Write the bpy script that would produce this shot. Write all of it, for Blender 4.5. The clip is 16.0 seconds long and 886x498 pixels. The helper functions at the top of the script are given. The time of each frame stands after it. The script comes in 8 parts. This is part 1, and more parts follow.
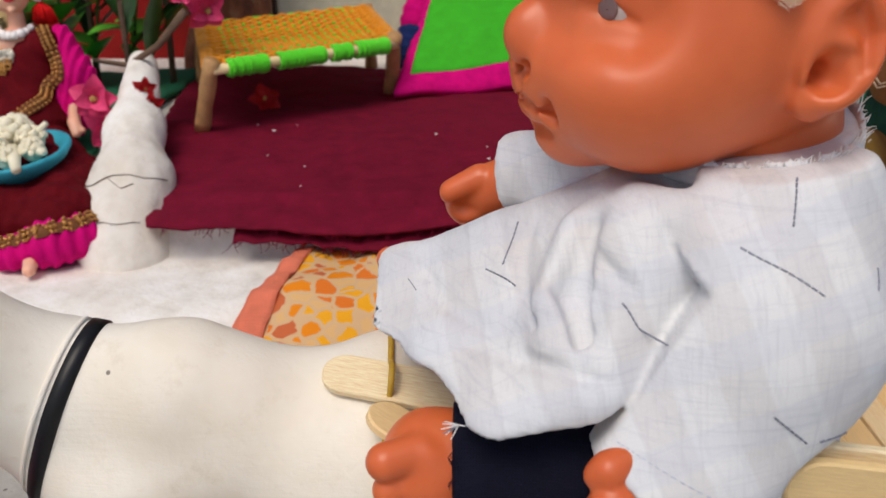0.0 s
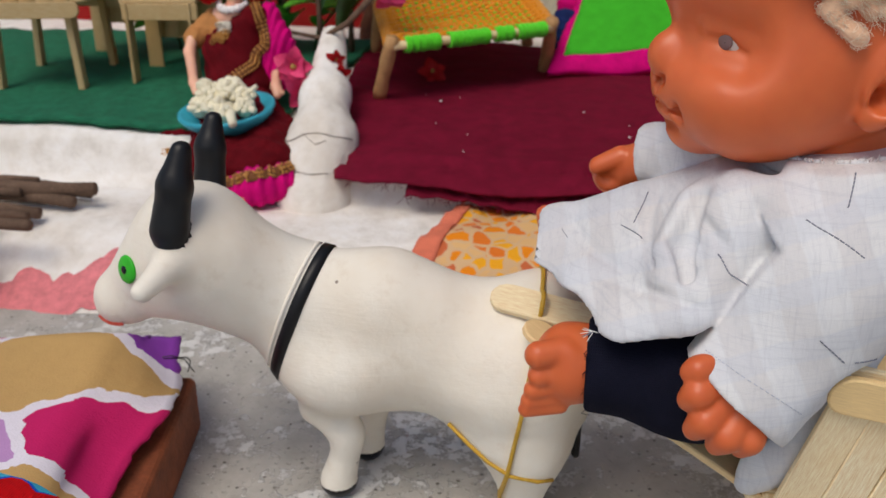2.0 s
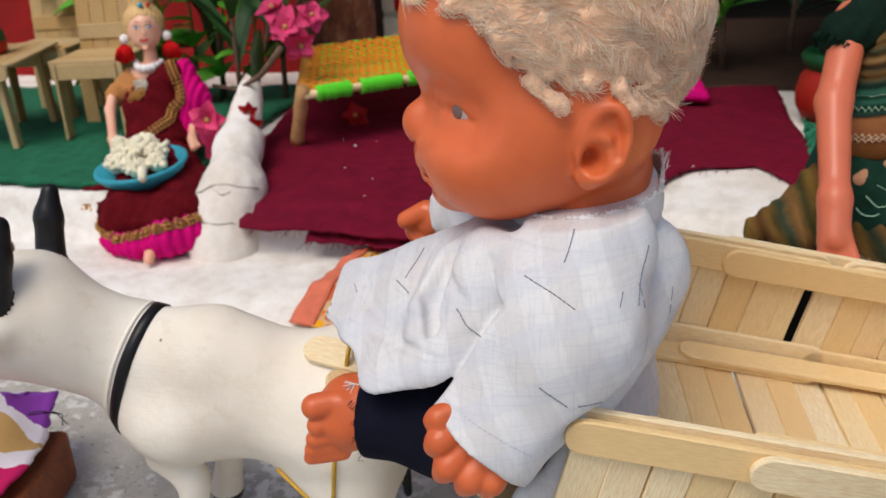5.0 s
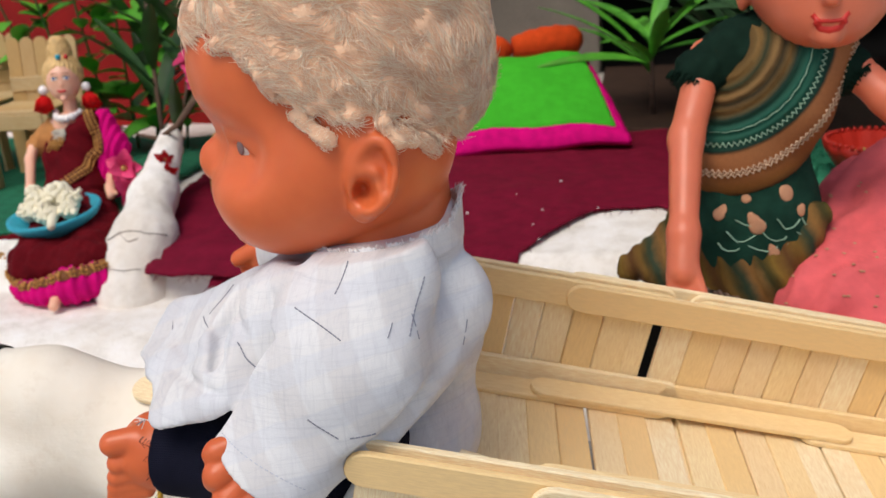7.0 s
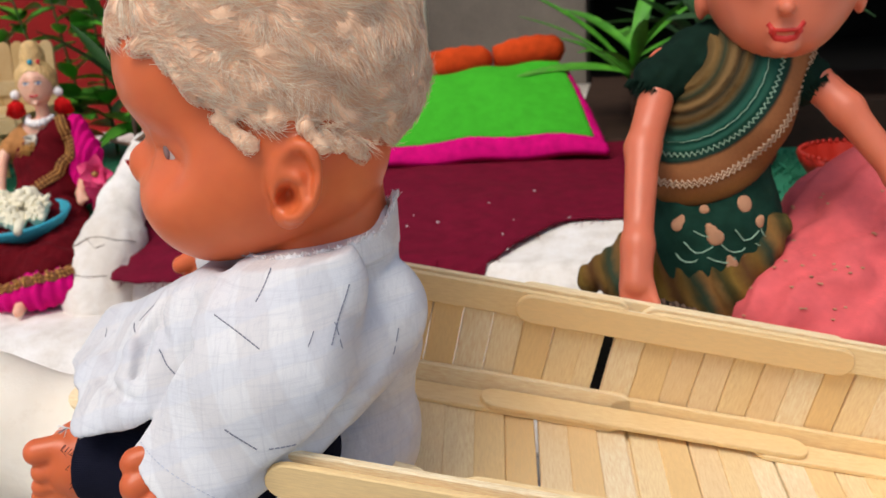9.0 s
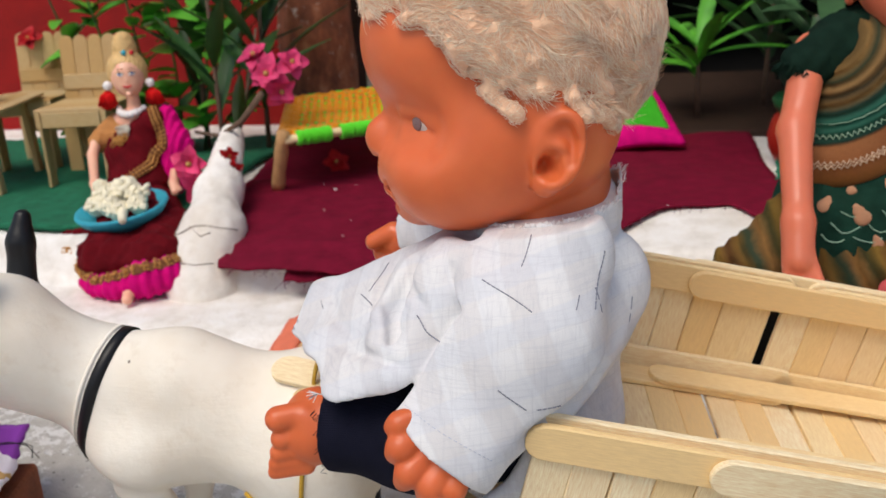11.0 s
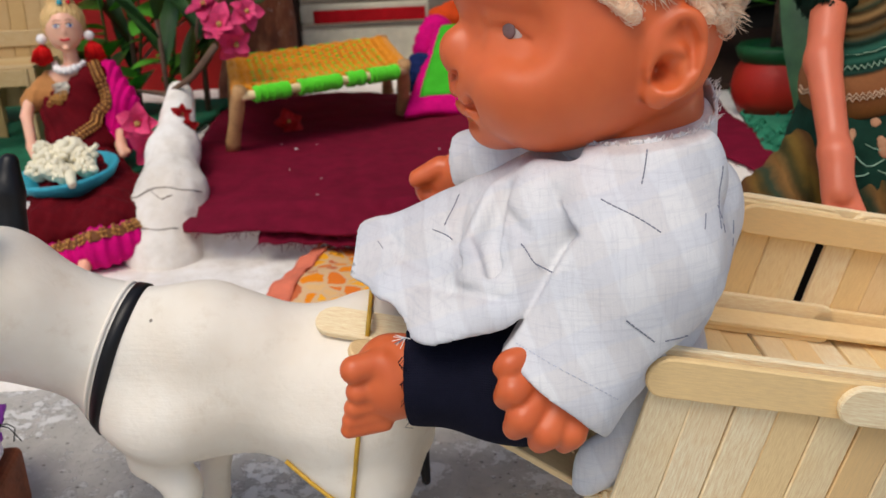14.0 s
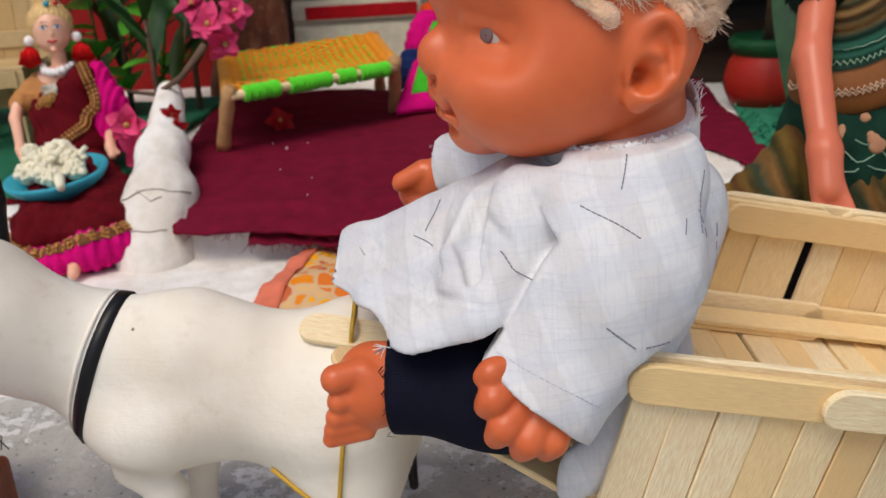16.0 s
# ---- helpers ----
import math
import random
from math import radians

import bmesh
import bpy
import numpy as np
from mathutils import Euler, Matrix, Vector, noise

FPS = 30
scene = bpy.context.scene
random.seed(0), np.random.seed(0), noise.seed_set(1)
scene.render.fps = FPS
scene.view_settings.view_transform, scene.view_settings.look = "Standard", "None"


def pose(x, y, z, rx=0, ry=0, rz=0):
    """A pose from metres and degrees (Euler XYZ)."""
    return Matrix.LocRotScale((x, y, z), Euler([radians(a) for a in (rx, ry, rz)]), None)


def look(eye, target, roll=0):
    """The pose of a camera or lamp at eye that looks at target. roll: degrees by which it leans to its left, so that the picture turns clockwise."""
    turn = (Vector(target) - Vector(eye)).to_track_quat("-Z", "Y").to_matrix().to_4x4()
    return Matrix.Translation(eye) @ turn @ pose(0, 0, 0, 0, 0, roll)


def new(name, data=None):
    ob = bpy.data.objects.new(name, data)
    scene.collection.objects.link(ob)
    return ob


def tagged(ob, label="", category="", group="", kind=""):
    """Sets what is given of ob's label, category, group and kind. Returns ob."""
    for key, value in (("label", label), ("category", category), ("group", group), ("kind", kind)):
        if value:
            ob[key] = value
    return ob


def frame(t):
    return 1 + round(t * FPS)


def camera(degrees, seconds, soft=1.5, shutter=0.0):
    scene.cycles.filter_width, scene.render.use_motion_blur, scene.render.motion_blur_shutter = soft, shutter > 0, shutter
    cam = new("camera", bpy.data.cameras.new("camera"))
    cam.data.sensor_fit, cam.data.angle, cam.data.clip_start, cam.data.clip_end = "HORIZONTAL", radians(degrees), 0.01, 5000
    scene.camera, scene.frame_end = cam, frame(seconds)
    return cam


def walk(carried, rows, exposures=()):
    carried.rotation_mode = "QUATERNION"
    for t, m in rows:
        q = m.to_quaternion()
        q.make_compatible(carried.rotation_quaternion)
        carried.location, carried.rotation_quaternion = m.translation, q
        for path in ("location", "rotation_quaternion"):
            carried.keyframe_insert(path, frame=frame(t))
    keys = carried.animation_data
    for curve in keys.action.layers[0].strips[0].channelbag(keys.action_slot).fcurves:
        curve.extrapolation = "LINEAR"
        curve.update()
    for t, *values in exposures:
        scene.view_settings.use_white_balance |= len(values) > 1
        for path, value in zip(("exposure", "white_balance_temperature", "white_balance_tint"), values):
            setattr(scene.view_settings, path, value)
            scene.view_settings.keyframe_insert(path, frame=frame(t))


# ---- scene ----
cam = camera(50.7, 16.0)
cam.data.dof.use_dof, cam.data.dof.focus_distance, cam.data.dof.aperture_fstop = True, 0.205, 38.0
PATH = [
    (0, (0.0226, 0.0104, 0.1949), (-0.0191, 1.0904, -0.2262), -1.2),
    (0.5, (0.0284, -0.0087, 0.1926), (-0.0394, 1.0533, -0.2697), 0.8),
    (1, (0.0244, -0.0215, 0.1978), (-0.0754, 1.0411, -0.2569), 0.3),
    (1.5, (0.0220, -0.0365, 0.2117), (-0.1154, 1.0185, -0.2506), -0.5),
    (2, (0.0215, -0.0522, 0.2158), (-0.1798, 0.9947, -0.2419), -0.3),
    (2.5, (0.0220, -0.0638, 0.2158), (-0.2192, 0.9785, -0.2332), -0.1),
    (3, (0.0203, -0.0667, 0.2146), (-0.2419, 0.9703, -0.2343), -0.2),
    (3.5, (0.0244, -0.0684, 0.2140), (-0.2442, 0.9645, -0.2407), -0.6),
    (4, (0.0307, -0.0713, 0.2187), (-0.2488, 0.9634, -0.2250), -1.5),
    (4.5, (0.0563, -0.0609, 0.2308), (-0.2018, 0.9935, -0.1792), -2.7),
    (5, (0.0858, -0.0516, 0.2285), (-0.1438, 1.0011, -0.2013), -3.2),
    (5.2, (0.0974, -0.0470, 0.2250), (-0.1166, 1.0057, -0.2123), -3.4),
    (7.3, (0.1427, -0.0447, 0.2221), (-0.0957, 1.0347, -0.1293), -3.9),
    (7.5, (0.1462, -0.0447, 0.2227), (-0.0916, 1.0376, -0.1201), -3.8),
    (8, (0.1549, -0.0342, 0.2192), (-0.0818, 1.0481, -0.1241), -3.6),
    (8.5, (0.1549, -0.0354, 0.2198), (-0.0870, 1.0469, -0.1218), -3.6),
    (9, (0.1554, -0.0377, 0.2192), (-0.0841, 1.0394, -0.1392), -3.5),
    (9.5, (0.1508, -0.0447, 0.2198), (-0.1032, 1.0312, -0.1305), -3.5),
    (10, (0.1305, -0.0522, 0.2192), (-0.1537, 1.0156, -0.1340), -3.4),
    (10.2, (0.1241, -0.0568, 0.2210), (-0.1618, 1.0104, -0.1328), -3.5),
    (12.3, (0.0505, -0.0586, 0.2076), (-0.0325, 1.0394, -0.1572), -2.9),
    (12.5, (0.0476, -0.0568, 0.2082), (-0.0365, 1.0382, -0.1647), -2.9),
    (13, (0.0447, -0.0510, 0.2030), (-0.0400, 1.0423, -0.1740), -2.9),
    (13.5, (0.0429, -0.0493, 0.1995), (-0.0476, 1.0399, -0.1885), -2.9),
    (14, (0.0441, -0.0452, 0.1995), (-0.0452, 1.0457, -0.1856), -3.0),
    (14.5, (0.0423, -0.0400, 0.1955), (-0.0441, 1.0463, -0.2024), -3.0),
    (15, (0.0441, -0.0418, 0.2018), (-0.0464, 1.0463, -0.1897), -3.3),
    (15.5, (0.0470, -0.0423, 0.2018), (-0.0476, 1.0440, -0.1926), -3.7),
    (16, (0.0487, -0.0418, 0.2018), (-0.0418, 1.0452, -0.1926), -3.7),
]
walk(cam, [(t, look(eye, target, roll)) for t, eye, target, roll in PATH],
     [(0, -0.12), (0.5, -0.28), (4, -0.20), (5, -0.08), (7.5, 0.04), (10, 0.08), (12.5, -0.06), (16, -0.10)])

# ---- light ----
world = bpy.data.worlds.new("sky")
scene.world = world
world.use_nodes = True
wn = world.node_tree
sky = wn.nodes.new("ShaderNodeTexSky")
sky.sky_type = "NISHITA"
sky.sun_disc = False
sky.sun_elevation, sky.sun_rotation = radians(62), radians(200)
sky.dust_density, sky.air_density = 3.0, 1.0
wn.links.new(sky.outputs[0], wn.nodes["Background"].inputs[0])
wn.nodes["Background"].inputs[1].default_value = 0.125
sun = new("sun", bpy.data.lights.new("sun", "SUN"))
sun.data.energy, sun.data.angle, sun.data.color = 1.6, radians(32), (1.0, 0.93, 0.83)
sun.matrix_world = look((-0.5, -0.9, 2.2), (0, 0.3, 0))
tagged(sun, "soft daylight under a hazy sky", "sun")


# ---- materials ----
def srgb(r, g, b):
    f = lambda c: c / 12.92 if c <= 0.04045 else ((c + 0.055) / 1.055) ** 2.4
    return (f(r / 255), f(g / 255), f(b / 255), 1)


def shade(c, k):
    return (min(c[0] * k, 1), min(c[1] * k, 1), min(c[2] * k, 1), 1)


class Nodes:
    """A material's node tree with short-hand."""

    def __init__(self, name, rough=0.6, metal=0.0, spec=0.5):
        self.m = bpy.data.materials.new(name)
        self.m.use_nodes = True
        self.t = self.m.node_tree
        self.b = self.t.nodes["Principled BSDF"]
        self.b.inputs["Roughness"].default_value = rough
        self.b.inputs["Metallic"].default_value = metal
        self.b.inputs["Specular IOR Level"].default_value = spec
        self.tc = self.t.nodes.new("ShaderNodeTexCoord")
        self.info = self.t.nodes.new("ShaderNodeObjectInfo")

    def n(self, kind, **inputs):
        node = self.t.nodes.new("ShaderNode" + kind)
        for k, v in inputs.items():
            key = k.replace("_", " ")
            if isinstance(v, bpy.types.NodeSocket):
                self.t.links.new(v, node.inputs[key])
            else:
                node.inputs[key].default_value = v
        return node

    def link(self, a, b):
        self.t.links.new(a, b)

    def coords(self, scale=(1, 1, 1), offset_random=0.0, rot=(0, 0, 0)):
        mp = self.n("Mapping")
        mp.inputs["Scale"].default_value = scale
        mp.inputs["Rotation"].default_value = rot
        src = self.tc.outputs["Object"]
        if offset_random:
            add = self.t.nodes.new("ShaderNodeVectorMath")
            add.operation = "ADD"
            mul = self.t.nodes.new("ShaderNodeMath")
            mul.operation = "MULTIPLY"
            mul.inputs[1].default_value = offset_random
            self.link(self.info.outputs["Random"], mul.inputs[0])
            self.link(src, add.inputs[0])
            self.link(mul.outputs[0], add.inputs[1])
            src = add.outputs[0]
        self.link(src, mp.inputs["Vector"])
        return mp.outputs[0]

    def noise(self, vec, scale, detail=4, rough=0.55):
        return self.n("TexNoise", Vector=vec, Scale=scale, Detail=detail, Roughness=rough).outputs["Fac"]

    def ramp(self, fac, stops, mode="LINEAR"):
        r = self.t.nodes.new("ShaderNodeValToRGB")
        r.color_ramp.interpolation = mode
        e = r.color_ramp.elements
        while len(e) < len(stops):
            e.new(0.5)
        for el, (p, c) in zip(e, stops):
            el.position, el.color = p, c
        self.link(fac, r.inputs[0])
        return r.outputs[0]

    def mix(self, fac, a, b, kind="MIX"):
        m = self.t.nodes.new("ShaderNodeMix")
        m.data_type, m.blend_type = "RGBA", kind
        for sock, v in ((m.inputs[0], fac), (m.inputs[6], a), (m.inputs[7], b)):
            if isinstance(v, bpy.types.NodeSocket):
                self.link(v, sock)
            else:
                sock.default_value = v
        return m.outputs[2]

    def math(self, op, a, b=0.0, clamp=False):
        m = self.t.nodes.new("ShaderNodeMath")
        m.operation, m.use_clamp = op, clamp
        for sock, v in ((m.inputs[0], a), (m.inputs[1], b)):
            if isinstance(v, bpy.types.NodeSocket):
                self.link(v, sock)
            else:
                sock.default_value = v
        return m.outputs[0]

    def colour(self, c):
        if isinstance(c, bpy.types.NodeSocket):
            self.link(c, self.b.inputs["Base Color"])
        else:
            self.b.inputs["Base Color"].default_value = c
        return self

    def bump(self, height, strength=0.3, distance=0.0005):
        b = self.n("Bump", Strength=strength, Distance=distance, Height=height)
        self.link(b.outputs[0], self.b.inputs["Normal"])
        return self

    def rough(self, r):
        self.link(r, self.b.inputs["Roughness"])
        return self


def plain(name, c, rough=0.6, spots=300.0, grain=2500.0, var=0.18, bump=0.25, dist=0.0003, metal=0.0, spec=0.32, sheen=0.0):
    """A surface of one paint or cloth with stains and a fine grain."""
    m = Nodes(name, rough, metal, spec)
    v = m.coords()
    a = m.noise(v, spots, 5, 0.6)
    g = m.noise(v, grain, 3)
    f = m.math("ADD", m.math("MULTIPLY", a, 0.65), m.math("MULTIPLY", g, 0.35))
    m.colour(m.ramp(f, [(0.3, shade(c, 1 - var)), (0.7, shade(c, 1 + var))]))
    m.bump(f, bump, dist)
    if sheen:
        m.b.inputs["Sheen Weight"].default_value = sheen
    return m.m


def cloth(name, c, pitch=0.0006, var=0.15, rough=0.85, bump=0.5, fade=None):
    """Woven cloth: crossing threads of the given pitch over soft stains."""
    m = Nodes(name, rough, 0.0, 0.10)
    v = m.coords()
    w1 = m.n("TexWave", Vector=v, Scale=0.314 / pitch, Distortion=1.5, Detail=2.0, Detail_Scale=3.0)
    w1.bands_direction = "X"
    w2 = m.n("TexWave", Vector=v, Scale=0.314 / pitch, Distortion=1.5, Detail=2.0, Detail_Scale=3.0)
    w2.bands_direction = "Z"
    weave = m.math("MULTIPLY", w1.outputs["Fac"], w2.outputs["Fac"])
    a = m.noise(v, 120, 5, 0.6)
    col = m.ramp(a, [(0.3, shade(c, 1 - var)), (0.7, shade(fade or c, 1 + var))])
    col = m.mix(m.math("MULTIPLY", weave, 0.35), col, shade(c, 0.7))
    m.colour(col)
    m.bump(m.math("ADD", weave, a), bump, 0.00025)
    return m.m


def vinyl(name, c, blush=None):
    """Soft doll vinyl: smooth, faintly mottled, a broad gloss."""
    m = Nodes(name, 0.42, 0.0, 0.45)
    v = m.coords()
    a = m.noise(v, 60, 3)
    m.colour(m.ramp(a, [(0.3, shade(c, 0.93)), (0.7, blush or shade(c, 1.07))]))
    g = m.noise(v, 1800, 3)
    m.bump(g, 0.06, 0.0002)
    m.rough(m.ramp(m.noise(v, 150, 4), [(0.3, (0.31,) * 3 + (1,)), (0.7, (0.45,) * 3 + (1,))]))
    m.b.inputs["Subsurface Weight"].default_value = 0.12
    m.b.inputs["Subsurface Radius"].default_value = (1.0, 0.35, 0.2)
    m.b.inputs["Subsurface Scale"].default_value = 0.003
    return m.m


def stick_wood(name="birch_stick_wood", dim=1.0):
    m = Nodes(name, 0.62, 0.0, 0.35)
    v = m.coords((1, 9, 9), offset_random=3.0)
    grain = m.noise(v, 260, 6, 0.65)
    broad = m.noise(m.coords((1, 1, 1), offset_random=5.0), 45, 3)
    base = m.ramp(m.info.outputs["Random"], [(0.0, srgb(246, 212, 150)), (0.3, srgb(252, 230, 180)), (0.7, srgb(254, 242, 208)), (1.0, srgb(242, 202, 138))])
    col = m.mix(m.ramp(grain, [(0.35, (0, 0, 0, 1)), (0.75, (1, 1, 1, 1))]), base, srgb(230, 196, 142))
    col = m.mix(m.math("MULTIPLY", m.ramp(broad, [(0.5, (0, 0, 0, 1)), (0.75, (1, 1, 1, 1))]), 0.35), col, srgb(236, 198, 136))
    # below 1: darkens and warms the wood to stand in for shade
    if dim < 1:
        col = m.mix(1.0, col, (dim, dim * 0.88, dim * 0.70, 1), "MULTIPLY")
    m.colour(col)
    m.bump(grain, 0.35, 0.0003)
    return m.m


def whitewash():
    m = Nodes("lime_wash", 0.9, 0.0, 0.2)
    v = m.coords()
    big = m.noise(v, 14, 5, 0.6)
    mid = m.noise(v, 70, 6, 0.65)
    fine = m.noise(v, 500, 4)
    col = m.ramp(mid, [(0.25, srgb(214, 207, 196)), (0.5, srgb(238, 233, 225)), (0.75, srgb(248, 246, 242))])
    col = m.mix(m.math("MULTIPLY", m.ramp(big, [(0.5, (0, 0, 0, 1)), (0.72, (1, 1, 1, 1))]), 0.5), col, srgb(206, 190, 168))
    chips = m.ramp(m.noise(v, 180, 5, 0.7), [(0.68, (0, 0, 0, 1)), (0.74, (1, 1, 1, 1))])
    col = m.mix(m.math("MULTIPLY", chips, 0.55), col, srgb(150, 138, 122))
    m.colour(col)
    m.bump(m.math("ADD", mid, m.math("MULTIPLY", fine, 0.4)), 0.8, 0.0012)
    return m.m


def concrete():
    m = Nodes("old_concrete_with_lime_splashes", 0.88, 0.0, 0.25)
    v = m.coords()
    mid = m.noise(v, 60, 6, 0.65)
    col = m.ramp(mid, [(0.3, srgb(166, 162, 154)), (0.7, srgb(196, 192, 184))])
    grit = m.n("TexVoronoi", Vector=v, Scale=420.0)
    pick = m.ramp(grit.outputs["Color"], [(0.72, (0, 0, 0, 1)), (0.8, (1, 1, 1, 1))])
    near = m.ramp(grit.outputs["Distance"], [(0.2, (1, 1, 1, 1)), (0.34, (0, 0, 0, 1))])
    col = m.mix(m.math("MULTIPLY", m.math("MULTIPLY", pick, near), 0.75), col, srgb(92, 88, 82))
    flakes = m.math("ADD", m.math("MULTIPLY", m.noise(v, 170, 7, 0.75), 0.6), m.math("MULTIPLY", m.noise(v, 30, 3), 0.4))
    paint = m.ramp(flakes, [(0.515, (0, 0, 0, 1)), (0.55, (1, 1, 1, 1))])
    col = m.mix(m.math("MULTIPLY", paint, 0.75), col, srgb(228, 227, 223))
    m.colour(col)
    m.bump(m.math("ADD", m.math("ADD", mid, m.math("MULTIPLY", near, -0.3)), m.math("MULTIPLY", paint, 0.35)), 0.8, 0.0009)
    return m.m


def printed(name, colours, cell, edge, edge_colour, warp=0.35):
    """Printed cotton: large flat cells with a contrasting outline."""
    m = Nodes(name, 0.85, 0.0, 0.2)
    v = m.coords()
    nz = m.n("TexNoise", Vector=v, Scale=1.2 / cell, Detail=3.0)
    vm = m.t.nodes.new("ShaderNodeVectorMath")
    vm.operation = "MULTIPLY_ADD"
    m.link(nz.outputs["Color"], vm.inputs[0])
    vm.inputs[1].default_value = (warp * cell,) * 3
    m.link(v, vm.inputs[2])
    e = m.n("TexVoronoi", Vector=vm.outputs[0], Scale=1.0 / cell)
    e.feature = "DISTANCE_TO_EDGE"
    c = m.n("TexVoronoi", Vector=vm.outputs[0], Scale=1.0 / cell)
    k = len(colours)
    col = m.ramp(m.n("SeparateColor", Color=c.outputs["Color"]).outputs[0], [(i / k, x) for i, x in enumerate(colours)], "CONSTANT")
    col = m.mix(m.ramp(e.outputs["Distance"], [(edge, (1, 1, 1, 1)), (edge * 1.25, (0, 0, 0, 1))]), col, edge_colour)
    soft = m.noise(v, 90, 4)
    col = m.mix(m.math("MULTIPLY", soft, 0.25), col, (0.9, 0.88, 0.9, 1), "MULTIPLY")
    m.colour(col)
    m.bump(m.noise(v, 1600, 2), 0.3, 0.0002)
    return m.m


def patchwork(name, seeds, edge, edge_colour, warp, size):
    """Printed cotton: flat irregular cells about given centres, outlined."""
    m = Nodes(name, 0.85, 0.0, 0.2)
    v = m.coords()
    nz = m.n("TexNoise", Vector=v, Scale=size, Detail=4.0)
    vm = m.t.nodes.new("ShaderNodeVectorMath")
    vm.operation = "MULTIPLY_ADD"
    m.link(nz.outputs["Color"], vm.inputs[0])
    vm.inputs[1].default_value = (warp, warp, 0.0)
    m.link(v, vm.inputs[2])
    d1 = d2 = col = None
    for x, y, k, c in seeds:
        dn = m.t.nodes.new("ShaderNodeVectorMath")
        dn.operation = "DISTANCE"
        flat = m.n("Mapping", Vector=vm.outputs[0])
        flat.inputs["Scale"].default_value = (1, 1, 0)
        m.link(flat.outputs[0], dn.inputs[0])
        dn.inputs[1].default_value = (x + warp / 2, y + warp / 2, 0)
        d = m.math("SUBTRACT", dn.outputs["Value"], k)
        if d1 is None:
            d1, d2, col = d, m.math("ADD", d, 1.0), m.mix(0.0, c, c)
            continue
        nearer = m.math("LESS_THAN", d, d1)
        d2 = m.math("MINIMUM", d2, m.math("MAXIMUM", d1, d))
        d1 = m.math("MINIMUM", d1, d)
        col = m.mix(nearer, col, c)
    gap = m.math("SUBTRACT", d2, d1)
    wide = m.math("MULTIPLY", m.noise(v, size * 1.7, 3), edge * 2)
    col = m.mix(m.math("LESS_THAN", gap, wide), col, edge_colour)
    col = m.mix(m.math("MULTIPLY", m.noise(v, 160, 5, 0.65), 0.5), col, (0.78, 0.74, 0.76, 1), "MULTIPLY")
    m.colour(col)
    m.bump(m.math("ADD", m.noise(v, 1600, 2), m.math("MULTIPLY", m.noise(v, 120, 4), 2.0)), 0.4, 0.0005)
    return m.m


def banded(name, centre, reach, stops):
    """Cloth woven in bands that run round a centre."""
    m = Nodes(name, 0.8, 0.0, 0.25)
    v = m.coords()
    dn = m.t.nodes.new("ShaderNodeVectorMath")
    dn.operation = "DISTANCE"
    m.link(v, dn.inputs[0])
    dn.inputs[1].default_value = centre
    f = m.math("ADD", m.math("DIVIDE", dn.outputs["Value"], reach), m.math("MULTIPLY", m.math("SUBTRACT", m.noise(v, 120, 3), 0.5), 0.02))
    col = m.ramp(f, [(d / reach, c) for d, c in stops])
    col = m.mix(m.math("MULTIPLY", m.noise(v, 700, 4), 0.5), col, (0.45, 0.42, 0.40, 1), "MULTIPLY")
    m.colour(col)
    m.bump(m.noise(v, 2200, 3), 0.5, 0.0004)
    return m.m


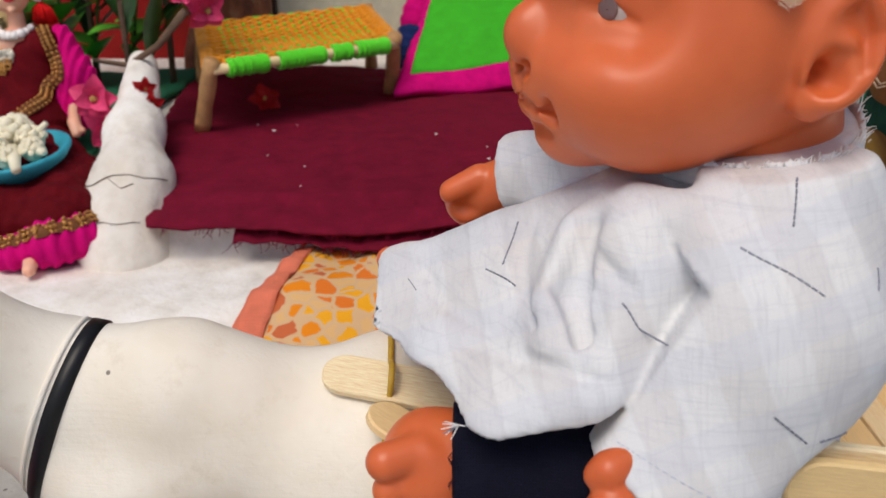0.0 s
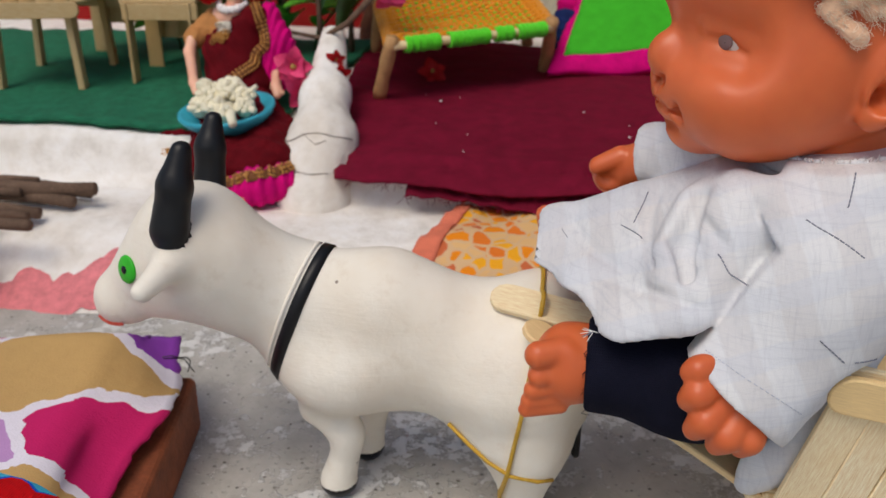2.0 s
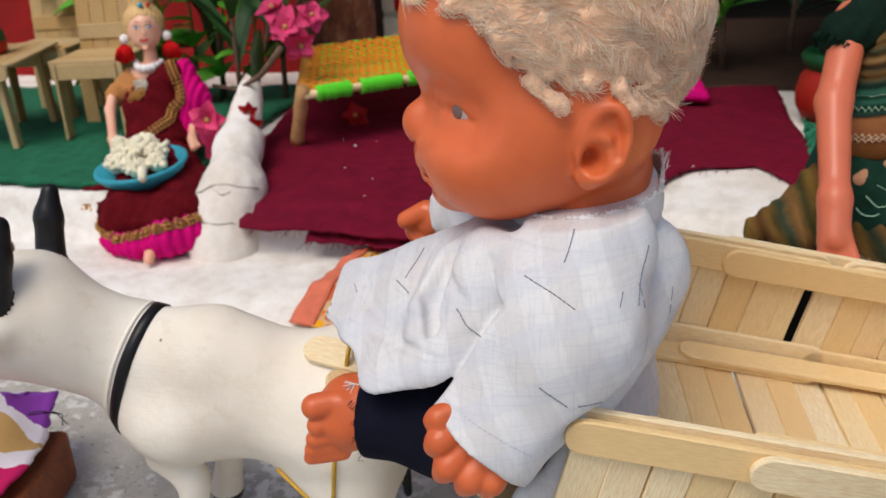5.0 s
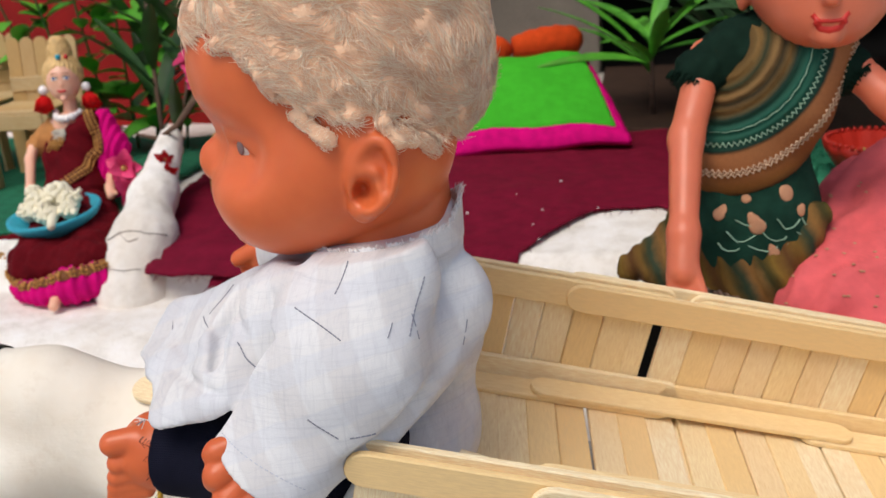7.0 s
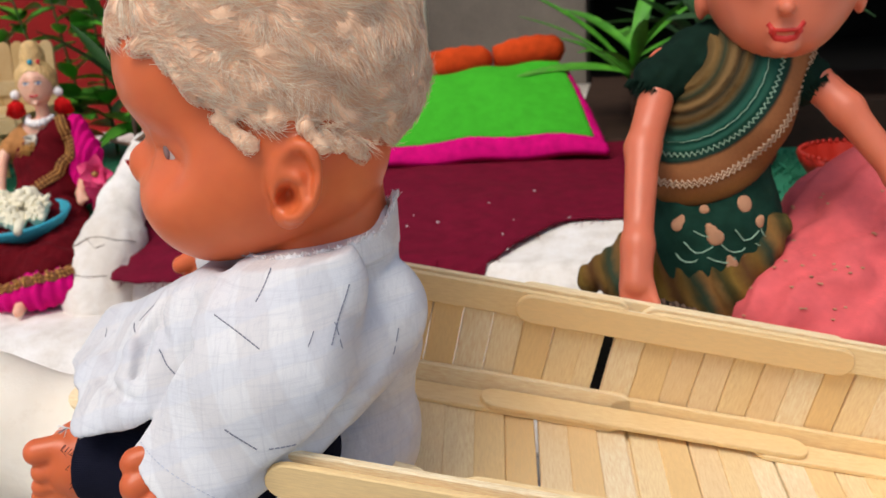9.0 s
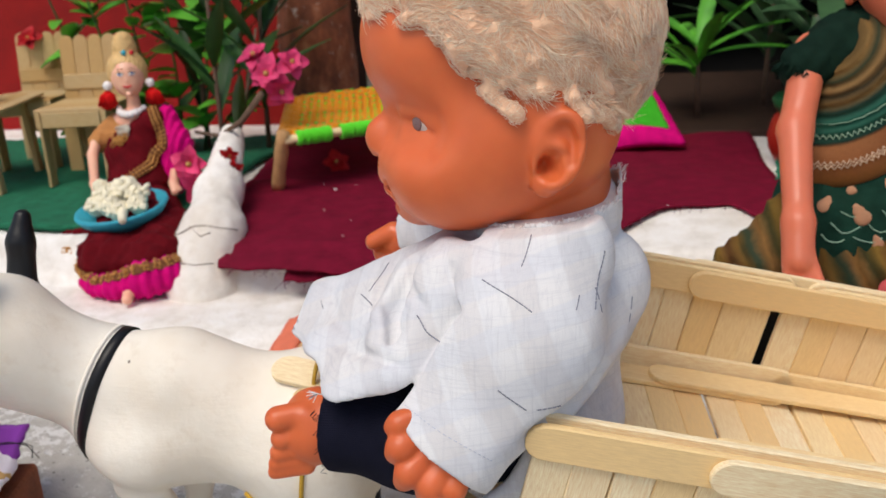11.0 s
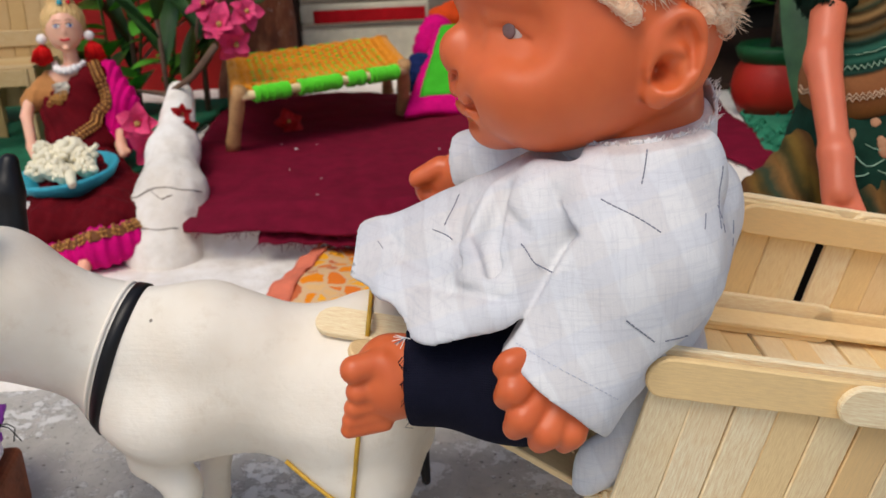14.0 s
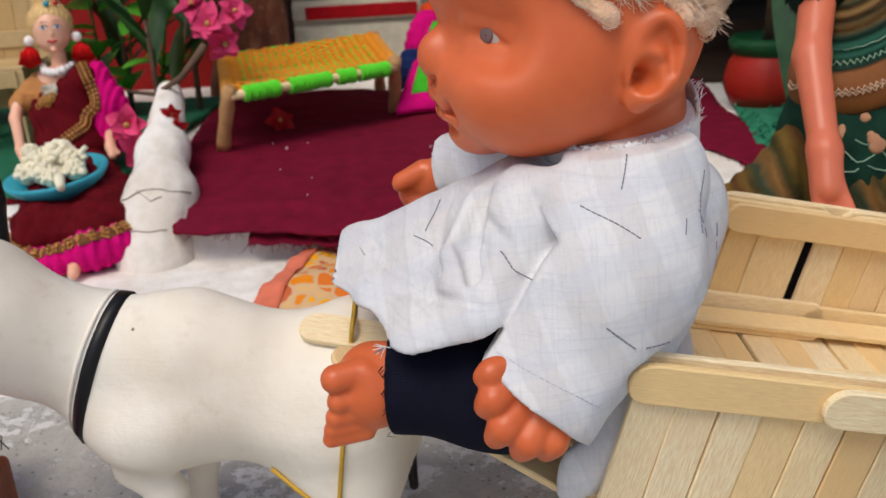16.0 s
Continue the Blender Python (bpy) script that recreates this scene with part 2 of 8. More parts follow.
def checked_cotton():
    """White cotton with a faint woven check of cool and warm greys."""
    m = Nodes("white_checked_cotton", 0.85, 0.0, 0.2)
    v = m.coords((1, 1, 1), 0.0, (0.25, 0.35, 0.1))
    sway = m.n("TexNoise", Vector=v, Scale=60.0, Detail=2.0)
    warp = m.t.nodes.new("ShaderNodeVectorMath")
    warp.operation = "MULTIPLY_ADD"
    m.link(sway.outputs["Color"], warp.inputs[0])
    warp.inputs[1].default_value = (0.0035, 0.0035, 0.0035)
    m.link(v, warp.inputs[2])
    v = warp.outputs[0]
    sep = m.n("SeparateXYZ", Vector=v)

    def lines(axis, pitch, lo, hi):
        f = m.math("FRACT", m.math("DIVIDE", sep.outputs[axis], pitch))
        return m.ramp(f, [(0.0, (0, 0, 0, 1)), (lo, (0, 0, 0, 1)), (lo + 0.05, (1, 1, 1, 1)), (hi, (1, 1, 1, 1)), (min(hi + 0.05, 1), (0, 0, 0, 1))])

    base = m.ramp(m.noise(m.coords(), 45, 3), [(0.3, srgb(220, 221, 223)), (0.7, srgb(226, 225, 223))])
    g1 = m.math("MULTIPLY", lines(0, 0.0135, 0.35, 0.85), 0.42)
    g2 = m.math("MULTIPLY", lines(2, 0.0125, 0.2, 0.6), 0.34)
    col = m.mix(g1, base, srgb(204, 199, 197))
    col = m.mix(g2, col, srgb(202, 207, 217))
    t1 = m.math("MULTIPLY", lines(0, 0.0042, 0.4, 0.62), 0.07)
    t2 = m.math("MULTIPLY", lines(2, 0.0038, 0.5, 0.56), 0.10)
    col = m.mix(m.math("MAXIMUM", t1, t2), col, srgb(170, 172, 182))
    w1 = m.n("TexWave", Vector=v, Scale=620.0, Distortion=2.0, Detail=2.0)
    w2 = m.n("TexWave", Vector=v, Scale=620.0, Distortion=2.0, Detail=2.0)
    w2.bands_direction = "Z"
    weave = m.math("MULTIPLY", w1.outputs["Fac"], w2.outputs["Fac"])
    slub1 = m.noise(m.coords((70, 70, 1500)), 1.0, 3, 0.6)
    slub2 = m.noise(m.coords((1500, 300, 70)), 1.0, 3, 0.6)
    col = m.mix(m.math("MULTIPLY", weave, 0.05), col, srgb(150, 152, 160))
    col = m.mix(m.ramp(slub1, [(0.52, (0, 0, 0, 1)), (0.75, (0.30, 0.30, 0.30, 1))]), col, srgb(178, 180, 188))
    col = m.mix(m.ramp(slub2, [(0.52, (0, 0, 0, 1)), (0.75, (0.30, 0.30, 0.30, 1))]), col, srgb(180, 180, 186))
    m.colour(col)
    crease = m.noise(m.coords(), 130, 4, 0.55)
    m.bump(m.math("ADD", m.math("MULTIPLY", m.math("ADD", slub1, slub2), 0.10), crease), 0.5, 0.0014)
    m.b.inputs["Subsurface Weight"].default_value = 0.0
    return m.m


def leaf_mat(name, a, b):
    m = Nodes(name, 0.45, 0.0, 0.45)
    v = m.coords()
    f = m.noise(v, 60, 4)
    col = m.ramp(f, [(0.3, a), (0.7, b)])
    col = m.mix(m.math("MULTIPLY", m.info.outputs["Random"], 0.4), col, shade(b, 1.5))
    m.colour(col)
    m.bump(m.noise(m.coords((1, 8, 1)), 300, 3), 0.25, 0.0004)
    m.b.inputs["Transmission Weight"].default_value = 0.0
    return m.m


def rust_bark():
    m = Nodes("painted_trunk", 0.85)
    v = m.coords((1, 1, 0.5))
    f = m.noise(v, 90, 6, 0.65)
    col = m.ramp(f, [(0.3, srgb(70, 34, 22)), (0.55, srgb(136, 76, 48)), (0.75, srgb(176, 120, 86))])
    spl = m.ramp(m.noise(m.coords(), 120, 5, 0.65), [(0.62, (0, 0, 0, 1)), (0.68, (1, 1, 1, 1))])
    col = m.mix(m.math("MULTIPLY", spl, 0.7), col, srgb(214, 200, 186))
    m.colour(col)
    m.bump(f, 0.9, 0.002)
    return m.m


M = {}
M["skin"] = vinyl("baby_vinyl", srgb(214, 102, 54), srgb(222, 112, 62))
M["pale_skin"] = vinyl("pale_vinyl", srgb(240, 182, 152))
M["pink_skin"] = vinyl("pink_vinyl", srgb(214, 116, 84))
def rubbed_cast():
    """Cream paint on a cast figure: yellowed hollows, hair scratches, specks of dirt."""
    m = Nodes("cream_cast_paint", 0.5, 0.0, 0.32)
    v = m.coords()
    col = m.ramp(m.noise(v, 26, 4, 0.6), [(0.3, srgb(233, 222, 203)), (0.6, srgb(243, 237, 223))])
    grime = m.ramp(m.noise(v, 90, 6, 0.7), [(0.58, (0, 0, 0, 1)), (0.78, (1, 1, 1, 1))])
    col = m.mix(m.math("MULTIPLY", grime, 0.35), col, srgb(198, 176, 146))
    sp = m.n("TexVoronoi", Vector=v, Scale=95.0)
    dot = m.ramp(sp.outputs["Distance"], [(0.035, (1, 1, 1, 1)), (0.06, (0, 0, 0, 1))])
    pick = m.ramp(m.n("SeparateColor", Color=sp.outputs["Color"]).outputs[0], [(0.80, (0, 0, 0, 1)), (0.82, (1, 1, 1, 1))])
    col = m.mix(m.math("MULTIPLY", m.math("MULTIPLY", dot, pick), 0.8), col, srgb(90, 76, 62))
    m.colour(col)
    scratch = m.noise(m.coords((12, 12, 260), 0.0, (0.3, 0.75, 0.2)), 4.0, 4, 0.65)
    m.bump(m.math("ADD", m.math("ADD", m.math("MULTIPLY", scratch, 0.15), m.noise(v, 120, 5, 0.6)), m.noise(m.coords((1, 1, 0.45)), 55, 3, 0.5)), 0.42, 0.0013)
    m.rough(m.ramp(m.noise(v, 70, 4), [(0.3, (0.42,) * 3 + (1,)), (0.7, (0.62,) * 3 + (1,))]))
    return m.m


M["white_vinyl"] = rubbed_cast()
M["black_paint"] = plain("black_gloss_paint", srgb(16, 16, 18), 0.4, 200, 1500, 0.3, 0.2, 0.0003, spec=0.35)
M["green_paint"] = plain("green_gloss_paint", srgb(50, 176, 36), 0.4)
M["shirt"] = checked_cotton()
M["thread"] = plain("dark_thread", srgb(128, 130, 142), 0.9)
M["seam_thread"] = plain("grey_seam_thread", srgb(186, 190, 202), 0.9)
M["white_thread"] = plain("white_thread", srgb(236, 234, 232), 0.9)
M["navy"] = cloth("navy_cotton", srgb(20, 21, 36), 0.0005, 0.2)
M["wool"] = plain("fawn_wool", srgb(246, 196, 160), 0.9, 160, 1800, 0.22, 0.4, 0.0006, sheen=0.3)
M["wool_light"] = plain("pale_wool", srgb(252, 226, 200), 0.9, 160, 1800, 0.12, 0.4, 0.0006, sheen=0.3)
M["stick"] = stick_wood()
# the same stick wood with shade put into its colour
M["stick_shaded"] = stick_wood("shaded_stick_wood", 0.62)
M["lime"] = whitewash()
M["concrete"] = concrete()
M["maroon"] = cloth("maroon_cotton", srgb(112, 17, 42), 0.0007, 0.22)
M["maroon_sari"] = cloth("maroon_sari_cloth", srgb(96, 10, 20), 0.0005, 0.25)
M["magenta"] = cloth("magenta_cloth", srgb(212, 8, 118), 0.0006, 0.2)
M["lime_green"] = cloth("bright_green_cloth", srgb(66, 178, 42), 0.0007, 0.12)
M["orange_cloth"] = cloth("orange_cloth", srgb(206, 72, 26), 0.0007, 0.2)
M["blue_cloth"] = cloth("dark_blue_cloth", srgb(30, 44, 92), 0.0006, 0.2)
M["gold"] = plain("gold_trim", srgb(196, 144, 78), 0.4, 900, 4000, 0.4, 0.8, 0.0006, metal=0.6)
M["silver"] = plain("silver_filigree", srgb(224, 216, 200), 0.3, 900, 4000, 0.25, 0.8, 0.0006, metal=0.8)
M["pearl"] = plain("pearl", srgb(240, 234, 230), 0.2, 200, 2000, 0.03, 0.05)
M["red_yarn"] = plain("red_yarn", srgb(216, 10, 10), 0.9, 500, 3000, 0.3, 0.6, 0.0006)
M["blonde"] = plain("blonde_hair", srgb(214, 176, 116), 0.45, 250, 2500, 0.25, 0.5, 0.0005)
M["tan"] = cloth("tan_satin", srgb(196, 134, 78), 0.0004, 0.15, 0.5)
M["lips"] = plain("lip_paint", srgb(200, 26, 44), 0.35)
M["lips_soft"] = plain("coral_lip_paint", srgb(206, 84, 64), 0.4)
M["eye_white"] = plain("eye_white", srgb(232, 226, 220), 0.25, var=0.04, bump=0.02)
M["eye_grey"] = plain("dull_eye_white", srgb(196, 182, 174), 0.25, var=0.04, bump=0.02)
M["iris_blue"] = plain("blue_iris", srgb(40, 120, 200), 0.25)
M["iris_grey"] = plain("grey_iris", srgb(122, 96, 94), 0.2)
M["brow"] = plain("brow_paint", srgb(150, 96, 66), 0.5)
M["pupil"] = plain("pupil_black", srgb(18, 18, 22), 0.2)
M["turquoise"] = plain("turquoise_clay", srgb(52, 158, 178), 0.6, 150, 900, 0.22, 0.5, 0.0006)
M["cauliflower"] = plain("cauliflower", srgb(240, 232, 204), 0.75, 250, 1600, 0.1, 0.9, 0.0008)
M["mat_green"] = plain("green_floor_mat", srgb(30, 104, 74), 0.92, 140, 900, 0.4, 1.0, 0.0018)
M["net_green"] = plain("green_net", srgb(46, 128, 96), 0.85, 140, 900, 0.3, 0.6, 0.0008)
M["terracotta"] = plain("terracotta", srgb(190, 84, 34), 0.55, 90, 700, 0.15, 0.3, 0.0006)
M["red_clay"] = plain("red_painted_clay", srgb(172, 36, 22), 0.5, 120, 900, 0.2, 0.3, 0.0006)
M["green_clay"] = plain("green_painted_clay", srgb(24, 82, 44), 0.5, 120, 900, 0.25, 0.4, 0.0008)
M["grey_clay"] = plain("grey_clay_rim", srgb(124, 128, 124), 0.7, 150, 900, 0.2, 0.5, 0.0006)
M["violet_paint"] = plain("violet_paint", srgb(84, 66, 160), 0.6, 250, 900, 0.3, 0.4)
M["leafy_paint"] = plain("leaf_green_paint", srgb(96, 160, 56), 0.6, 250, 900, 0.3, 0.4)
M["red_powder"] = plain("red_powder", srgb(206, 44, 26), 0.95, 300, 1500, 0.15, 1.0, 0.0012)
M["grain"] = plain("dry_grain", srgb(196, 158, 92), 0.8, 300, 1500, 0.25, 0.6)
M["orange_yarn"] = plain("orange_yarn", srgb(232, 150, 14), 0.85, 400, 3500, 0.18, 0.7, 0.0005, sheen=0.2)
M["green_yarn"] = plain("green_yarn", srgb(92, 222, 36), 0.85, 400, 3500, 0.15, 0.7, 0.0005, sheen=0.2)
M["twig_wood"] = plain("peeled_twig", srgb(190, 146, 98), 0.75, 160, 1200, 0.25, 0.5, 0.0006)
M["bark"] = plain("dry_bark", srgb(110, 88, 72), 0.9, 160, 900, 0.35, 0.8, 0.001)
M["trunk"] = rust_bark()
M["block_wood"] = plain("brown_wood_block", srgb(134, 72, 44), 0.7, 80, 700, 0.4, 0.6, 0.0009)
M["leaf"] = leaf_mat("oleander_leaf", srgb(26, 56, 24), srgb(48, 88, 34))
M["leaf_bright"] = leaf_mat("young_leaf", srgb(52, 120, 34), srgb(92, 168, 50))
M["leaf_dark"] = leaf_mat("shaded_leaf", srgb(34, 60, 36), srgb(66, 100, 62))
M["pink_petal"] = plain("pink_petal", srgb(218, 62, 112), 0.6, 120, 900, 0.3, 0.3, 0.0005)
M["red_petal"] = plain("red_petal", srgb(186, 22, 30), 0.6, 120, 900, 0.3, 0.3, 0.0005)
M["red_board"] = plain("red_board", srgb(146, 14, 10), 0.75, 40, 500, 0.25, 0.4, 0.0006)
M["sack"] = cloth("cream_sacking", srgb(200, 194, 172), 0.0016, 0.15, bump=1.0)
M["grey_plaster"] = plain("grey_plaster", srgb(124, 116, 106), 0.9, 30, 400, 0.2, 0.6, 0.001)
M["dark_wood"] = plain("dark_wood", srgb(56, 38, 27), 0.8, 60, 500, 0.35, 0.5, 0.0008)
# near-black colour stands in for the deep shade inside the doorway
M["shadow_room"] = plain("shade_black_plaster", srgb(14, 12, 11), 0.95)
M["rubber"] = plain("ochre_rubber_band", srgb(196, 156, 54), 0.45)
M["pink_dress"] = cloth("salmon_cotton", srgb(226, 102, 104), 0.0006, 0.12)
M["salmon_hem"] = cloth("salmon_hem", srgb(226, 124, 96), 0.0006, 0.12)
M["quilt"] = patchwork("printed_quilt", [(-0.045, -0.022, 0.012, srgb(202, 164, 104)), (-0.020, 0.004, -0.006, srgb(142, 66, 172)), (-0.075, 0.010, 0.010, srgb(206, 34, 104)), (-0.048, 0.014, 0.004, srgb(206, 34, 104)), (-0.085, -0.022, -0.004, srgb(202, 164, 104)), (-0.095, -0.050, 0.0, srgb(150, 84, 184)), (-0.020, -0.055, 0.0, srgb(206, 34, 104)), (-0.055, -0.070, 0.004, srgb(196, 150, 200)), (-0.030, -0.095, 0.0, srgb(202, 164, 104)), (-0.120, 0.0, 0.0, srgb(142, 66, 172)), (-0.130, -0.040, 0.0, srgb(206, 34, 104))], 0.0040, srgb(238, 232, 240), 0.010, 70.0)
M["flowered"] = printed("orange_flowered_cloth", [srgb(232, 136, 24), srgb(222, 178, 120), srgb(226, 120, 40), srgb(238, 168, 34), srgb(200, 104, 62)], 0.0075, 0.09, srgb(214, 176, 132), 0.5)
M["blouse_black"] = cloth("dark_green_blouse", srgb(18, 40, 30), 0.0005, 0.3)
M["sari_print"] = cloth("dark_green_print_cloth", srgb(26, 58, 46), 0.0006, 0.35)
M["paisley"] = cloth("tan_paisley_print", srgb(196, 146, 112), 0.0006, 0.15)
M["olive_fold"] = cloth("olive_brown_hem", srgb(128, 96, 36), 0.0007, 0.4)
M["wire"] = plain("black_wire", srgb(30, 28, 28), 0.5, metal=0.5)


# ---- mesh helpers ----
def mesh_of(name, verts, faces, mats, face_mats=None, smooth=True):
    me = bpy.data.meshes.new(name)
    me.from_pydata([tuple(v) for v in verts], [], [tuple(f) for f in faces])
    for m in mats:
        me.materials.append(m)
    if face_mats is not None:
        me.polygons.foreach_set("material_index", [int(i) for i in face_mats])
    me.polygons.foreach_set("use_smooth", [smooth] * len(me.polygons))
    me.update()
    return me


def bm_mesh(bm, name, material, smooth=False):
    bmesh.ops.recalc_face_normals(bm, faces=bm.faces)
    me = bpy.data.meshes.new(name)
    bm.to_mesh(me)
    bm.free()
    me.materials.append(material)
    me.polygons.foreach_set("use_smooth", [smooth] * len(me.polygons))
    return me


def part(name, data, parent, label="", at=None):
    ob = new(name, data)
    ob.parent = parent
    if at is not None:
        ob.matrix_basis = at
    return tagged(ob, label)


def thing(name, label, category, data=None, at=None, group="", kind=""):
    ob = new(name, data)
    if at is not None:
        ob.matrix_basis = at
    return tagged(ob, label, category, group, kind)


def frame_of(x, y, origin):
    """A pose with its x axis along x, its y axis near y."""
    x = Vector(x).normalized()
    z = x.cross(Vector(y)).normalized()
    m = Matrix((x, z.cross(x), z)).transposed().to_4x4()
    m.translation = origin
    return m


def tube(points, radii, seg=8, cap=True):
    """Vertices and faces of a round tube along points."""
    pts = [Vector(p) for p in points]
    if isinstance(radii, (int, float)):
        radii = [radii] * len(pts)
    verts, faces = [], []
    side = Vector((0.3, 0.5, 0.81))
    for i, p in enumerate(pts):
        d = (pts[min(i + 1, len(pts) - 1)] - pts[max(i - 1, 0)]).normalized()
        side = side - d * side.dot(d)
        if side.length < 1e-4:
            side = d.orthogonal()
        side.normalize()
        up = d.cross(side)
        for k in range(seg):
            a = 2 * math.pi * k / seg
            verts.append(p + (side * math.cos(a) + up * math.sin(a)) * radii[i])
    for i in range(len(pts) - 1):
        for k in range(seg):
            a, b = i * seg + k, i * seg + (k + 1) % seg
            faces.append((a, b, b + seg, a + seg))
    if cap:
        faces.append(tuple(range(seg))[::-1])
        faces.append(tuple(range((len(pts) - 1) * seg, len(pts) * seg)))
    return verts, faces


def lathe(profile, seg=40, wobble=0.0, seed=0):
    """Vertices and faces of a turned form; profile: (radius, height) from the outside foot round to the inside."""
    rnd = random.Random(seed)
    ph = [rnd.uniform(0, 6.28) for _ in range(3)]
    verts, faces = [], []
    for r, z in profile:
        for k in range(seg):
            a = 2 * math.pi * k / seg
            f = 1 + wobble * (math.sin(2 * a + ph[0]) + 0.6 * math.sin(3 * a + ph[1]) + 0.4 * math.sin(7 * a + ph[2] + 80 * z))
            verts.append((r * f * math.cos(a), r * f * math.sin(a), z))
    n = len(profile)
    for i in range(n - 1):
        for k in range(seg):
            a, b = i * seg + k, i * seg + (k + 1) % seg
            faces.append((a, b, b + seg, a + seg))
    faces.append(tuple(range(seg))[::-1])
    faces.append(tuple(range((n - 1) * seg, n * seg)))
    return verts, faces


class Soup:
    """Gathers pieces of one mesh, with a material for each."""

    def __init__(self):
        self.v, self.f, self.m, self.mats = [], [], [], []

    def add(self, vf, material, at=None):
        verts, faces = vf
        if material not in self.mats:
            self.mats.append(material)
        i, o = self.mats.index(material), len(self.v)
        self.v += [tuple(at @ Vector(v)) if at is not None else tuple(v) for v in verts]
        self.f += [tuple(k + o for k in f) for f in faces]
        self.m += [i] * len(faces)
        return self

    def mesh(self, name, smooth=True):
        return mesh_of(name, self.v, self.f, self.mats, self.m, smooth)


def ball(c, r, seg=12, rings=8):
    r = (r, r, r) if isinstance(r, (int, float)) else r
    verts, faces = [], []
    for i in range(rings + 1):
        p = math.pi * i / rings
        for k in range(seg):
            a = 2 * math.pi * k / seg
            verts.append((c[0] + r[0] * math.sin(p) * math.cos(a), c[1] + r[1] * math.sin(p) * math.sin(a), c[2] + r[2] * math.cos(p)))
    for i in range(rings):
        for k in range(seg):
            a, b = i * seg + k, i * seg + (k + 1) % seg
            faces.append((a, a + seg, b + seg, b))
    return verts, faces


def soft_box(size, r, seg=3, cuts=0):
    """A box with rounded edges, about its centre."""
    bm = bmesh.new()
    bmesh.ops.create_cube(bm, size=1)
    bmesh.ops.scale(bm, vec=size, verts=bm.verts)
    bmesh.ops.bevel(bm, geom=bm.edges[:], offset=r, segments=seg, affect="EDGES", profile=0.5)
    if cuts:
        bmesh.ops.subdivide_edges(bm, edges=[e for e in bm.edges if e.calc_length() > max(size) * 0.3], cuts=cuts, use_grid_fill=True)
    return bm


# Rounded forms from a distance field.
def F_ball(c, r):
    c, r = np.array(c), np.array(r if not isinstance(r, (int, float)) else (r, r, r), float)

    def f(P):
        q = P - c
        k0 = np.linalg.norm(q / r, axis=1)
        k1 = np.linalg.norm(q / (r * r), axis=1) + 1e-9
        return k0 * (k0 - 1) / k1
    return f


def F_cone(a, b, ra, rb, flat=None):
    """A rounded cone from a to b; flat: (axis vector, factor) squeezes it along an axis."""
    a, b = np.array(a, float), np.array(b, float)

    def f(P):
        q, d = P - a, b - a
        h = np.clip(q @ d / (d @ d), 0, 1)
        o = q - h[:, None] * d
        if flat is not None:
            n = np.array(flat[0], float)
            n /= np.linalg.norm(n)
            o = o + (o @ n)[:, None] * n * (1 / flat[1] - 1)
        return (np.linalg.norm(o, axis=1) - (ra + (rb - ra) * h)) * (min(flat[1] * 1.4, 1) if flat is not None else 1)
    return f


def smin(a, b, k):
    if k <= 0:
        return np.minimum(a, b)
    h = np.clip(0.5 + 0.5 * (b - a) / k, 0, 1)
    return b + (a - b) * h - k * h * (1 - h)


def F_join(k, *fs):
    def f(P):
        d = fs[0](P)
        for g in fs[1:]:
            d = smin(d, g(P), k)
        return d
    return f


def F_cut(f, g):
    return lambda P: np.maximum(f(P), -g(P))


def F_half(n, c):
    n = np.array(n, float)
    n /= np.linalg.norm(n)
    c = np.array(c, float)
    return lambda P: (P - c) @ n


def F_and(*fs):
    return lambda P: np.max([f(P) for f in fs], axis=0)


def waves(seed, size, count=5):
    """A smooth random field of about -1..1 with bumps of that size."""
    rnd = np.random.RandomState(seed)
    D = rnd.normal(size=(count, 3))
    D /= np.linalg.norm(D, axis=1)[:, None]
    D *= (2 * np.pi / size) * rnd.uniform(0.6, 1.5, size=(count, 1))
    ph = rnd.uniform(0, 6.28, count)
    return lambda P: np.sin(P @ D.T + ph).sum(axis=1) / count * 1.6


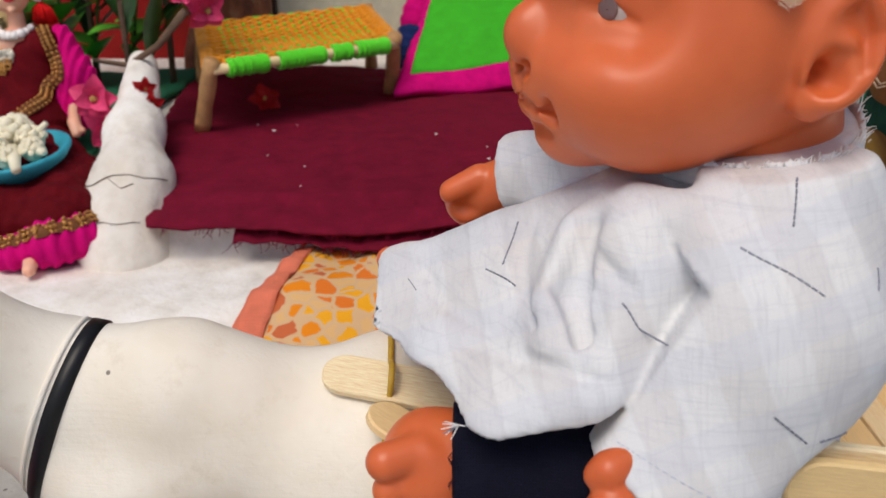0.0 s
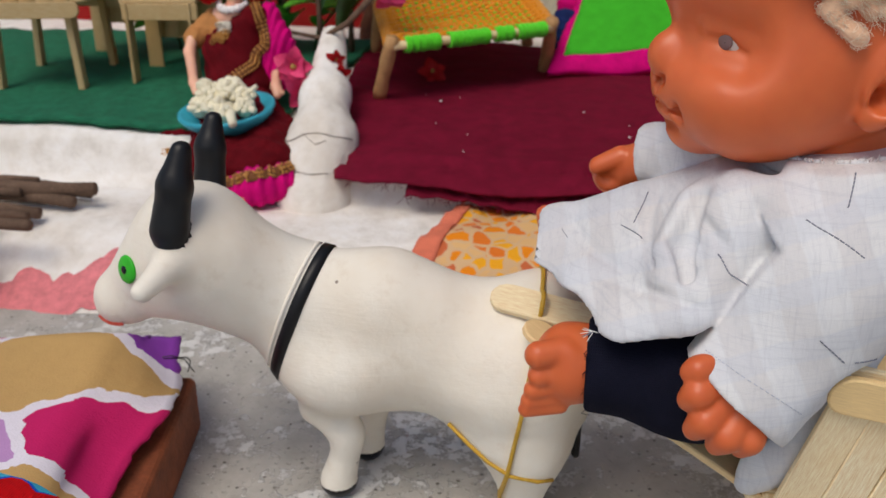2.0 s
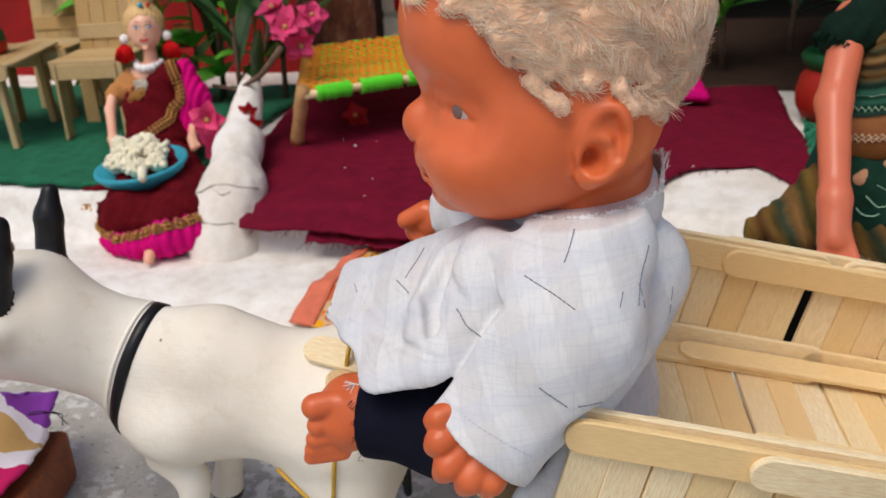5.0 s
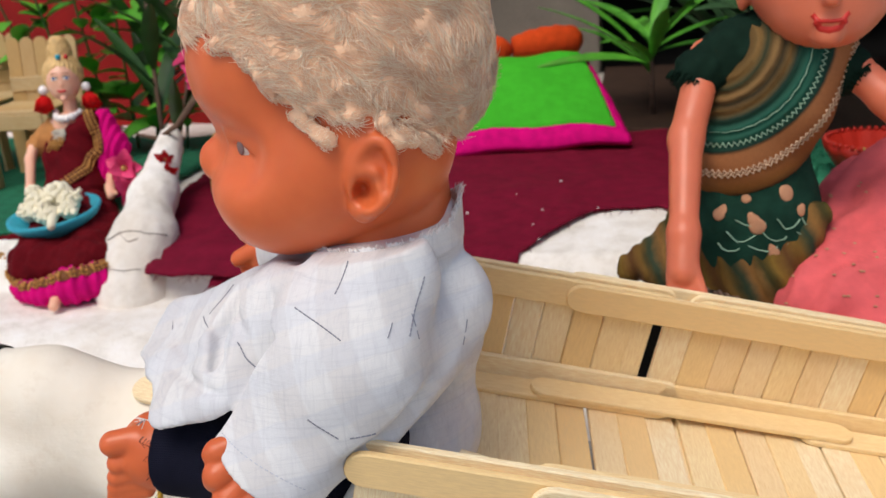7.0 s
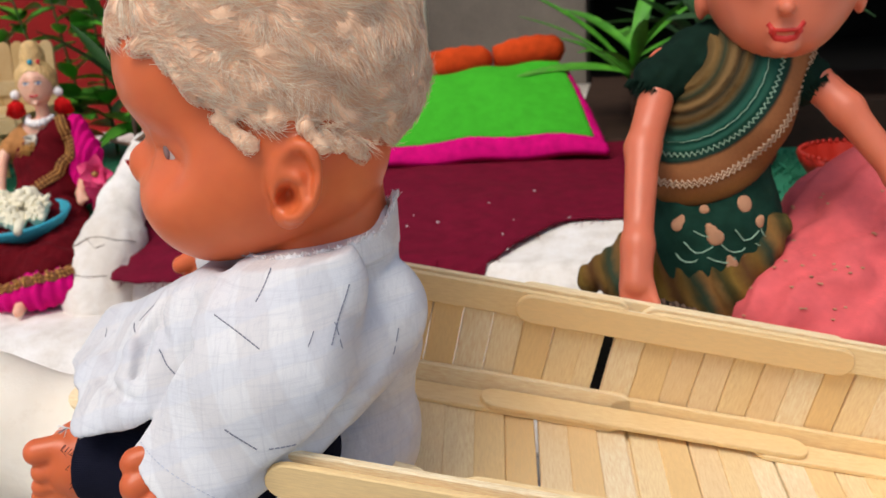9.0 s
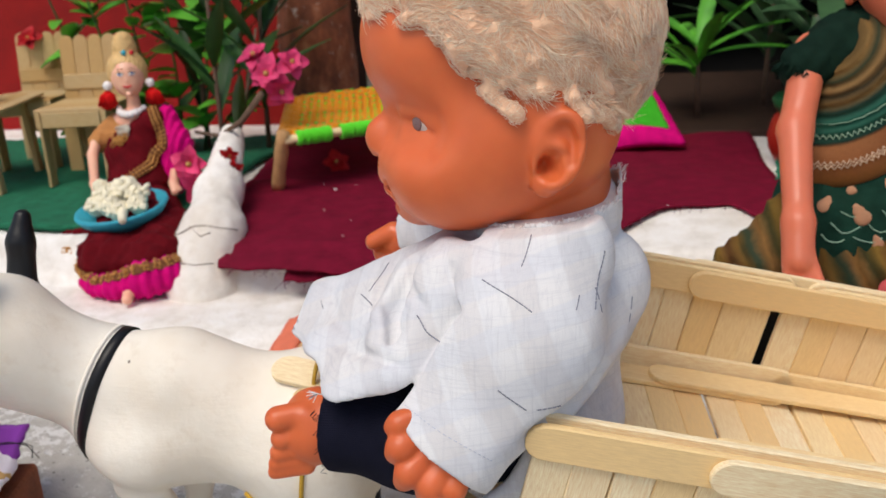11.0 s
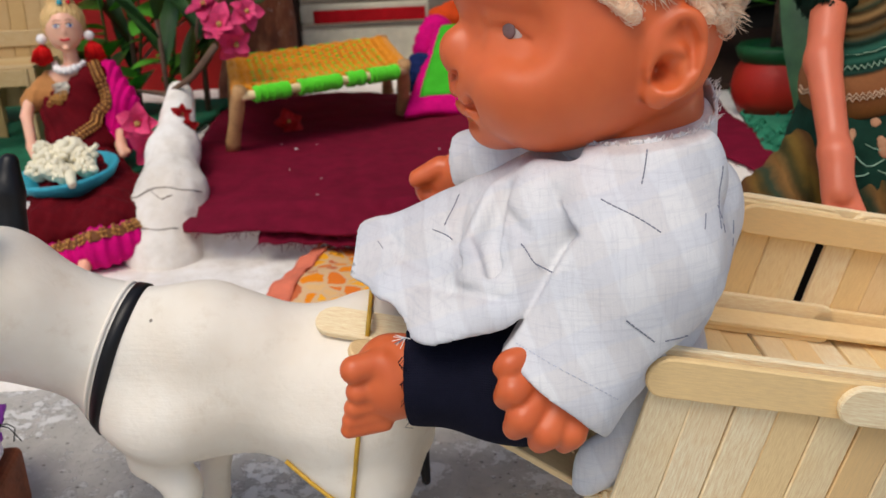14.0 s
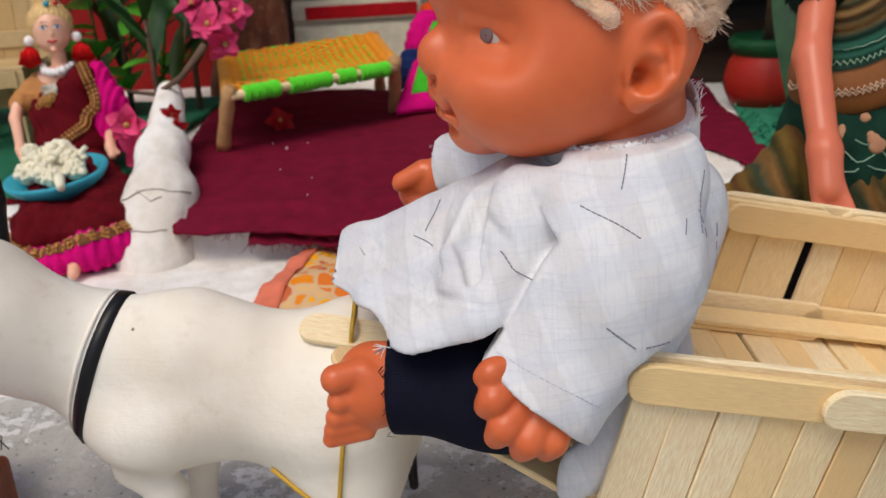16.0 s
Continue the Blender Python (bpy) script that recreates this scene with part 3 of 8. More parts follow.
def nets(field, lo, hi, h):
    """Surface of field = 0 on a grid of step h: vertices and quads."""
    n = [int(math.ceil((hi[i] - lo[i]) / h)) + 1 for i in range(3)]
    ax = [lo[i] + h * np.arange(n[i]) for i in range(3)]
    G = np.stack(np.meshgrid(*ax, indexing="ij"), -1)
    # a coarse look first: only points near the surface are worked out one by one
    step = 4
    C = G[::step, ::step, ::step]
    rough = field(C.reshape(-1, 3)).reshape(C.shape[:3])
    near = [np.minimum((np.arange(k) + step // 2) // step, C.shape[i] - 1) for i, k in enumerate(n)]
    val = rough[np.ix_(*near)]
    todo = np.argwhere(np.abs(val).reshape(-1) < step * h * 2.6)[:, 0]
    flat = G.reshape(-1, 3)[todo]
    val = val.reshape(-1).copy()
    if len(todo):
        val[todo] = np.concatenate([field(flat[i:i + 200000]) for i in range(0, len(flat), 200000)])
    val = val.reshape(n)
    s = val < 0
    corner = [(i, j, k) for i in (0, 1) for j in (0, 1) for k in (0, 1)]
    cut = lambda A, c: A[c[0]:n[0] - 1 + c[0], c[1]:n[1] - 1 + c[1], c[2]:n[2] - 1 + c[2]]
    tot = np.zeros((n[0] - 1, n[1] - 1, n[2] - 1, 3))
    cnt = np.zeros(tot.shape[:3])
    for a in corner:
        for d in range(3):
            if a[d]:
                continue
            b = tuple(a[i] + (i == d) for i in range(3))
            va, vb = cut(val, a), cut(val, b)
            m = cut(s, a) != cut(s, b)
            t = np.where(m, va / np.where(m, va - vb, 1), 0)
            off = np.zeros(tot.shape)
            for i in range(3):
                off[..., i] = a[i]
            off[..., d] = t
            tot += off * m[..., None]
            cnt += m
    act = cnt > 0
    idx = -np.ones(act.shape, int)
    idx[act] = np.arange(act.sum())
    base = np.argwhere(act)
    verts = (base + tot[act] / cnt[act][:, None]) * h + np.array(lo)
    faces = []
    for d in range(3):
        u, v = (d + 1) % 3, (d + 2) % 3
        sl0, sl1 = [slice(None)] * 3, [slice(None)] * 3
        sl0[d], sl1[d] = slice(0, n[d] - 1), slice(1, n[d])
        m = s[tuple(sl0)] != s[tuple(sl1)]
        p = np.argwhere(m)
        p = p[(p[:, u] > 0) & (p[:, v] > 0) & (p[:, u] < n[u] - 1) & (p[:, v] < n[v] - 1)]
        inside = s[tuple(p.T)]
        eu, ev = np.eye(3, dtype=int)[u], np.eye(3, dtype=int)[v]
        q = [idx[tuple((p - a * eu - b * ev).T)] for a, b in ((1, 1), (0, 1), (0, 0), (1, 0))]
        Q = np.stack(q, 1)
        Q[~inside] = Q[~inside][:, ::-1]
        faces.append(Q)
    F = np.concatenate(faces)
    F = F[(F >= 0).all(axis=1)]
    return verts, F


def grad(field, P, e=0.0004):
    g = np.stack([field(P + e * np.eye(3)[i]) - field(P - e * np.eye(3)[i]) for i in range(3)], 1)
    return g / (np.linalg.norm(g, axis=1)[:, None] + 1e-12)


def snap(field, P, steps=12):
    P = np.array(P, float)
    for _ in range(steps):
        P = P - field(P)[:, None] * grad(field, P) * 0.8
    return P


def ribbon_on(field, points, width, lift=0.0004, step=0.002, thick=0.0004):
    """A strip of cloth, paint or thread lying on a rounded form along points."""
    pts = [Vector(p) for p in points]
    fine = []
    for a, b in zip(pts, pts[1:]):
        k = max(1, int((b - a).length / step))
        fine += [a.lerp(b, i / k) for i in range(k)]
    fine.append(pts[-1])
    P = snap(field, [tuple(p) for p in fine])
    N = grad(field, P)
    T = np.gradient(P, axis=0)
    S = np.cross(N, T)
    S /= np.linalg.norm(S, axis=1)[:, None] + 1e-12
    verts, faces = [], []
    n = len(P)
    for o, l in ((-1, 0), (-0.5, 1), (0.5, 1), (1, 0)):
        Q = snap(field, P + S * o * width / 2, 6)
        verts += [tuple(x) for x in Q + N * (lift + l * thick - (0 if l else lift * 1.5))]
    for j in range(3):
        for i in range(n - 1):
            faces.append((j * n + i, j * n + i + 1, (j + 1) * n + i + 1, (j + 1) * n + i))
    return verts, faces


def band_on(field, c, u, v, width, lift, thick, seg=64, rmax=0.06):
    """A closed belt round a form, in the plane through c spanned by u and v."""
    c, u, v = np.array(c, float), np.array(u, float), np.array(v, float)
    u /= np.linalg.norm(u)
    v = v - u * (u @ v)
    v /= np.linalg.norm(v)
    w = np.cross(u, v)
    a = np.linspace(0, 2 * np.pi, seg, endpoint=False)
    D = np.cos(a)[:, None] * u + np.sin(a)[:, None] * v
    verts, faces = [], []
    for o, l in ((-0.5, 0), (-0.38, 1), (0.38, 1), (0.5, 0)):
        C = c + w * o * width
        lo, hi = np.zeros(seg), np.full(seg, rmax)
        for _ in range(24):
            mid = (lo + hi) / 2
            ins = field(C + D * mid[:, None]) < 0
            lo, hi = np.where(ins, mid, lo), np.where(ins, hi, mid)
        verts += [tuple(x) for x in C + D * (lo + (lift + thick if l else -0.0005))[:, None]]
    for j in range(3):
        for i in range(seg):
            k = (i + 1) % seg
            faces.append((j * seg + i, j * seg + k, (j + 1) * seg + k, (j + 1) * seg + i))
    return verts, faces


def figure(groups, lo, hi, h, k=0.0015):
    """One skin over several rounded groups [(material, field)], each face painted by the group nearest to it."""
    def whole(P):
        d = groups[0][1](P)
        for _, g in groups[1:]:
            d = smin(d, g(P), k)
        return d
    v, f = nets(whole, lo, hi, h)
    c = v[f].mean(axis=1)
    which = np.argmin(np.stack([g(c) for _, g in groups], 1), axis=1)
    s = Soup()
    s.v = [tuple(x) for x in v]
    s.f = [tuple(int(i) for i in x) for x in f]
    s.mats = []
    look_up = []
    for m, _ in groups:
        if m not in s.mats:
            s.mats.append(m)
        look_up.append(s.mats.index(m))
    s.m = [look_up[i] for i in which]
    return s, whole


def sheet(nx, ny, place, thick, material, name, ragged=0.0, seed=1, smooth=True):
    """A piece of cloth: place(s, t) gives the middle of the sheet for s, t in 0..1."""
    rnd = random.Random(seed)
    verts, faces = [], []
    for top in (1, 0):
        for j in range(ny + 1):
            for i in range(nx + 1):
                s, t = i / nx, j / ny
                p = Vector(place(s, t))
                if ragged and (i in (0, nx) or j in (0, ny)):
                    r2 = random.Random(seed * 7919 + i * 131 + j)
                    p += Vector((r2.uniform(-1, 1), r2.uniform(-1, 1), 0)) * ragged
                verts.append(p + Vector((0, 0, thick if top else 0)))
    o = (nx + 1) * (ny + 1)
    for j in range(ny):
        for i in range(nx):
            a = j * (nx + 1) + i
            faces.append((a, a + 1, a + nx + 2, a + nx + 1))
            faces.append((o + a, o + a + nx + 1, o + a + nx + 2, o + a + 1))
    rim = [i for i in range(nx + 1)] + [(j + 1) * (nx + 1) - 1 for j in range(1, ny + 1)]
    rim += [ny * (nx + 1) + i for i in range(nx - 1, -1, -1)] + [j * (nx + 1) for j in range(ny - 1, 0, -1)]
    for a, b in zip(rim, rim[1:] + rim[:1]):
        faces.append((a, o + a, o + b, b))
    return mesh_of(name, verts, faces, [material], None, smooth)


def smooth_step(a, b, x):
    t = min(1, max(0, (x - a) / (b - a)))
    return t * t * (3 - 2 * t)


# ---- the ground ----
GROUND, TERRACE = 0.022, 0.046


def terrace_height(x, y):
    """The lime-washed terrace: a ramp from the concrete, a flat, and a low step up to the back."""
    wav = 0.0025 * math.sin(23 * x + 4) * math.sin(31 * y) + 0.0015 * math.sin(61 * x) * math.sin(47 * y + 1)
    edge = 0.012 * math.sin(9 * x + 1) + 0.004 * math.sin(37 * x)
    z = GROUND - 0.004 + (TERRACE - GROUND + 0.004) * smooth_step(0.278 + edge * 0.3, 0.345 + edge * 0.3, y)
    left = 1 - smooth_step(-0.17, -0.13, x)
    front = 0.388 + 0.010 * left + edge * 0.25
    step = (0.066 - TERRACE) + left * 0.006
    z += step * smooth_step(front - 0.002, front + 0.009, y)
    z += (0.0735 - 0.066 - left * 0.006) * smooth_step(0.40, 0.50, y)
    return z + wav * smooth_step(0.29, 0.33, y) * 0.5


def terrace():
    xs = [-1.2, -0.9, -0.7] + [-0.6 + 0.006 * i for i in range(201)] + [0.7, 0.9, 1.2]
    ys = [0.212 + 0.0045 * i for i in range(90)] + [0.64, 0.7, 0.8, 0.95]
    verts = [(x, y, terrace_height(x, y)) for y in ys for x in xs]
    n = len(xs)
    faces = [(j * n + i, j * n + i + 1, (j + 1) * n + i + 1, (j + 1) * n + i) for j in range(len(ys) - 1) for i in range(n - 1)]
    o = len(verts)
    verts += [(x, y, -0.05) for x, y in ((xs[0], ys[0]), (xs[-1], ys[0]), (xs[-1], ys[-1]), (xs[0], ys[-1]))]
    m = len(ys)
    faces += [tuple(range(n))[::-1] + (o, o + 1), tuple((m - 1) * n + i for i in range(n)) + (o + 2, o + 3)]
    faces += [tuple(j * n for j in range(m)) + (o + 3, o), tuple(j * n + n - 1 for j in range(m))[::-1] + (o + 1, o + 2)]
    return thing("terrace", "rough lime-washed plaster terrace with a low step", "terrace", mesh_of("terrace", verts, faces, [M["lime"]]), kind="structure")


def ground():
    rnd = random.Random(4)
    grid = [-600, -60, -8, -2, -1] + [-0.6 + 0.02 * i for i in range(61)] + [1, 2, 8, 60, 600]
    verts = [(x, y, GROUND + (rnd.uniform(-0.0005, 0.0005) if abs(x) < 0.7 and abs(y) < 0.7 else 0) - (0.2 if y > 0.95 else 0)) for y in grid for x in grid]
    n = len(grid)
    faces = [(j * n + i, j * n + i + 1, (j + 1) * n + i + 1, (j + 1) * n + i) for j in range(n - 1) for i in range(n - 1)]
    return thing("ground", "grey weathered concrete ground with splashes of white lime", "ground", mesh_of("ground", verts, faces, [M["concrete"]]), kind="structure")


ground()
terrace()


def block(name, lo, hi, material, label, category, kind="structure", r=0.002):
    bm = soft_box([hi[i] - lo[i] for i in range(3)], r, 2)
    return thing(name, label, category, bm_mesh(bm, name, material), pose(*[(hi[i] + lo[i]) / 2 for i in range(3)]), kind=kind)


# Back of the terrace: plastered wall with a dark doorway, red board, trunk.
block("wall_left", (-1.2, 0.95, -0.05), (0.100, 1.02, 0.9), M["grey_plaster"], "rough grey plaster wall behind the terrace", "wall")
block("wall_right", (0.62, 0.95, -0.05), (1.2, 1.02, 0.9), M["grey_plaster"], "rough grey plaster wall beside the dark doorway", "wall")
block("wall_lintel", (0.100, 0.951, 0.55), (0.62, 1.019, 0.9), M["grey_plaster"], "grey plaster lintel over the dark doorway", "wall")
# Unseen slab and side wall, added only to keep skylight off pot and doorway.
block("porch_roof", (0.165, 0.480, 0.34), (0.90, 0.949, 0.38), M["grey_plaster"], "unseen plain slab added to shade the doorway and pot", "roof")
block("wall_porch", (0.62, 0.40, -0.05), (0.66, 0.949, 0.339), M["grey_plaster"], "unseen plain wall added to shade the doorway from the right", "wall")
# Room behind the doorway: its darkness is put into the colour of its walls.
block("room_back", (0.04, 1.5, -0.05), (0.7, 1.54, 0.9), M["shadow_room"], "back wall of the dark room, near black for its shade", "wall")
block("room_side", (0.04, 1.021, -0.05), (0.08, 1.499, 0.9), M["shadow_room"], "side wall of the dark room, near black for its shade", "wall")
block("room_side_far", (0.66, 1.021, -0.05), (0.7, 1.499, 0.9), M["shadow_room"], "side wall of the dark room, near black for its shade", "wall")
block("room_ceiling", (0.04, 1.021, 0.9), (0.7, 1.54, 0.94), M["shadow_room"], "ceiling of the dark room, near black for its shade", "ceiling")
block("threshold", (0.105, 0.636, 0.05), (0.64, 0.949, 0.0795), M["dark_wood"], "dark worn wooden threshold before the doorway", "threshold")
block("room_floor", (0.04, 0.951, -0.06), (0.7, 1.54, 0.05), M["shadow_room"], "floor of the dark room, near black for its shade", "floor")


# ---- the cart of ice-cream sticks ----
STICK_L, STICK_W, STICK_T = 0.114, 0.0100, 0.0020


STICK_MATERIAL = [M["stick"]]


def stick_mesh(length, name="stick", width=STICK_W, thick=STICK_T, round_a=True, round_b=True):
    """A flat wooden stick along x from 0 to length, its ends round or sawn square."""
    bm = bmesh.new()
    r, outline = width / 2, []
    if round_b:
        outline += [(length - r + r * math.cos(a), r * math.sin(a)) for a in [(-90 + 22.5 * i) * math.pi / 180 for i in range(9)]]
    else:
        outline += [(length, -r), (length, r)]
    if round_a:
        outline += [(r + r * math.cos(a), r * math.sin(a)) for a in [(90 + 22.5 * i) * math.pi / 180 for i in range(9)]]
    else:
        outline += [(0, r), (0, -r)]
    e = 0.00035
    cx = length / 2
    rings = []
    for z, k in ((-thick / 2, 1), (-thick / 2 + e, 0), (thick / 2 - e, 0), (thick / 2, 1)):
        ring = []
        for x, y in outline:
            ring.append(bm.verts.new((x - (e if x > cx else -e) * k, y * (1 - k * e / r), z)))
        rings.append(ring)
    n = len(outline)
    for a, b in zip(rings, rings[1:]):
        for i in range(n):
            bm.faces.new((a[i], a[(i + 1) % n], b[(i + 1) % n], b[i]))
    bm.faces.new(rings[0][::-1])
    bm.faces.new(rings[-1])
    return bm_mesh(bm, name, STICK_MATERIAL[0])


# The cart's axes: along its length, across it, up its sides.
CART_U = Vector((0.960, 0.165, -0.228)).normalized()
CART_W = Vector((0.205, -0.107, 0.973))
CART_W = (CART_W - CART_U * CART_W.dot(CART_U)).normalized()
CART_V = CART_W.cross(CART_U)
CART = Matrix((CART_U, CART_V, CART_W)).transposed().to_4x4()
CART.translation = (0.0710, 0.1395, 0.1055)
CART_LENGTH, CART_WIDE, FLOOR_W = 0.225, 0.103, -0.0385


def cart():
    rnd = random.Random(11)
    root = thing("toy_cart", "toy bullock cart built of pale ice-cream sticks", "cart", None, CART)
    upright = stick_mesh(0.043, "side_stick", round_a=False, round_b=False)
    plank = stick_mesh(CART_WIDE, "floor_stick", round_a=False, round_b=False)
    full = stick_mesh(STICK_L, "rail_stick")
    half = stick_mesh(0.058, "rail_stick")
    pitch = 0.01035
    count = int(CART_LENGTH / pitch)
    for i in range(count):
        u = 0.008 + pitch * i
        # uprights of both sides, w up
        for side, v in (("near", 0.0), ("far", CART_WIDE)):
            gap = 0.0022 if side == "far" and i in (8,) else 0.0
            wide = 0.78 if gap else rnd.uniform(1.0, 1.03)
            at = Matrix.Translation((u - gap, v + rnd.uniform(-0.0003, 0.0003), -0.040)) @ pose(0, 0, 0, 0, -90 + rnd.uniform(-0.4, 0.4), 0) @ pose(0, 0, 0, 90, 0, 0)
            part("side_stick", upright, root, at=at @ Matrix.Diagonal((1, wide, 1, 1)))
        at = Matrix.Translation((u + rnd.uniform(-0.0004, 0.0004), 0.001, FLOOR_W + rnd.uniform(-0.0004, 0.0004))) @ pose(0, 0, 0, 0, 0, 90 + rnd.uniform(-0.6, 0.6))
        part("floor_stick", plank, root, at=at @ Matrix.Diagonal((1, rnd.uniform(1.0, 1.03), 1, 1)))
    lie = lambda u, v, w, yaw=0.0, lean=0.0: Matrix.Translation((u, v, w)) @ pose(0, 0, 0, 90 + lean, yaw, 0)
    # top rails, inside and outside of both sides, lapped end over end
    for v, lift in ((-0.0022, 1), (0.0022, -1), (CART_WIDE - 0.0022, 1), (CART_WIDE + 0.0022, -1)):
        first = 0.0 if v < 0.01 else -0.0150
        part("rail_stick", full, root, at=lie(first, v, 0.0005 + rnd.uniform(-0.0003, 0.0003), rnd.uniform(-0.4, 0.4)))
        second = 0.0445 if v < 0.01 else 0.0605
        out = v - 0.0021 * lift
        part("rail_stick", full, root, at=lie(second, out, 0.0000 + rnd.uniform(-0.0003, 0.0003), rnd.uniform(-0.4, 0.4)))
        part("rail_stick", full, root, at=lie(second + 0.085 if v < 0.01 else 0.103, v, 0.0003, rnd.uniform(-0.4, 0.4)))
    # battens lying on the floor along the far and the near side
    flat = lambda u, v, w, yaw=0.0: Matrix.Translation((u, v, w)) @ pose(0, 0, 0, 0, 0, yaw)
    part("batten_stick", full, root, at=lie(-0.006, CART_WIDE - 0.0022, -0.0335))
    part("batten_stick", full, root, at=lie(0.100, CART_WIDE - 0.0022, -0.0345))
    part("batten_stick", full, root, at=flat(-0.010, CART_WIDE - 0.009, FLOOR_W + 0.0022, 0.5))
    part("batten_stick", full, root, at=flat(0.055, CART_WIDE - 0.0092, FLOOR_W + 0.0043, 0.4))
    part("batten_stick", full, root, at=flat(0.150, CART_WIDE - 0.009, FLOOR_W + 0.0022, 0.2))
    part("batten_stick", full, root, at=flat(-0.002, 0.0085, FLOOR_W + 0.0022, 0.3))
    part("batten_stick", full, root, at=flat(0.108, 0.0085, FLOOR_W + 0.0022, -0.3))
    for i in range(3):
        part("cross_stick", full, root, at=Matrix.Translation((0.004 + 0.1 * i, -0.004, FLOOR_W - 0.0022)) @ pose(0, 0, 0, 0, 0, 90))
    # board that closes the back
    for i in range(10):
        at = Matrix.Translation((CART_LENGTH - 0.004, 0.008 + 0.0102 * i, -0.037)) @ pose(0, 0, 0, 0, -90, 0)
        part("end_stick", stick_mesh(0.04, "end_stick", round_a=False, round_b=False) if i == 0 else bpy.data.meshes["end_stick"], root, at=at)
    # wheels of corrugated card, painted black
    hub = CART.inverted()
    for y, name in ((0.1275, "near"), (0.285, "far")):
        wheel_at = hub @ pose(0.176 if name == "near" else 0.158, y, 0.056 if name == "near" else 0.0575, 90, 0, 8)
        s = Soup()
        R = 0.0345
        prof = [(0.004, -0.004), (R - 0.002, -0.004), (R, -0.0035), (R - 0.0008, 0.0), (R, 0.0035), (R - 0.002, 0.004), (0.004, 0.004)]
        s.add(lathe(prof, 72, 0.004, 3), M["black_paint"])
        wheel = part("wheel", s.mesh("wheel"), root, "black card wheel with a ragged corrugated rim", wheel_at)
        s = Soup()
        for k in range(90):
            a = 2 * math.pi * k / 90
            s.add(ball((R * math.cos(a), R * math.sin(a), 0.0015 * math.sin(k * 2.4)), (0.0011, 0.0012, 0.0028), 6, 4), M["bark"])
        part("rim", s.mesh("rim"), wheel, "torn brown card edge")
        part("axle_end", Soup().add(tube([(0, 0, -0.007), (0, 0, 0.007)], 0.003, 10), M["twig_wood"]).mesh("axle_end"), wheel)
    return root


cart()


def shaft(a, b, lean, label):
    m = frame_of(Vector(b) - Vector(a), lean, a)
    return thing("cart_shaft", label, "cart shaft", stick_mesh(STICK_L, "cart_shaft"), m)


shaft((-0.0105, 0.1865, 0.0985), (0.100, 0.1690, 0.0850), (0.05, 0.92, 0.38), "pale ice-cream stick tied to the goat's back as a shaft")
shaft((0.0005, 0.1750, 0.0960), (0.0790, 0.1480, 0.0600), (0.1, 0.9, 0.1), "pale ice-cream stick running up to the goat from the cart's floor")


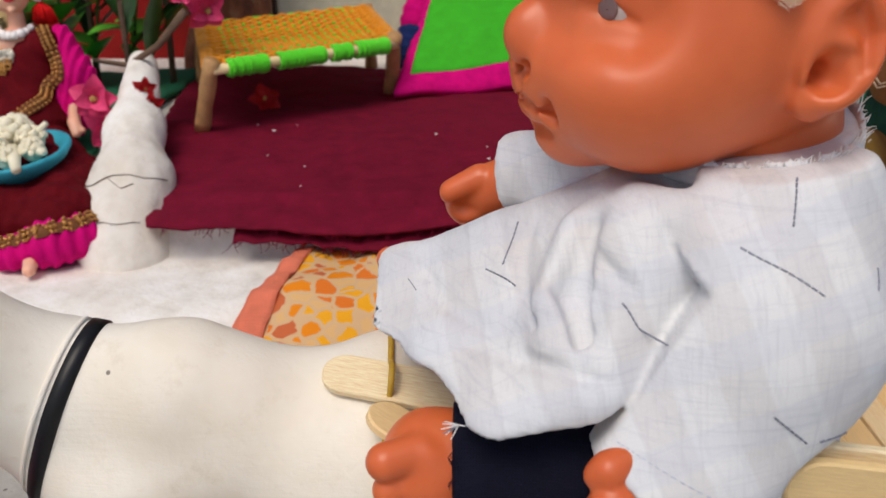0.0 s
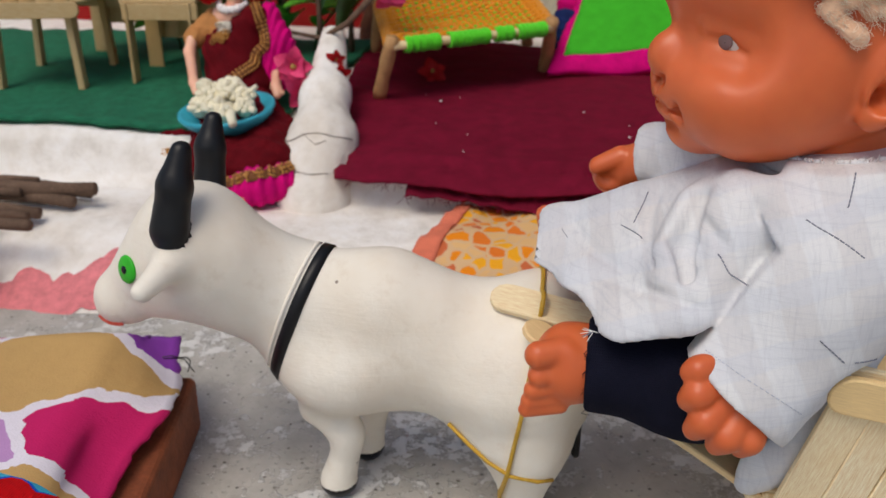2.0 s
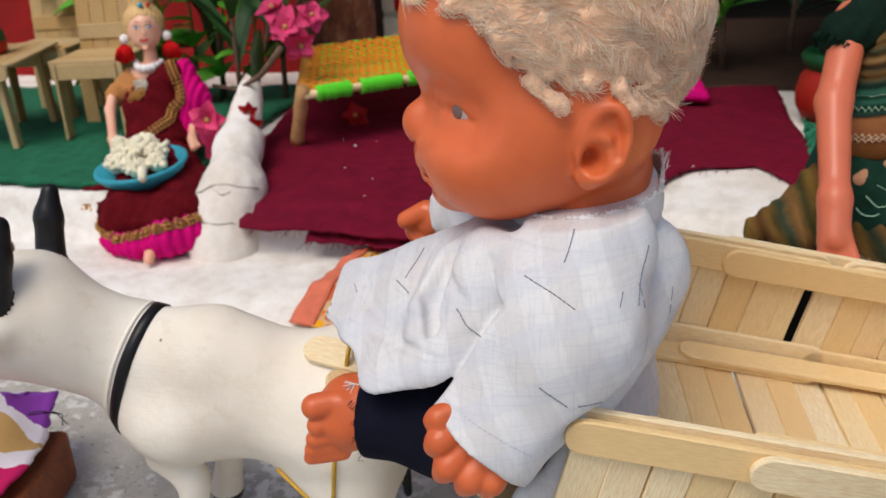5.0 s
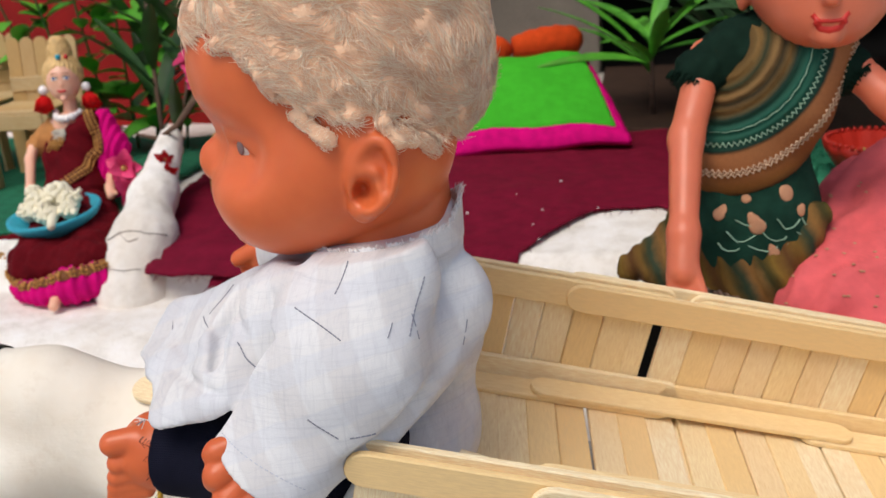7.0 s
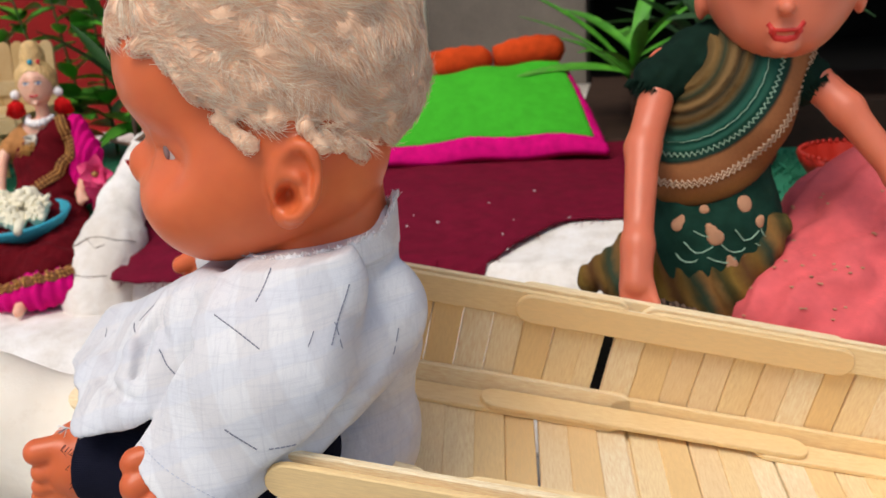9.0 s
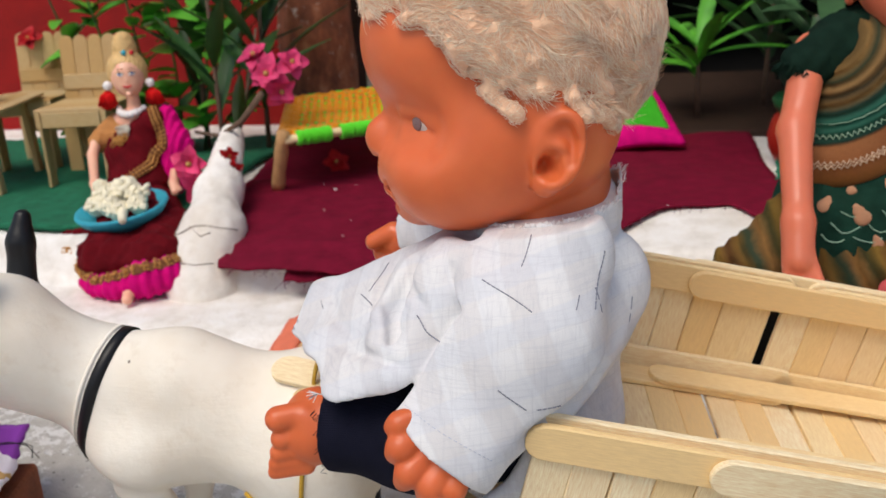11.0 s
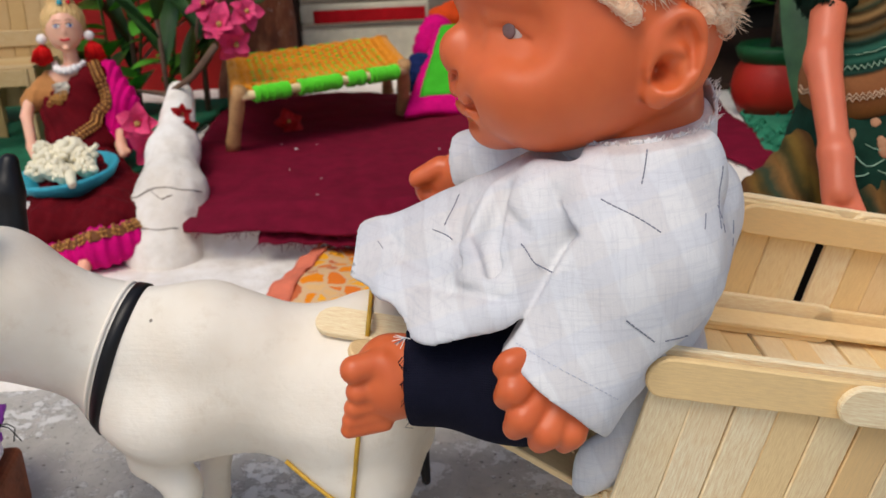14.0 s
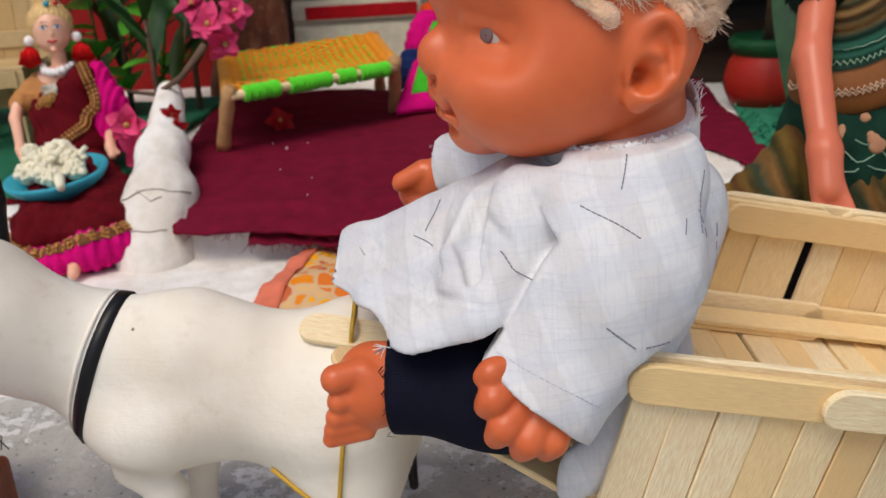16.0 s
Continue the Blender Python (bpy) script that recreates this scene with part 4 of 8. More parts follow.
# ---- the goat statue ----
def goat():
    cy = 0.197
    g = GROUND
    body = F_join(0.016,
        F_cone((-0.0425, 0.1897, 0.0895), (-0.0095, 0.1940, 0.0696), 0.0193, 0.0234, ((0, 1, 0), 0.80)),
        F_ball((-0.0551, 0.1900, 0.0700), (0.0208, 0.0205, 0.0147)),
        F_cone((-0.0741, 0.1909, 0.0910), (-0.0945, 0.1767, 0.1052), 0.0191, 0.0158, ((0, 1, 0), 0.78)),
        F_cone((-0.0975, 0.1825, 0.1125), (-0.1190, 0.1775, 0.0940), 0.0152, 0.0080),
        F_ball((0.0030, cy + 0.001, 0.0760), (0.0165, 0.0205, 0.0245)))
    legs = F_join(0.006,
        F_cone((-0.0660, cy - 0.0105, 0.0530), (-0.0560, cy - 0.010, 0.0448), 0.0045, 0.0040), F_cone((-0.0540, cy - 0.010, 0.0468), (-0.0592, cy - 0.010, g + 0.006), 0.0036, 0.0060),
        F_cone((-0.0610, cy + 0.011, 0.0530), (-0.0530, cy + 0.011, 0.0448), 0.0045, 0.0040), F_cone((-0.0510, cy + 0.011, 0.0468), (-0.0552, cy + 0.011, g + 0.006), 0.0036, 0.0060),
        F_cone((-0.0048, cy - 0.008, 0.0707), (0.0007, cy - 0.010, 0.0483), 0.0179, 0.0123), F_cone((0.0007, cy - 0.010, 0.0503), (0.0, cy - 0.010, g + 0.0055), 0.0123, 0.0064),
        F_cone((-0.0078, cy + 0.008, 0.0687), (-0.0058, cy + 0.012, 0.0483), 0.0170, 0.0115), F_cone((-0.0058, cy + 0.012, 0.0503), (-0.0025, cy + 0.012, g + 0.0055), 0.0115, 0.0064))
    ears = F_join(0.004, F_cone((-0.0935, 0.168, 0.1145), (-0.0990, 0.1520, 0.1080), 0.0056, 0.0030), F_cone((-0.0970, 0.199, 0.1150), (-0.1080, 0.2110, 0.1120), 0.0050, 0.0030))
    snout = F_join(0.004, F_ball((-0.1200, 0.1770, 0.0925), (0.0066, 0.0076, 0.0064)), F_ball((-0.0205, cy, 0.0530), (0.006, 0.007, 0.005)))
    tail = F_join(0.003, F_cone((0.0120, cy - 0.001, 0.0800), (0.0150, cy - 0.001, 0.0570), 0.0035, 0.0028))
    white = F_join(0.006, F_join(0.010, body, legs), ears, snout, tail)
    rip = waves(5, 0.02)
    skin = lambda P: white(P) + 0.00035 * rip(P)
    horn = F_join(0.002,
        F_cone((-0.0955, 0.1640, 0.1205), (-0.0935, 0.1665, 0.1330), 0.0058, 0.0050, ((0.2, 1, 0), 0.75)), F_cone((-0.0935, 0.1665, 0.1330), (-0.0918, 0.1690, 0.1420), 0.0048, 0.0030),
        F_cone((-0.0990, 0.1985, 0.1200), (-0.0985, 0.2010, 0.1330), 0.0054, 0.0048, ((0.2, 1, 0), 0.75)), F_cone((-0.0985, 0.2010, 0.1330), (-0.0975, 0.2030, 0.1410), 0.0046, 0.0028))
    tuft = F_cone((0.0152, cy - 0.002, 0.0570), (0.0158, cy - 0.002, 0.0415), 0.0031, 0.0020, ((1, 0, 0), 0.7))
    hoof_cut = F_half((0, 0, 1), (0, 0, g + 0.0050))
    hoof = F_and(lambda P: skin(P) - 0.0004, hoof_cut)
    upper = F_and(skin, F_half((0, 0, -1), (0, 0, g)))
    s, whole = figure([(M["white_vinyl"], upper), (M["black_paint"], horn), (M["black_paint"], tuft), (M["black_paint"], F_and(hoof, F_half((0, 0, -1), (0, 0, g))))], (-0.145, 0.145, g - 0.004), (0.026, 0.225, 0.150), 0.0012, 0.0)
    only = lambda P: skin(P)
    s.add(band_on(only, (-0.0670, 0.1900, 0.0905), (0.37, 0.08, 0.92), (0.0, 1, 0.0), 0.0042, 0.0002, 0.0005), M["black_paint"])
    s.add(band_on(only, (-0.0704, 0.1900, 0.0905), (0.37, 0.08, 0.92), (0.0, 1, 0.0), 0.0012, 0.0001, 0.0004), M["white_vinyl"])
    # painted eyes
    for c in ((-0.1115, 0.1665, 0.1070), (-0.1120, 0.1930, 0.1060)):
        P = snap(only, [c])
        n = grad(only, P)[0]
        m = frame_of(Vector(n).orthogonal(), Vector(n).cross(Vector(n).orthogonal()), Vector(P[0]))
        s.add(ball((0, 0, 0), (0.0042, 0.0042, 0.0011), 16, 8), M["green_paint"], m)
        s.add(ball((0, 0, 0.0006), (0.0015, 0.0015, 0.0009), 14, 8), M["pupil"], m)
    s.add(ribbon_on(only, [(-0.1255, 0.172, 0.0885), (-0.1220, 0.1700, 0.0868), (-0.1170, 0.1690, 0.0860)], 0.0012), M["lips_soft"])
    return thing("goat_statue", "cream-white painted goat figure with black horns and a black collar", "goat figure", s.mesh("goat_statue")), only


goat_ob, goat_field = goat()


def rubber_bands():
    s = Soup()
    lifted = lambda P: np.minimum(goat_field(P) - 0.0004, F_cone((-0.0105, 0.1865, 0.0985), (0.03, 0.180, 0.0935), 0.0045, 0.0045)(P))
    s.add(band_on(lifted, (-0.001, 0.197, 0.074), (0.16, 0.0, 1), (-0.1, 1, 0.02), 0.0013, 0.0002, 0.0006, 90), M["rubber"])
    P = snap(goat_field, [(-0.022, 0.178, 0.058), (-0.016, 0.176, 0.052), (-0.009, 0.175, 0.049), (-0.002, 0.174, 0.046), (0.006, 0.174, 0.044), (0.010, 0.178, 0.043)])
    P += grad(goat_field, P) * 0.0006
    s.add(tube([tuple(p) for p in P], 0.0006, 8), M["rubber"])
    return thing("rubber_band", "ochre rubber band looped round the goat figure and the shaft", "rubber band", s.mesh("rubber_band"))


rubber_bands()


# ---- the baby doll ----
def dent(f, g, k):
    """Presses the form g softly into f."""
    return lambda P: -smin(-f(P), g(P), k)


def path_field(points, radii, k):
    return F_join(k, *[F_cone(a, b, ra, rb) for a, b, ra, rb in zip(points, points[1:], radii, radii[1:])])


def smooth01(a, b, x):
    t = np.clip((x - a) / (b - a), 0, 1)
    return t * t * (3 - 2 * t)


def skin_of(s, field, lo, hi, h, material):
    v, f = nets(field, lo, hi, h)
    s.add((v, [tuple(int(i) for i in q) for q in f]), material)


def fibres(paths, radii):
    """Fine three-sided hairs along many paths of equal count: array n x k x 3."""
    n, k, _ = paths.shape
    d = np.gradient(paths, axis=1)
    d /= np.linalg.norm(d, axis=2)[..., None] + 1e-12
    side = np.cross(d, np.array((0.31, 0.52, 0.79)))
    side /= np.linalg.norm(side, axis=2)[..., None] + 1e-12
    up = np.cross(d, side)
    r = np.array(radii)[None, :, None]
    rings = np.stack([paths + r * (side * math.cos(a) + up * math.sin(a)) for a in (0.0, 2.094, 4.189)], 2)
    base = np.arange(n)[:, None, None] * (k * 3) + np.arange(k - 1)[None, :, None] * 3
    j, j2 = np.arange(3)[None, None, :], np.array((1, 2, 0))[None, None, :]
    faces = np.stack([base + j, base + j2, base + j2 + 3, base + j + 3], -1).reshape(-1, 4)
    return rings.reshape(-1, 3), faces.tolist()


def baby():
    c = 0.1755
    s = Soup()
    # head, in its own axes: the face looks along -x
    HM = pose(0.0634, 0.1844, 0.1805, 0, -1.27, 14.76)
    inv = np.array(HM.inverted())
    in_world = lambda f: (lambda P: f(P @ inv[:3, :3].T + inv[:3, 3]))
    face = F_join(0.012,
        F_ball((0.0070, 0, -0.0009), (0.0238, 0.0299, 0.0322)),
        F_ball((-0.0165, 0, 0.0143), (0.0196, 0.0240, 0.0220)),
        F_ball((-0.0137, -0.0106, -0.0155), (0.0185, 0.0165, 0.0176)),
        F_ball((-0.0137, 0.0106, -0.0155), (0.0185, 0.0165, 0.0176)))
    face = F_join(0.0090, face, F_ball((-0.0252, 0, -0.0180), (0.0078, 0.0100, 0.0085)))
    face = F_join(0.0042, face, F_ball((-0.0240, 0, -0.0283), (0.0065, 0.0080, 0.0052)))
    face = dent(face, F_ball((-0.0438, 0, -0.0008), (0.0055, 0.0085, 0.0045)), 0.0070)
    face = F_join(0.0022, face, F_ball((-0.0315, 0, -0.0094), (0.0057, 0.0050, 0.0060)))
    for sy in (-1, 1):
        # sunken sockets under soft brows, lids with a slit between them, wings of the nose, nostrils, mouth corners
        face = F_join(0.0014, face, F_ball((-0.0289, sy * 0.0046, -0.0108), (0.0036, 0.0027, 0.0034)))
        face = dent(face, F_cone((-0.0325, sy * 0.0125, -0.0030), (-0.0240, sy * 0.0215, -0.0055), 0.0042, 0.0042), 0.0090)
        face = F_join(0.0024, face, F_cone((-0.0254, sy * 0.0096, -0.0012), (-0.0185, sy * 0.0164, -0.0036), 0.0020, 0.0020))
        face = F_join(0.0030, face, F_cone((-0.0258, sy * 0.0096, -0.0074), (-0.0188, sy * 0.0160, -0.0094), 0.0017, 0.0017))
        face = dent(face, path_field([(-0.0278, sy * 0.0112, -0.0036), (-0.0244, sy * 0.0146, -0.0043), (-0.0204, sy * 0.0182, -0.0064)], [0.0010, 0.0014, 0.0004], 0.001), 0.0008)
        face = dent(face, F_ball((-0.0335, sy * 0.0028, -0.0148), (0.0026, 0.0016, 0.0016)), 0.0012)
        face = dent(face, F_ball((-0.0308, sy * 0.0088, -0.0210), (0.0028, 0.0015, 0.0022)), 0.0026)
    face = dent(face, F_cone((-0.0345, 0, -0.0156), (-0.0342, 0, -0.0180), 0.0009, 0.0008), 0.0018)
    face = F_join(0.0012, face, F_cone((-0.0322, -0.0036, -0.0190), (-0.0322, 0.0036, -0.0190), 0.0020, 0.0020), F_cone((-0.0306, -0.0030, -0.0230), (-0.0306, 0.0030, -0.0230), 0.0022, 0.0022))
    face = dent(face, path_field([(-0.0290, -0.0088, -0.0216), (-0.0342, -0.0030, -0.0210), (-0.0342, 0.0030, -0.0210), (-0.0290, 0.0088, -0.0216)], [0.0008, 0.0011, 0.0011, 0.0008], 0.0005), 0.0009)
    face = dent(face, F_cone((-0.0312, -0.0045, -0.0260), (-0.0312, 0.0045, -0.0260), 0.0012, 0.0012), 0.0022)

    def ear(f, sy):
        y = lambda d: sy * d
        loop = []
        for k in range(25):
            t = math.radians(210 - 300 * k / 24)
            dx, dz = (0.0045 - 0.0005 * math.sin(t)) * math.cos(t), 0.0080 * math.sin(t)
            loop.append((0.0080 + dx + 0.24 * dz, y(0.0308 + 0.0014 * math.cos(t)), -0.0104 + dz))
        f = F_join(0.0030, f, F_ball((0.0078, y(0.0268), -0.0108), (0.0052, 0.0044, 0.0084)), F_ball((0.0050, y(0.0280), -0.0188), (0.0034, 0.0024, 0.0034)))
        f = F_join(0.0026, f, path_field(loop, [0.0010] * 3 + [0.0014] * 22, 0.0010))
        # folds: the hollow under the upper rim, the inner ridge, the bowl by the ear hole
        f = dent(f, path_field([(0.0060, y(0.0326), -0.0064), (0.0090, y(0.0330), -0.0054), (0.0110, y(0.0334), -0.0084), (0.0104, y(0.0328), -0.0130)], [0.0007, 0.0012, 0.0011, 0.0007], 0.002), 0.0024)
        f = F_join(0.0016, f, path_field([(0.0058, y(0.0302), -0.0094), (0.0082, y(0.0308), -0.0100), (0.0088, y(0.0308), -0.0132), (0.0070, y(0.0302), -0.0166)], [0.0008, 0.0011, 0.0011, 0.0008], 0.002))
        f = dent(f, path_field([(0.0066, y(0.0322), -0.0122), (0.0056, y(0.0314), -0.0150)], [0.0016, 0.0018], 0.002), 0.0026)
        return dent(f, F_ball((0.0052, y(0.0296), -0.0140), (0.0016, 0.0042, 0.0020)), 0.0026)
    face = ear(ear(face, -1), 1)
    neck = F_cone((0.0722, 0.1865, 0.1580), (0.0728, 0.1860, 0.1400), 0.0182, 0.0195)
    skin_of(s, F_join(0.0010, in_world(face), neck), (0.020, 0.146, 0.138), (0.108, 0.226, 0.224), 0.00062, M["skin"])
    # eyes, deep in the slits, looking ahead
    for sy in (-1, 1):
        o = Vector((-0.0196, sy * 0.0114, -0.0044))
        s.add(ball(tuple(o), (0.0052, 0.0052, 0.0052), 24, 16), M["eye_grey"], HM)
        for d, r1, mat in ((Vector((-0.86, sy * 0.50, 0.06)), 0.0020, "iris_grey"), (Vector((-0.84, sy * 0.54, 0.04)), 0.0009, "pupil")):
            d.normalize()
            m = frame_of(Vector((0, 0, 1)).cross(d), (0, 0, 1), o + d * 0.0050)
            s.add(ball((0, 0, 0), (r1, r1, 0.0005), 16, 8), M[mat], HM @ m)
    # near hand lying on the thigh, fingers bent down; far hand
    palm = F_cone((0.0590, 0.1385, 0.1080), (0.0515, 0.1360, 0.1045), 0.0080, 0.0068)
    hand = palm
    for root, mid, tip, q in (
            ((0.0465, 0.1335, 0.1125), (0.0425, 0.1318, 0.1110), (0.0408, 0.1320, 0.1098), 0.0024),
            ((0.0480, 0.1335, 0.1085), (0.0430, 0.1300, 0.1060), (0.0412, 0.1310, 0.1036), 0.0030),
            ((0.0500, 0.1325, 0.1050), (0.0450, 0.1290, 0.1000), (0.0430, 0.1302, 0.0968), 0.0031),
            ((0.0535, 0.1320, 0.1020), (0.0500, 0.1288, 0.0968), (0.0482, 0.1302, 0.0935), 0.0031),
            ((0.0570, 0.1325, 0.1000), (0.0548, 0.1298, 0.0958), (0.0534, 0.1310, 0.0926), 0.0028)):
        hand = F_join(0.0007, hand, F_join(0.0030, F_cone(root, mid, q + 0.0002, q), F_cone(mid, tip, q, q - 0.0005)))
    skin_of(s, hand, (0.034, 0.120, 0.086), (0.072, 0.152, 0.120), 0.0006, M["skin"])
    far = F_join(0.004, F_cone((0.0330, 0.2110, 0.1330), (0.0240, 0.2180, 0.1275), 0.0066, 0.0066), F_ball((0.0205, 0.2170, 0.1262), (0.0050, 0.0060, 0.0052)))
    far = F_join(0.0008, far, F_cone((0.0235, 0.2130, 0.1330), (0.0172, 0.2125, 0.1300), 0.0034, 0.0030))
    far = dent(far, F_ball((0.0192, 0.2095, 0.1262), (0.0032, 0.0030, 0.0016)), 0.0020)
    skin_of(s, far, (0.010, 0.198, 0.114), (0.044, 0.230, 0.144), 0.0008, M["skin"])
    # feet: near sole turned outwards with five stacked toes, far one behind the goat
    foot = F_join(0.004, F_ball((0.0136, 0.1535, 0.0978), (0.0078, 0.0088, 0.0096)), F_cone((0.0200, 0.1525, 0.0985), (0.0150, 0.1515, 0.0980), 0.0094, 0.0092))
    foot = F_join(0.0014, foot, F_ball((0.0138, 0.1468, 0.1028), (0.0036, 0.0032, 0.0036)))
    for x, z, r in ((0.0068, 0.1036, 0.0034), (0.0072, 0.0980, 0.0029), (0.0060, 0.0938, 0.0025), (0.0050, 0.0906, 0.0022), (0.0043, 0.0880, 0.0020)):
        foot = F_join(0.0010, foot, F_join(0.001, F_cone((0.0125, 0.1475, z + 0.0004), (x, 0.1450, z), r, r)))
    skin_of(s, foot, (-0.002, 0.138, 0.080), (0.032, 0.168, 0.116), 0.00055, M["skin"])
    farfoot = F_cone((0.0180, 0.2080, 0.1040), (0.0075, 0.2110, 0.1080), 0.0085, 0.0070)
    for k in range(5):
        farfoot = F_join(0.0007, farfoot, F_cone((0.0080, 0.2090, 0.1080), (0.0025, 0.2080 + 0.0025 * k, 0.1155 - 0.002 * k), 0.0032, 0.0029))
    skin_of(s, farfoot, (-0.006, 0.194, 0.090), (0.032, 0.228, 0.124), 0.001, M["skin"])

    # shirt: body, the front spread over the lap and cut off sharply at its hem
    torso = F_join(0.014,
        F_cone((0.0741, 0.1846, 0.1446), (0.0760, 0.1917, 0.1149), 0.0203, 0.0206),
        F_ball((0.0754, 0.1887, 0.0862), (0.0188, 0.0281, 0.0172)))
    fan = [((0.0064, 0.1915, 0.1204), 0.0027), ((0.0059, 0.1736, 0.1134), 0.0026), ((0.0151, 0.1628, 0.1148), 0.0028), ((0.0236, 0.1486, 0.1126), 0.0032), ((0.0273, 0.1420, 0.1115), 0.0034), ((0.0405, 0.1402, 0.1188), 0.0037), ((0.0204, 0.1984, 0.1225), 0.0028)]
    starts = [(0.0515, 0.1794, 0.1345), (0.0495, 0.1734, 0.1330), (0.0505, 0.1674, 0.1325), (0.0515, 0.1624, 0.1310), (0.0545, 0.1584, 0.1285), (0.0575, 0.1554, 0.1255), (0.0515, 0.1914, 0.1295)]
    order = [6, 0, 1, 2, 3, 4, 5]
    spokes = []
    for i, j in zip(order, order[1:]):
        for k in range(3):
            mixed = lambda a, b: tuple(np.array(a) * (1 - k / 3) + np.array(b) * k / 3)
            spokes.append(F_cone(mixed(starts[i], starts[j]), mixed(fan[i][0], fan[j][0]), 0.0100, fan[i][1]))
    spokes.append(F_cone(starts[5], fan[5][0], 0.0100, fan[5][1]))
    lap = F_join(0.0040, *spokes)
    lap = F_join(0.0090, lap, path_field([e for e, r in fan[:6]], [0.0027, 0.0026, 0.0028, 0.0029, 0.0031, 0.0034], 0.004), F_cone((0.0520, 0.1580, 0.1350), (0.0430, 0.1470, 0.1250), 0.0095, 0.0056))
    hem = F_half((0.254, 0.251, -0.934), (0.0215, 0.1425, 0.1134))
    lap_cut = lambda P: -smin(-lap(P), -hem(P), 0.0016)
    front = F_join(0.0060, torso, lap_cut)
    raised = [([(0.0400, 0.1640, 0.1380), (0.0350, 0.1530, 0.1290), (0.0345, 0.1450, 0.1225)], 0.0024)]
    sunk = [([(0.0420, 0.1600, 0.1400), (0.0390, 0.1530, 0.1320), (0.0400, 0.1450, 0.1260)], 0.0016)]
    ups = [path_field(p, [r * 0.6] + [r] * (len(p) - 2) + [r * 0.5], 0.004) for p, r in raised]
    downs = [path_field(p, [r * 0.5] + [r] * (len(p) - 2) + [r * 0.5], 0.004) for p, r in sunk]
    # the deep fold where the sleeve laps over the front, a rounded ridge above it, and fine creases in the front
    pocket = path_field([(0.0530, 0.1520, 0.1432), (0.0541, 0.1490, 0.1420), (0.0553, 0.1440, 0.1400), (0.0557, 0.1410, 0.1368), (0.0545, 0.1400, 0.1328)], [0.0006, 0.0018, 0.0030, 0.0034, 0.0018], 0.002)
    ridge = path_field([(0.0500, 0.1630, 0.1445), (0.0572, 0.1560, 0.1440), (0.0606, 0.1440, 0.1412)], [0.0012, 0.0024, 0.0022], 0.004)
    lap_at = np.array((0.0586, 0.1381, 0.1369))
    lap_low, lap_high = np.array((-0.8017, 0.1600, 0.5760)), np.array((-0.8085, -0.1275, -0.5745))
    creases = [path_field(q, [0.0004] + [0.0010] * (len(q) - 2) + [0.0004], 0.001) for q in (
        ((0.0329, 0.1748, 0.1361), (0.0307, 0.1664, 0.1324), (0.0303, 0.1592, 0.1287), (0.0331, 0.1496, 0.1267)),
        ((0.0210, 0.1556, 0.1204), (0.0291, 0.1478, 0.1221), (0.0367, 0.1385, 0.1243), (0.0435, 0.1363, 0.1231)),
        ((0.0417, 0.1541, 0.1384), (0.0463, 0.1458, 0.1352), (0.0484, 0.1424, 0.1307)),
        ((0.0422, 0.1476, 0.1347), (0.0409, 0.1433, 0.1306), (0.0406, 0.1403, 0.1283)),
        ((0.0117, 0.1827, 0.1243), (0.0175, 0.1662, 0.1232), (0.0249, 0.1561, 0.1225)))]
    n = (0.10, -0.90, 0.42)
    sleeve = F_join(0.009,
        F_cone((0.0750, 0.1605, 0.1420), (0.0685, 0.1480, 0.1275), 0.0171, 0.0178, (n, 0.72)),
        F_cone((0.0690, 0.1480, 0.1275), (0.0520, 0.1370, 0.1045), 0.0180, 0.0155, (n, 0.72)),
        F_cone((0.0858, 0.1814, 0.1280), (0.0730, 0.1470, 0.1130), 0.0160, 0.0112, (n, 0.8)))
    sleeve = F_cut(sleeve, lambda P: np.maximum(-((P - lap_at) @ lap_low), -((P - lap_at) @ lap_high)))
    sleeve = F_and(sleeve, F_half((-0.62, -0.20, -0.76), (0.0508, 0.1345, 0.1030)))
    far_sleeve = F_cone((0.0660, 0.1960, 0.1390), (0.0335, 0.2100, 0.1345), 0.0130, 0.0098)
    far_sleeve = F_and(far_sleeve, F_half((-0.9, 0.35, -0.2), (0.0300, 0.2110, 0.1330)))
    tail_piece = F_join(0.006, F_cone((0.0800, 0.1500, 0.0960), (0.0630, 0.1475, 0.0760), 0.0085, 0.0040, ((0.2, 1, 0.2), 0.5)), F_cone((0.0630, 0.1475, 0.0780), (0.0590, 0.1480, 0.0700), 0.0042, 0.0025, ((0.2, 1, 0.2), 0.5)))
    under = [F_cone((0.1010, 0.1660, 0.1270), (0.0880, 0.1470, 0.1160), 0.0022, 0.0028), F_cone((0.0880, 0.1470, 0.1160), (0.0740, 0.1360, 0.1060), 0.0028, 0.0026)]
    rip, rip2, rip3 = waves(21, 0.030, 6), waves(8, 0.012, 6), waves(9, 0.045, 5)

    def garment(P):
        d = front(P)
        for f in ups:
            d = smin(d, f(P), 0.007)
        for f in downs:
            d = -smin(-d, f(P), 0.006)
        low = (P - lap_at) @ lap_low
        d = d + 0.0020 * np.exp(-np.clip(low, 0, None) / 0.006) * smooth01(0.121, 0.128, P[:, 2]) * smooth01(0.152, 0.140, P[:, 2])
        d = d + 0.0005 * rip(P) + 0.00025 * rip2(P)
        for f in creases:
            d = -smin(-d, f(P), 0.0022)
        d = -smin(-d, pocket(P), 0.0026)
        d = smin(d, sleeve(P) + 0.0009 * rip3(P) + 0.0003 * rip2(P), 0.0008)
        d = np.minimum(smin(d, far_sleeve(P) + 0.0004 * rip2(P), 0.003), tail_piece(P))
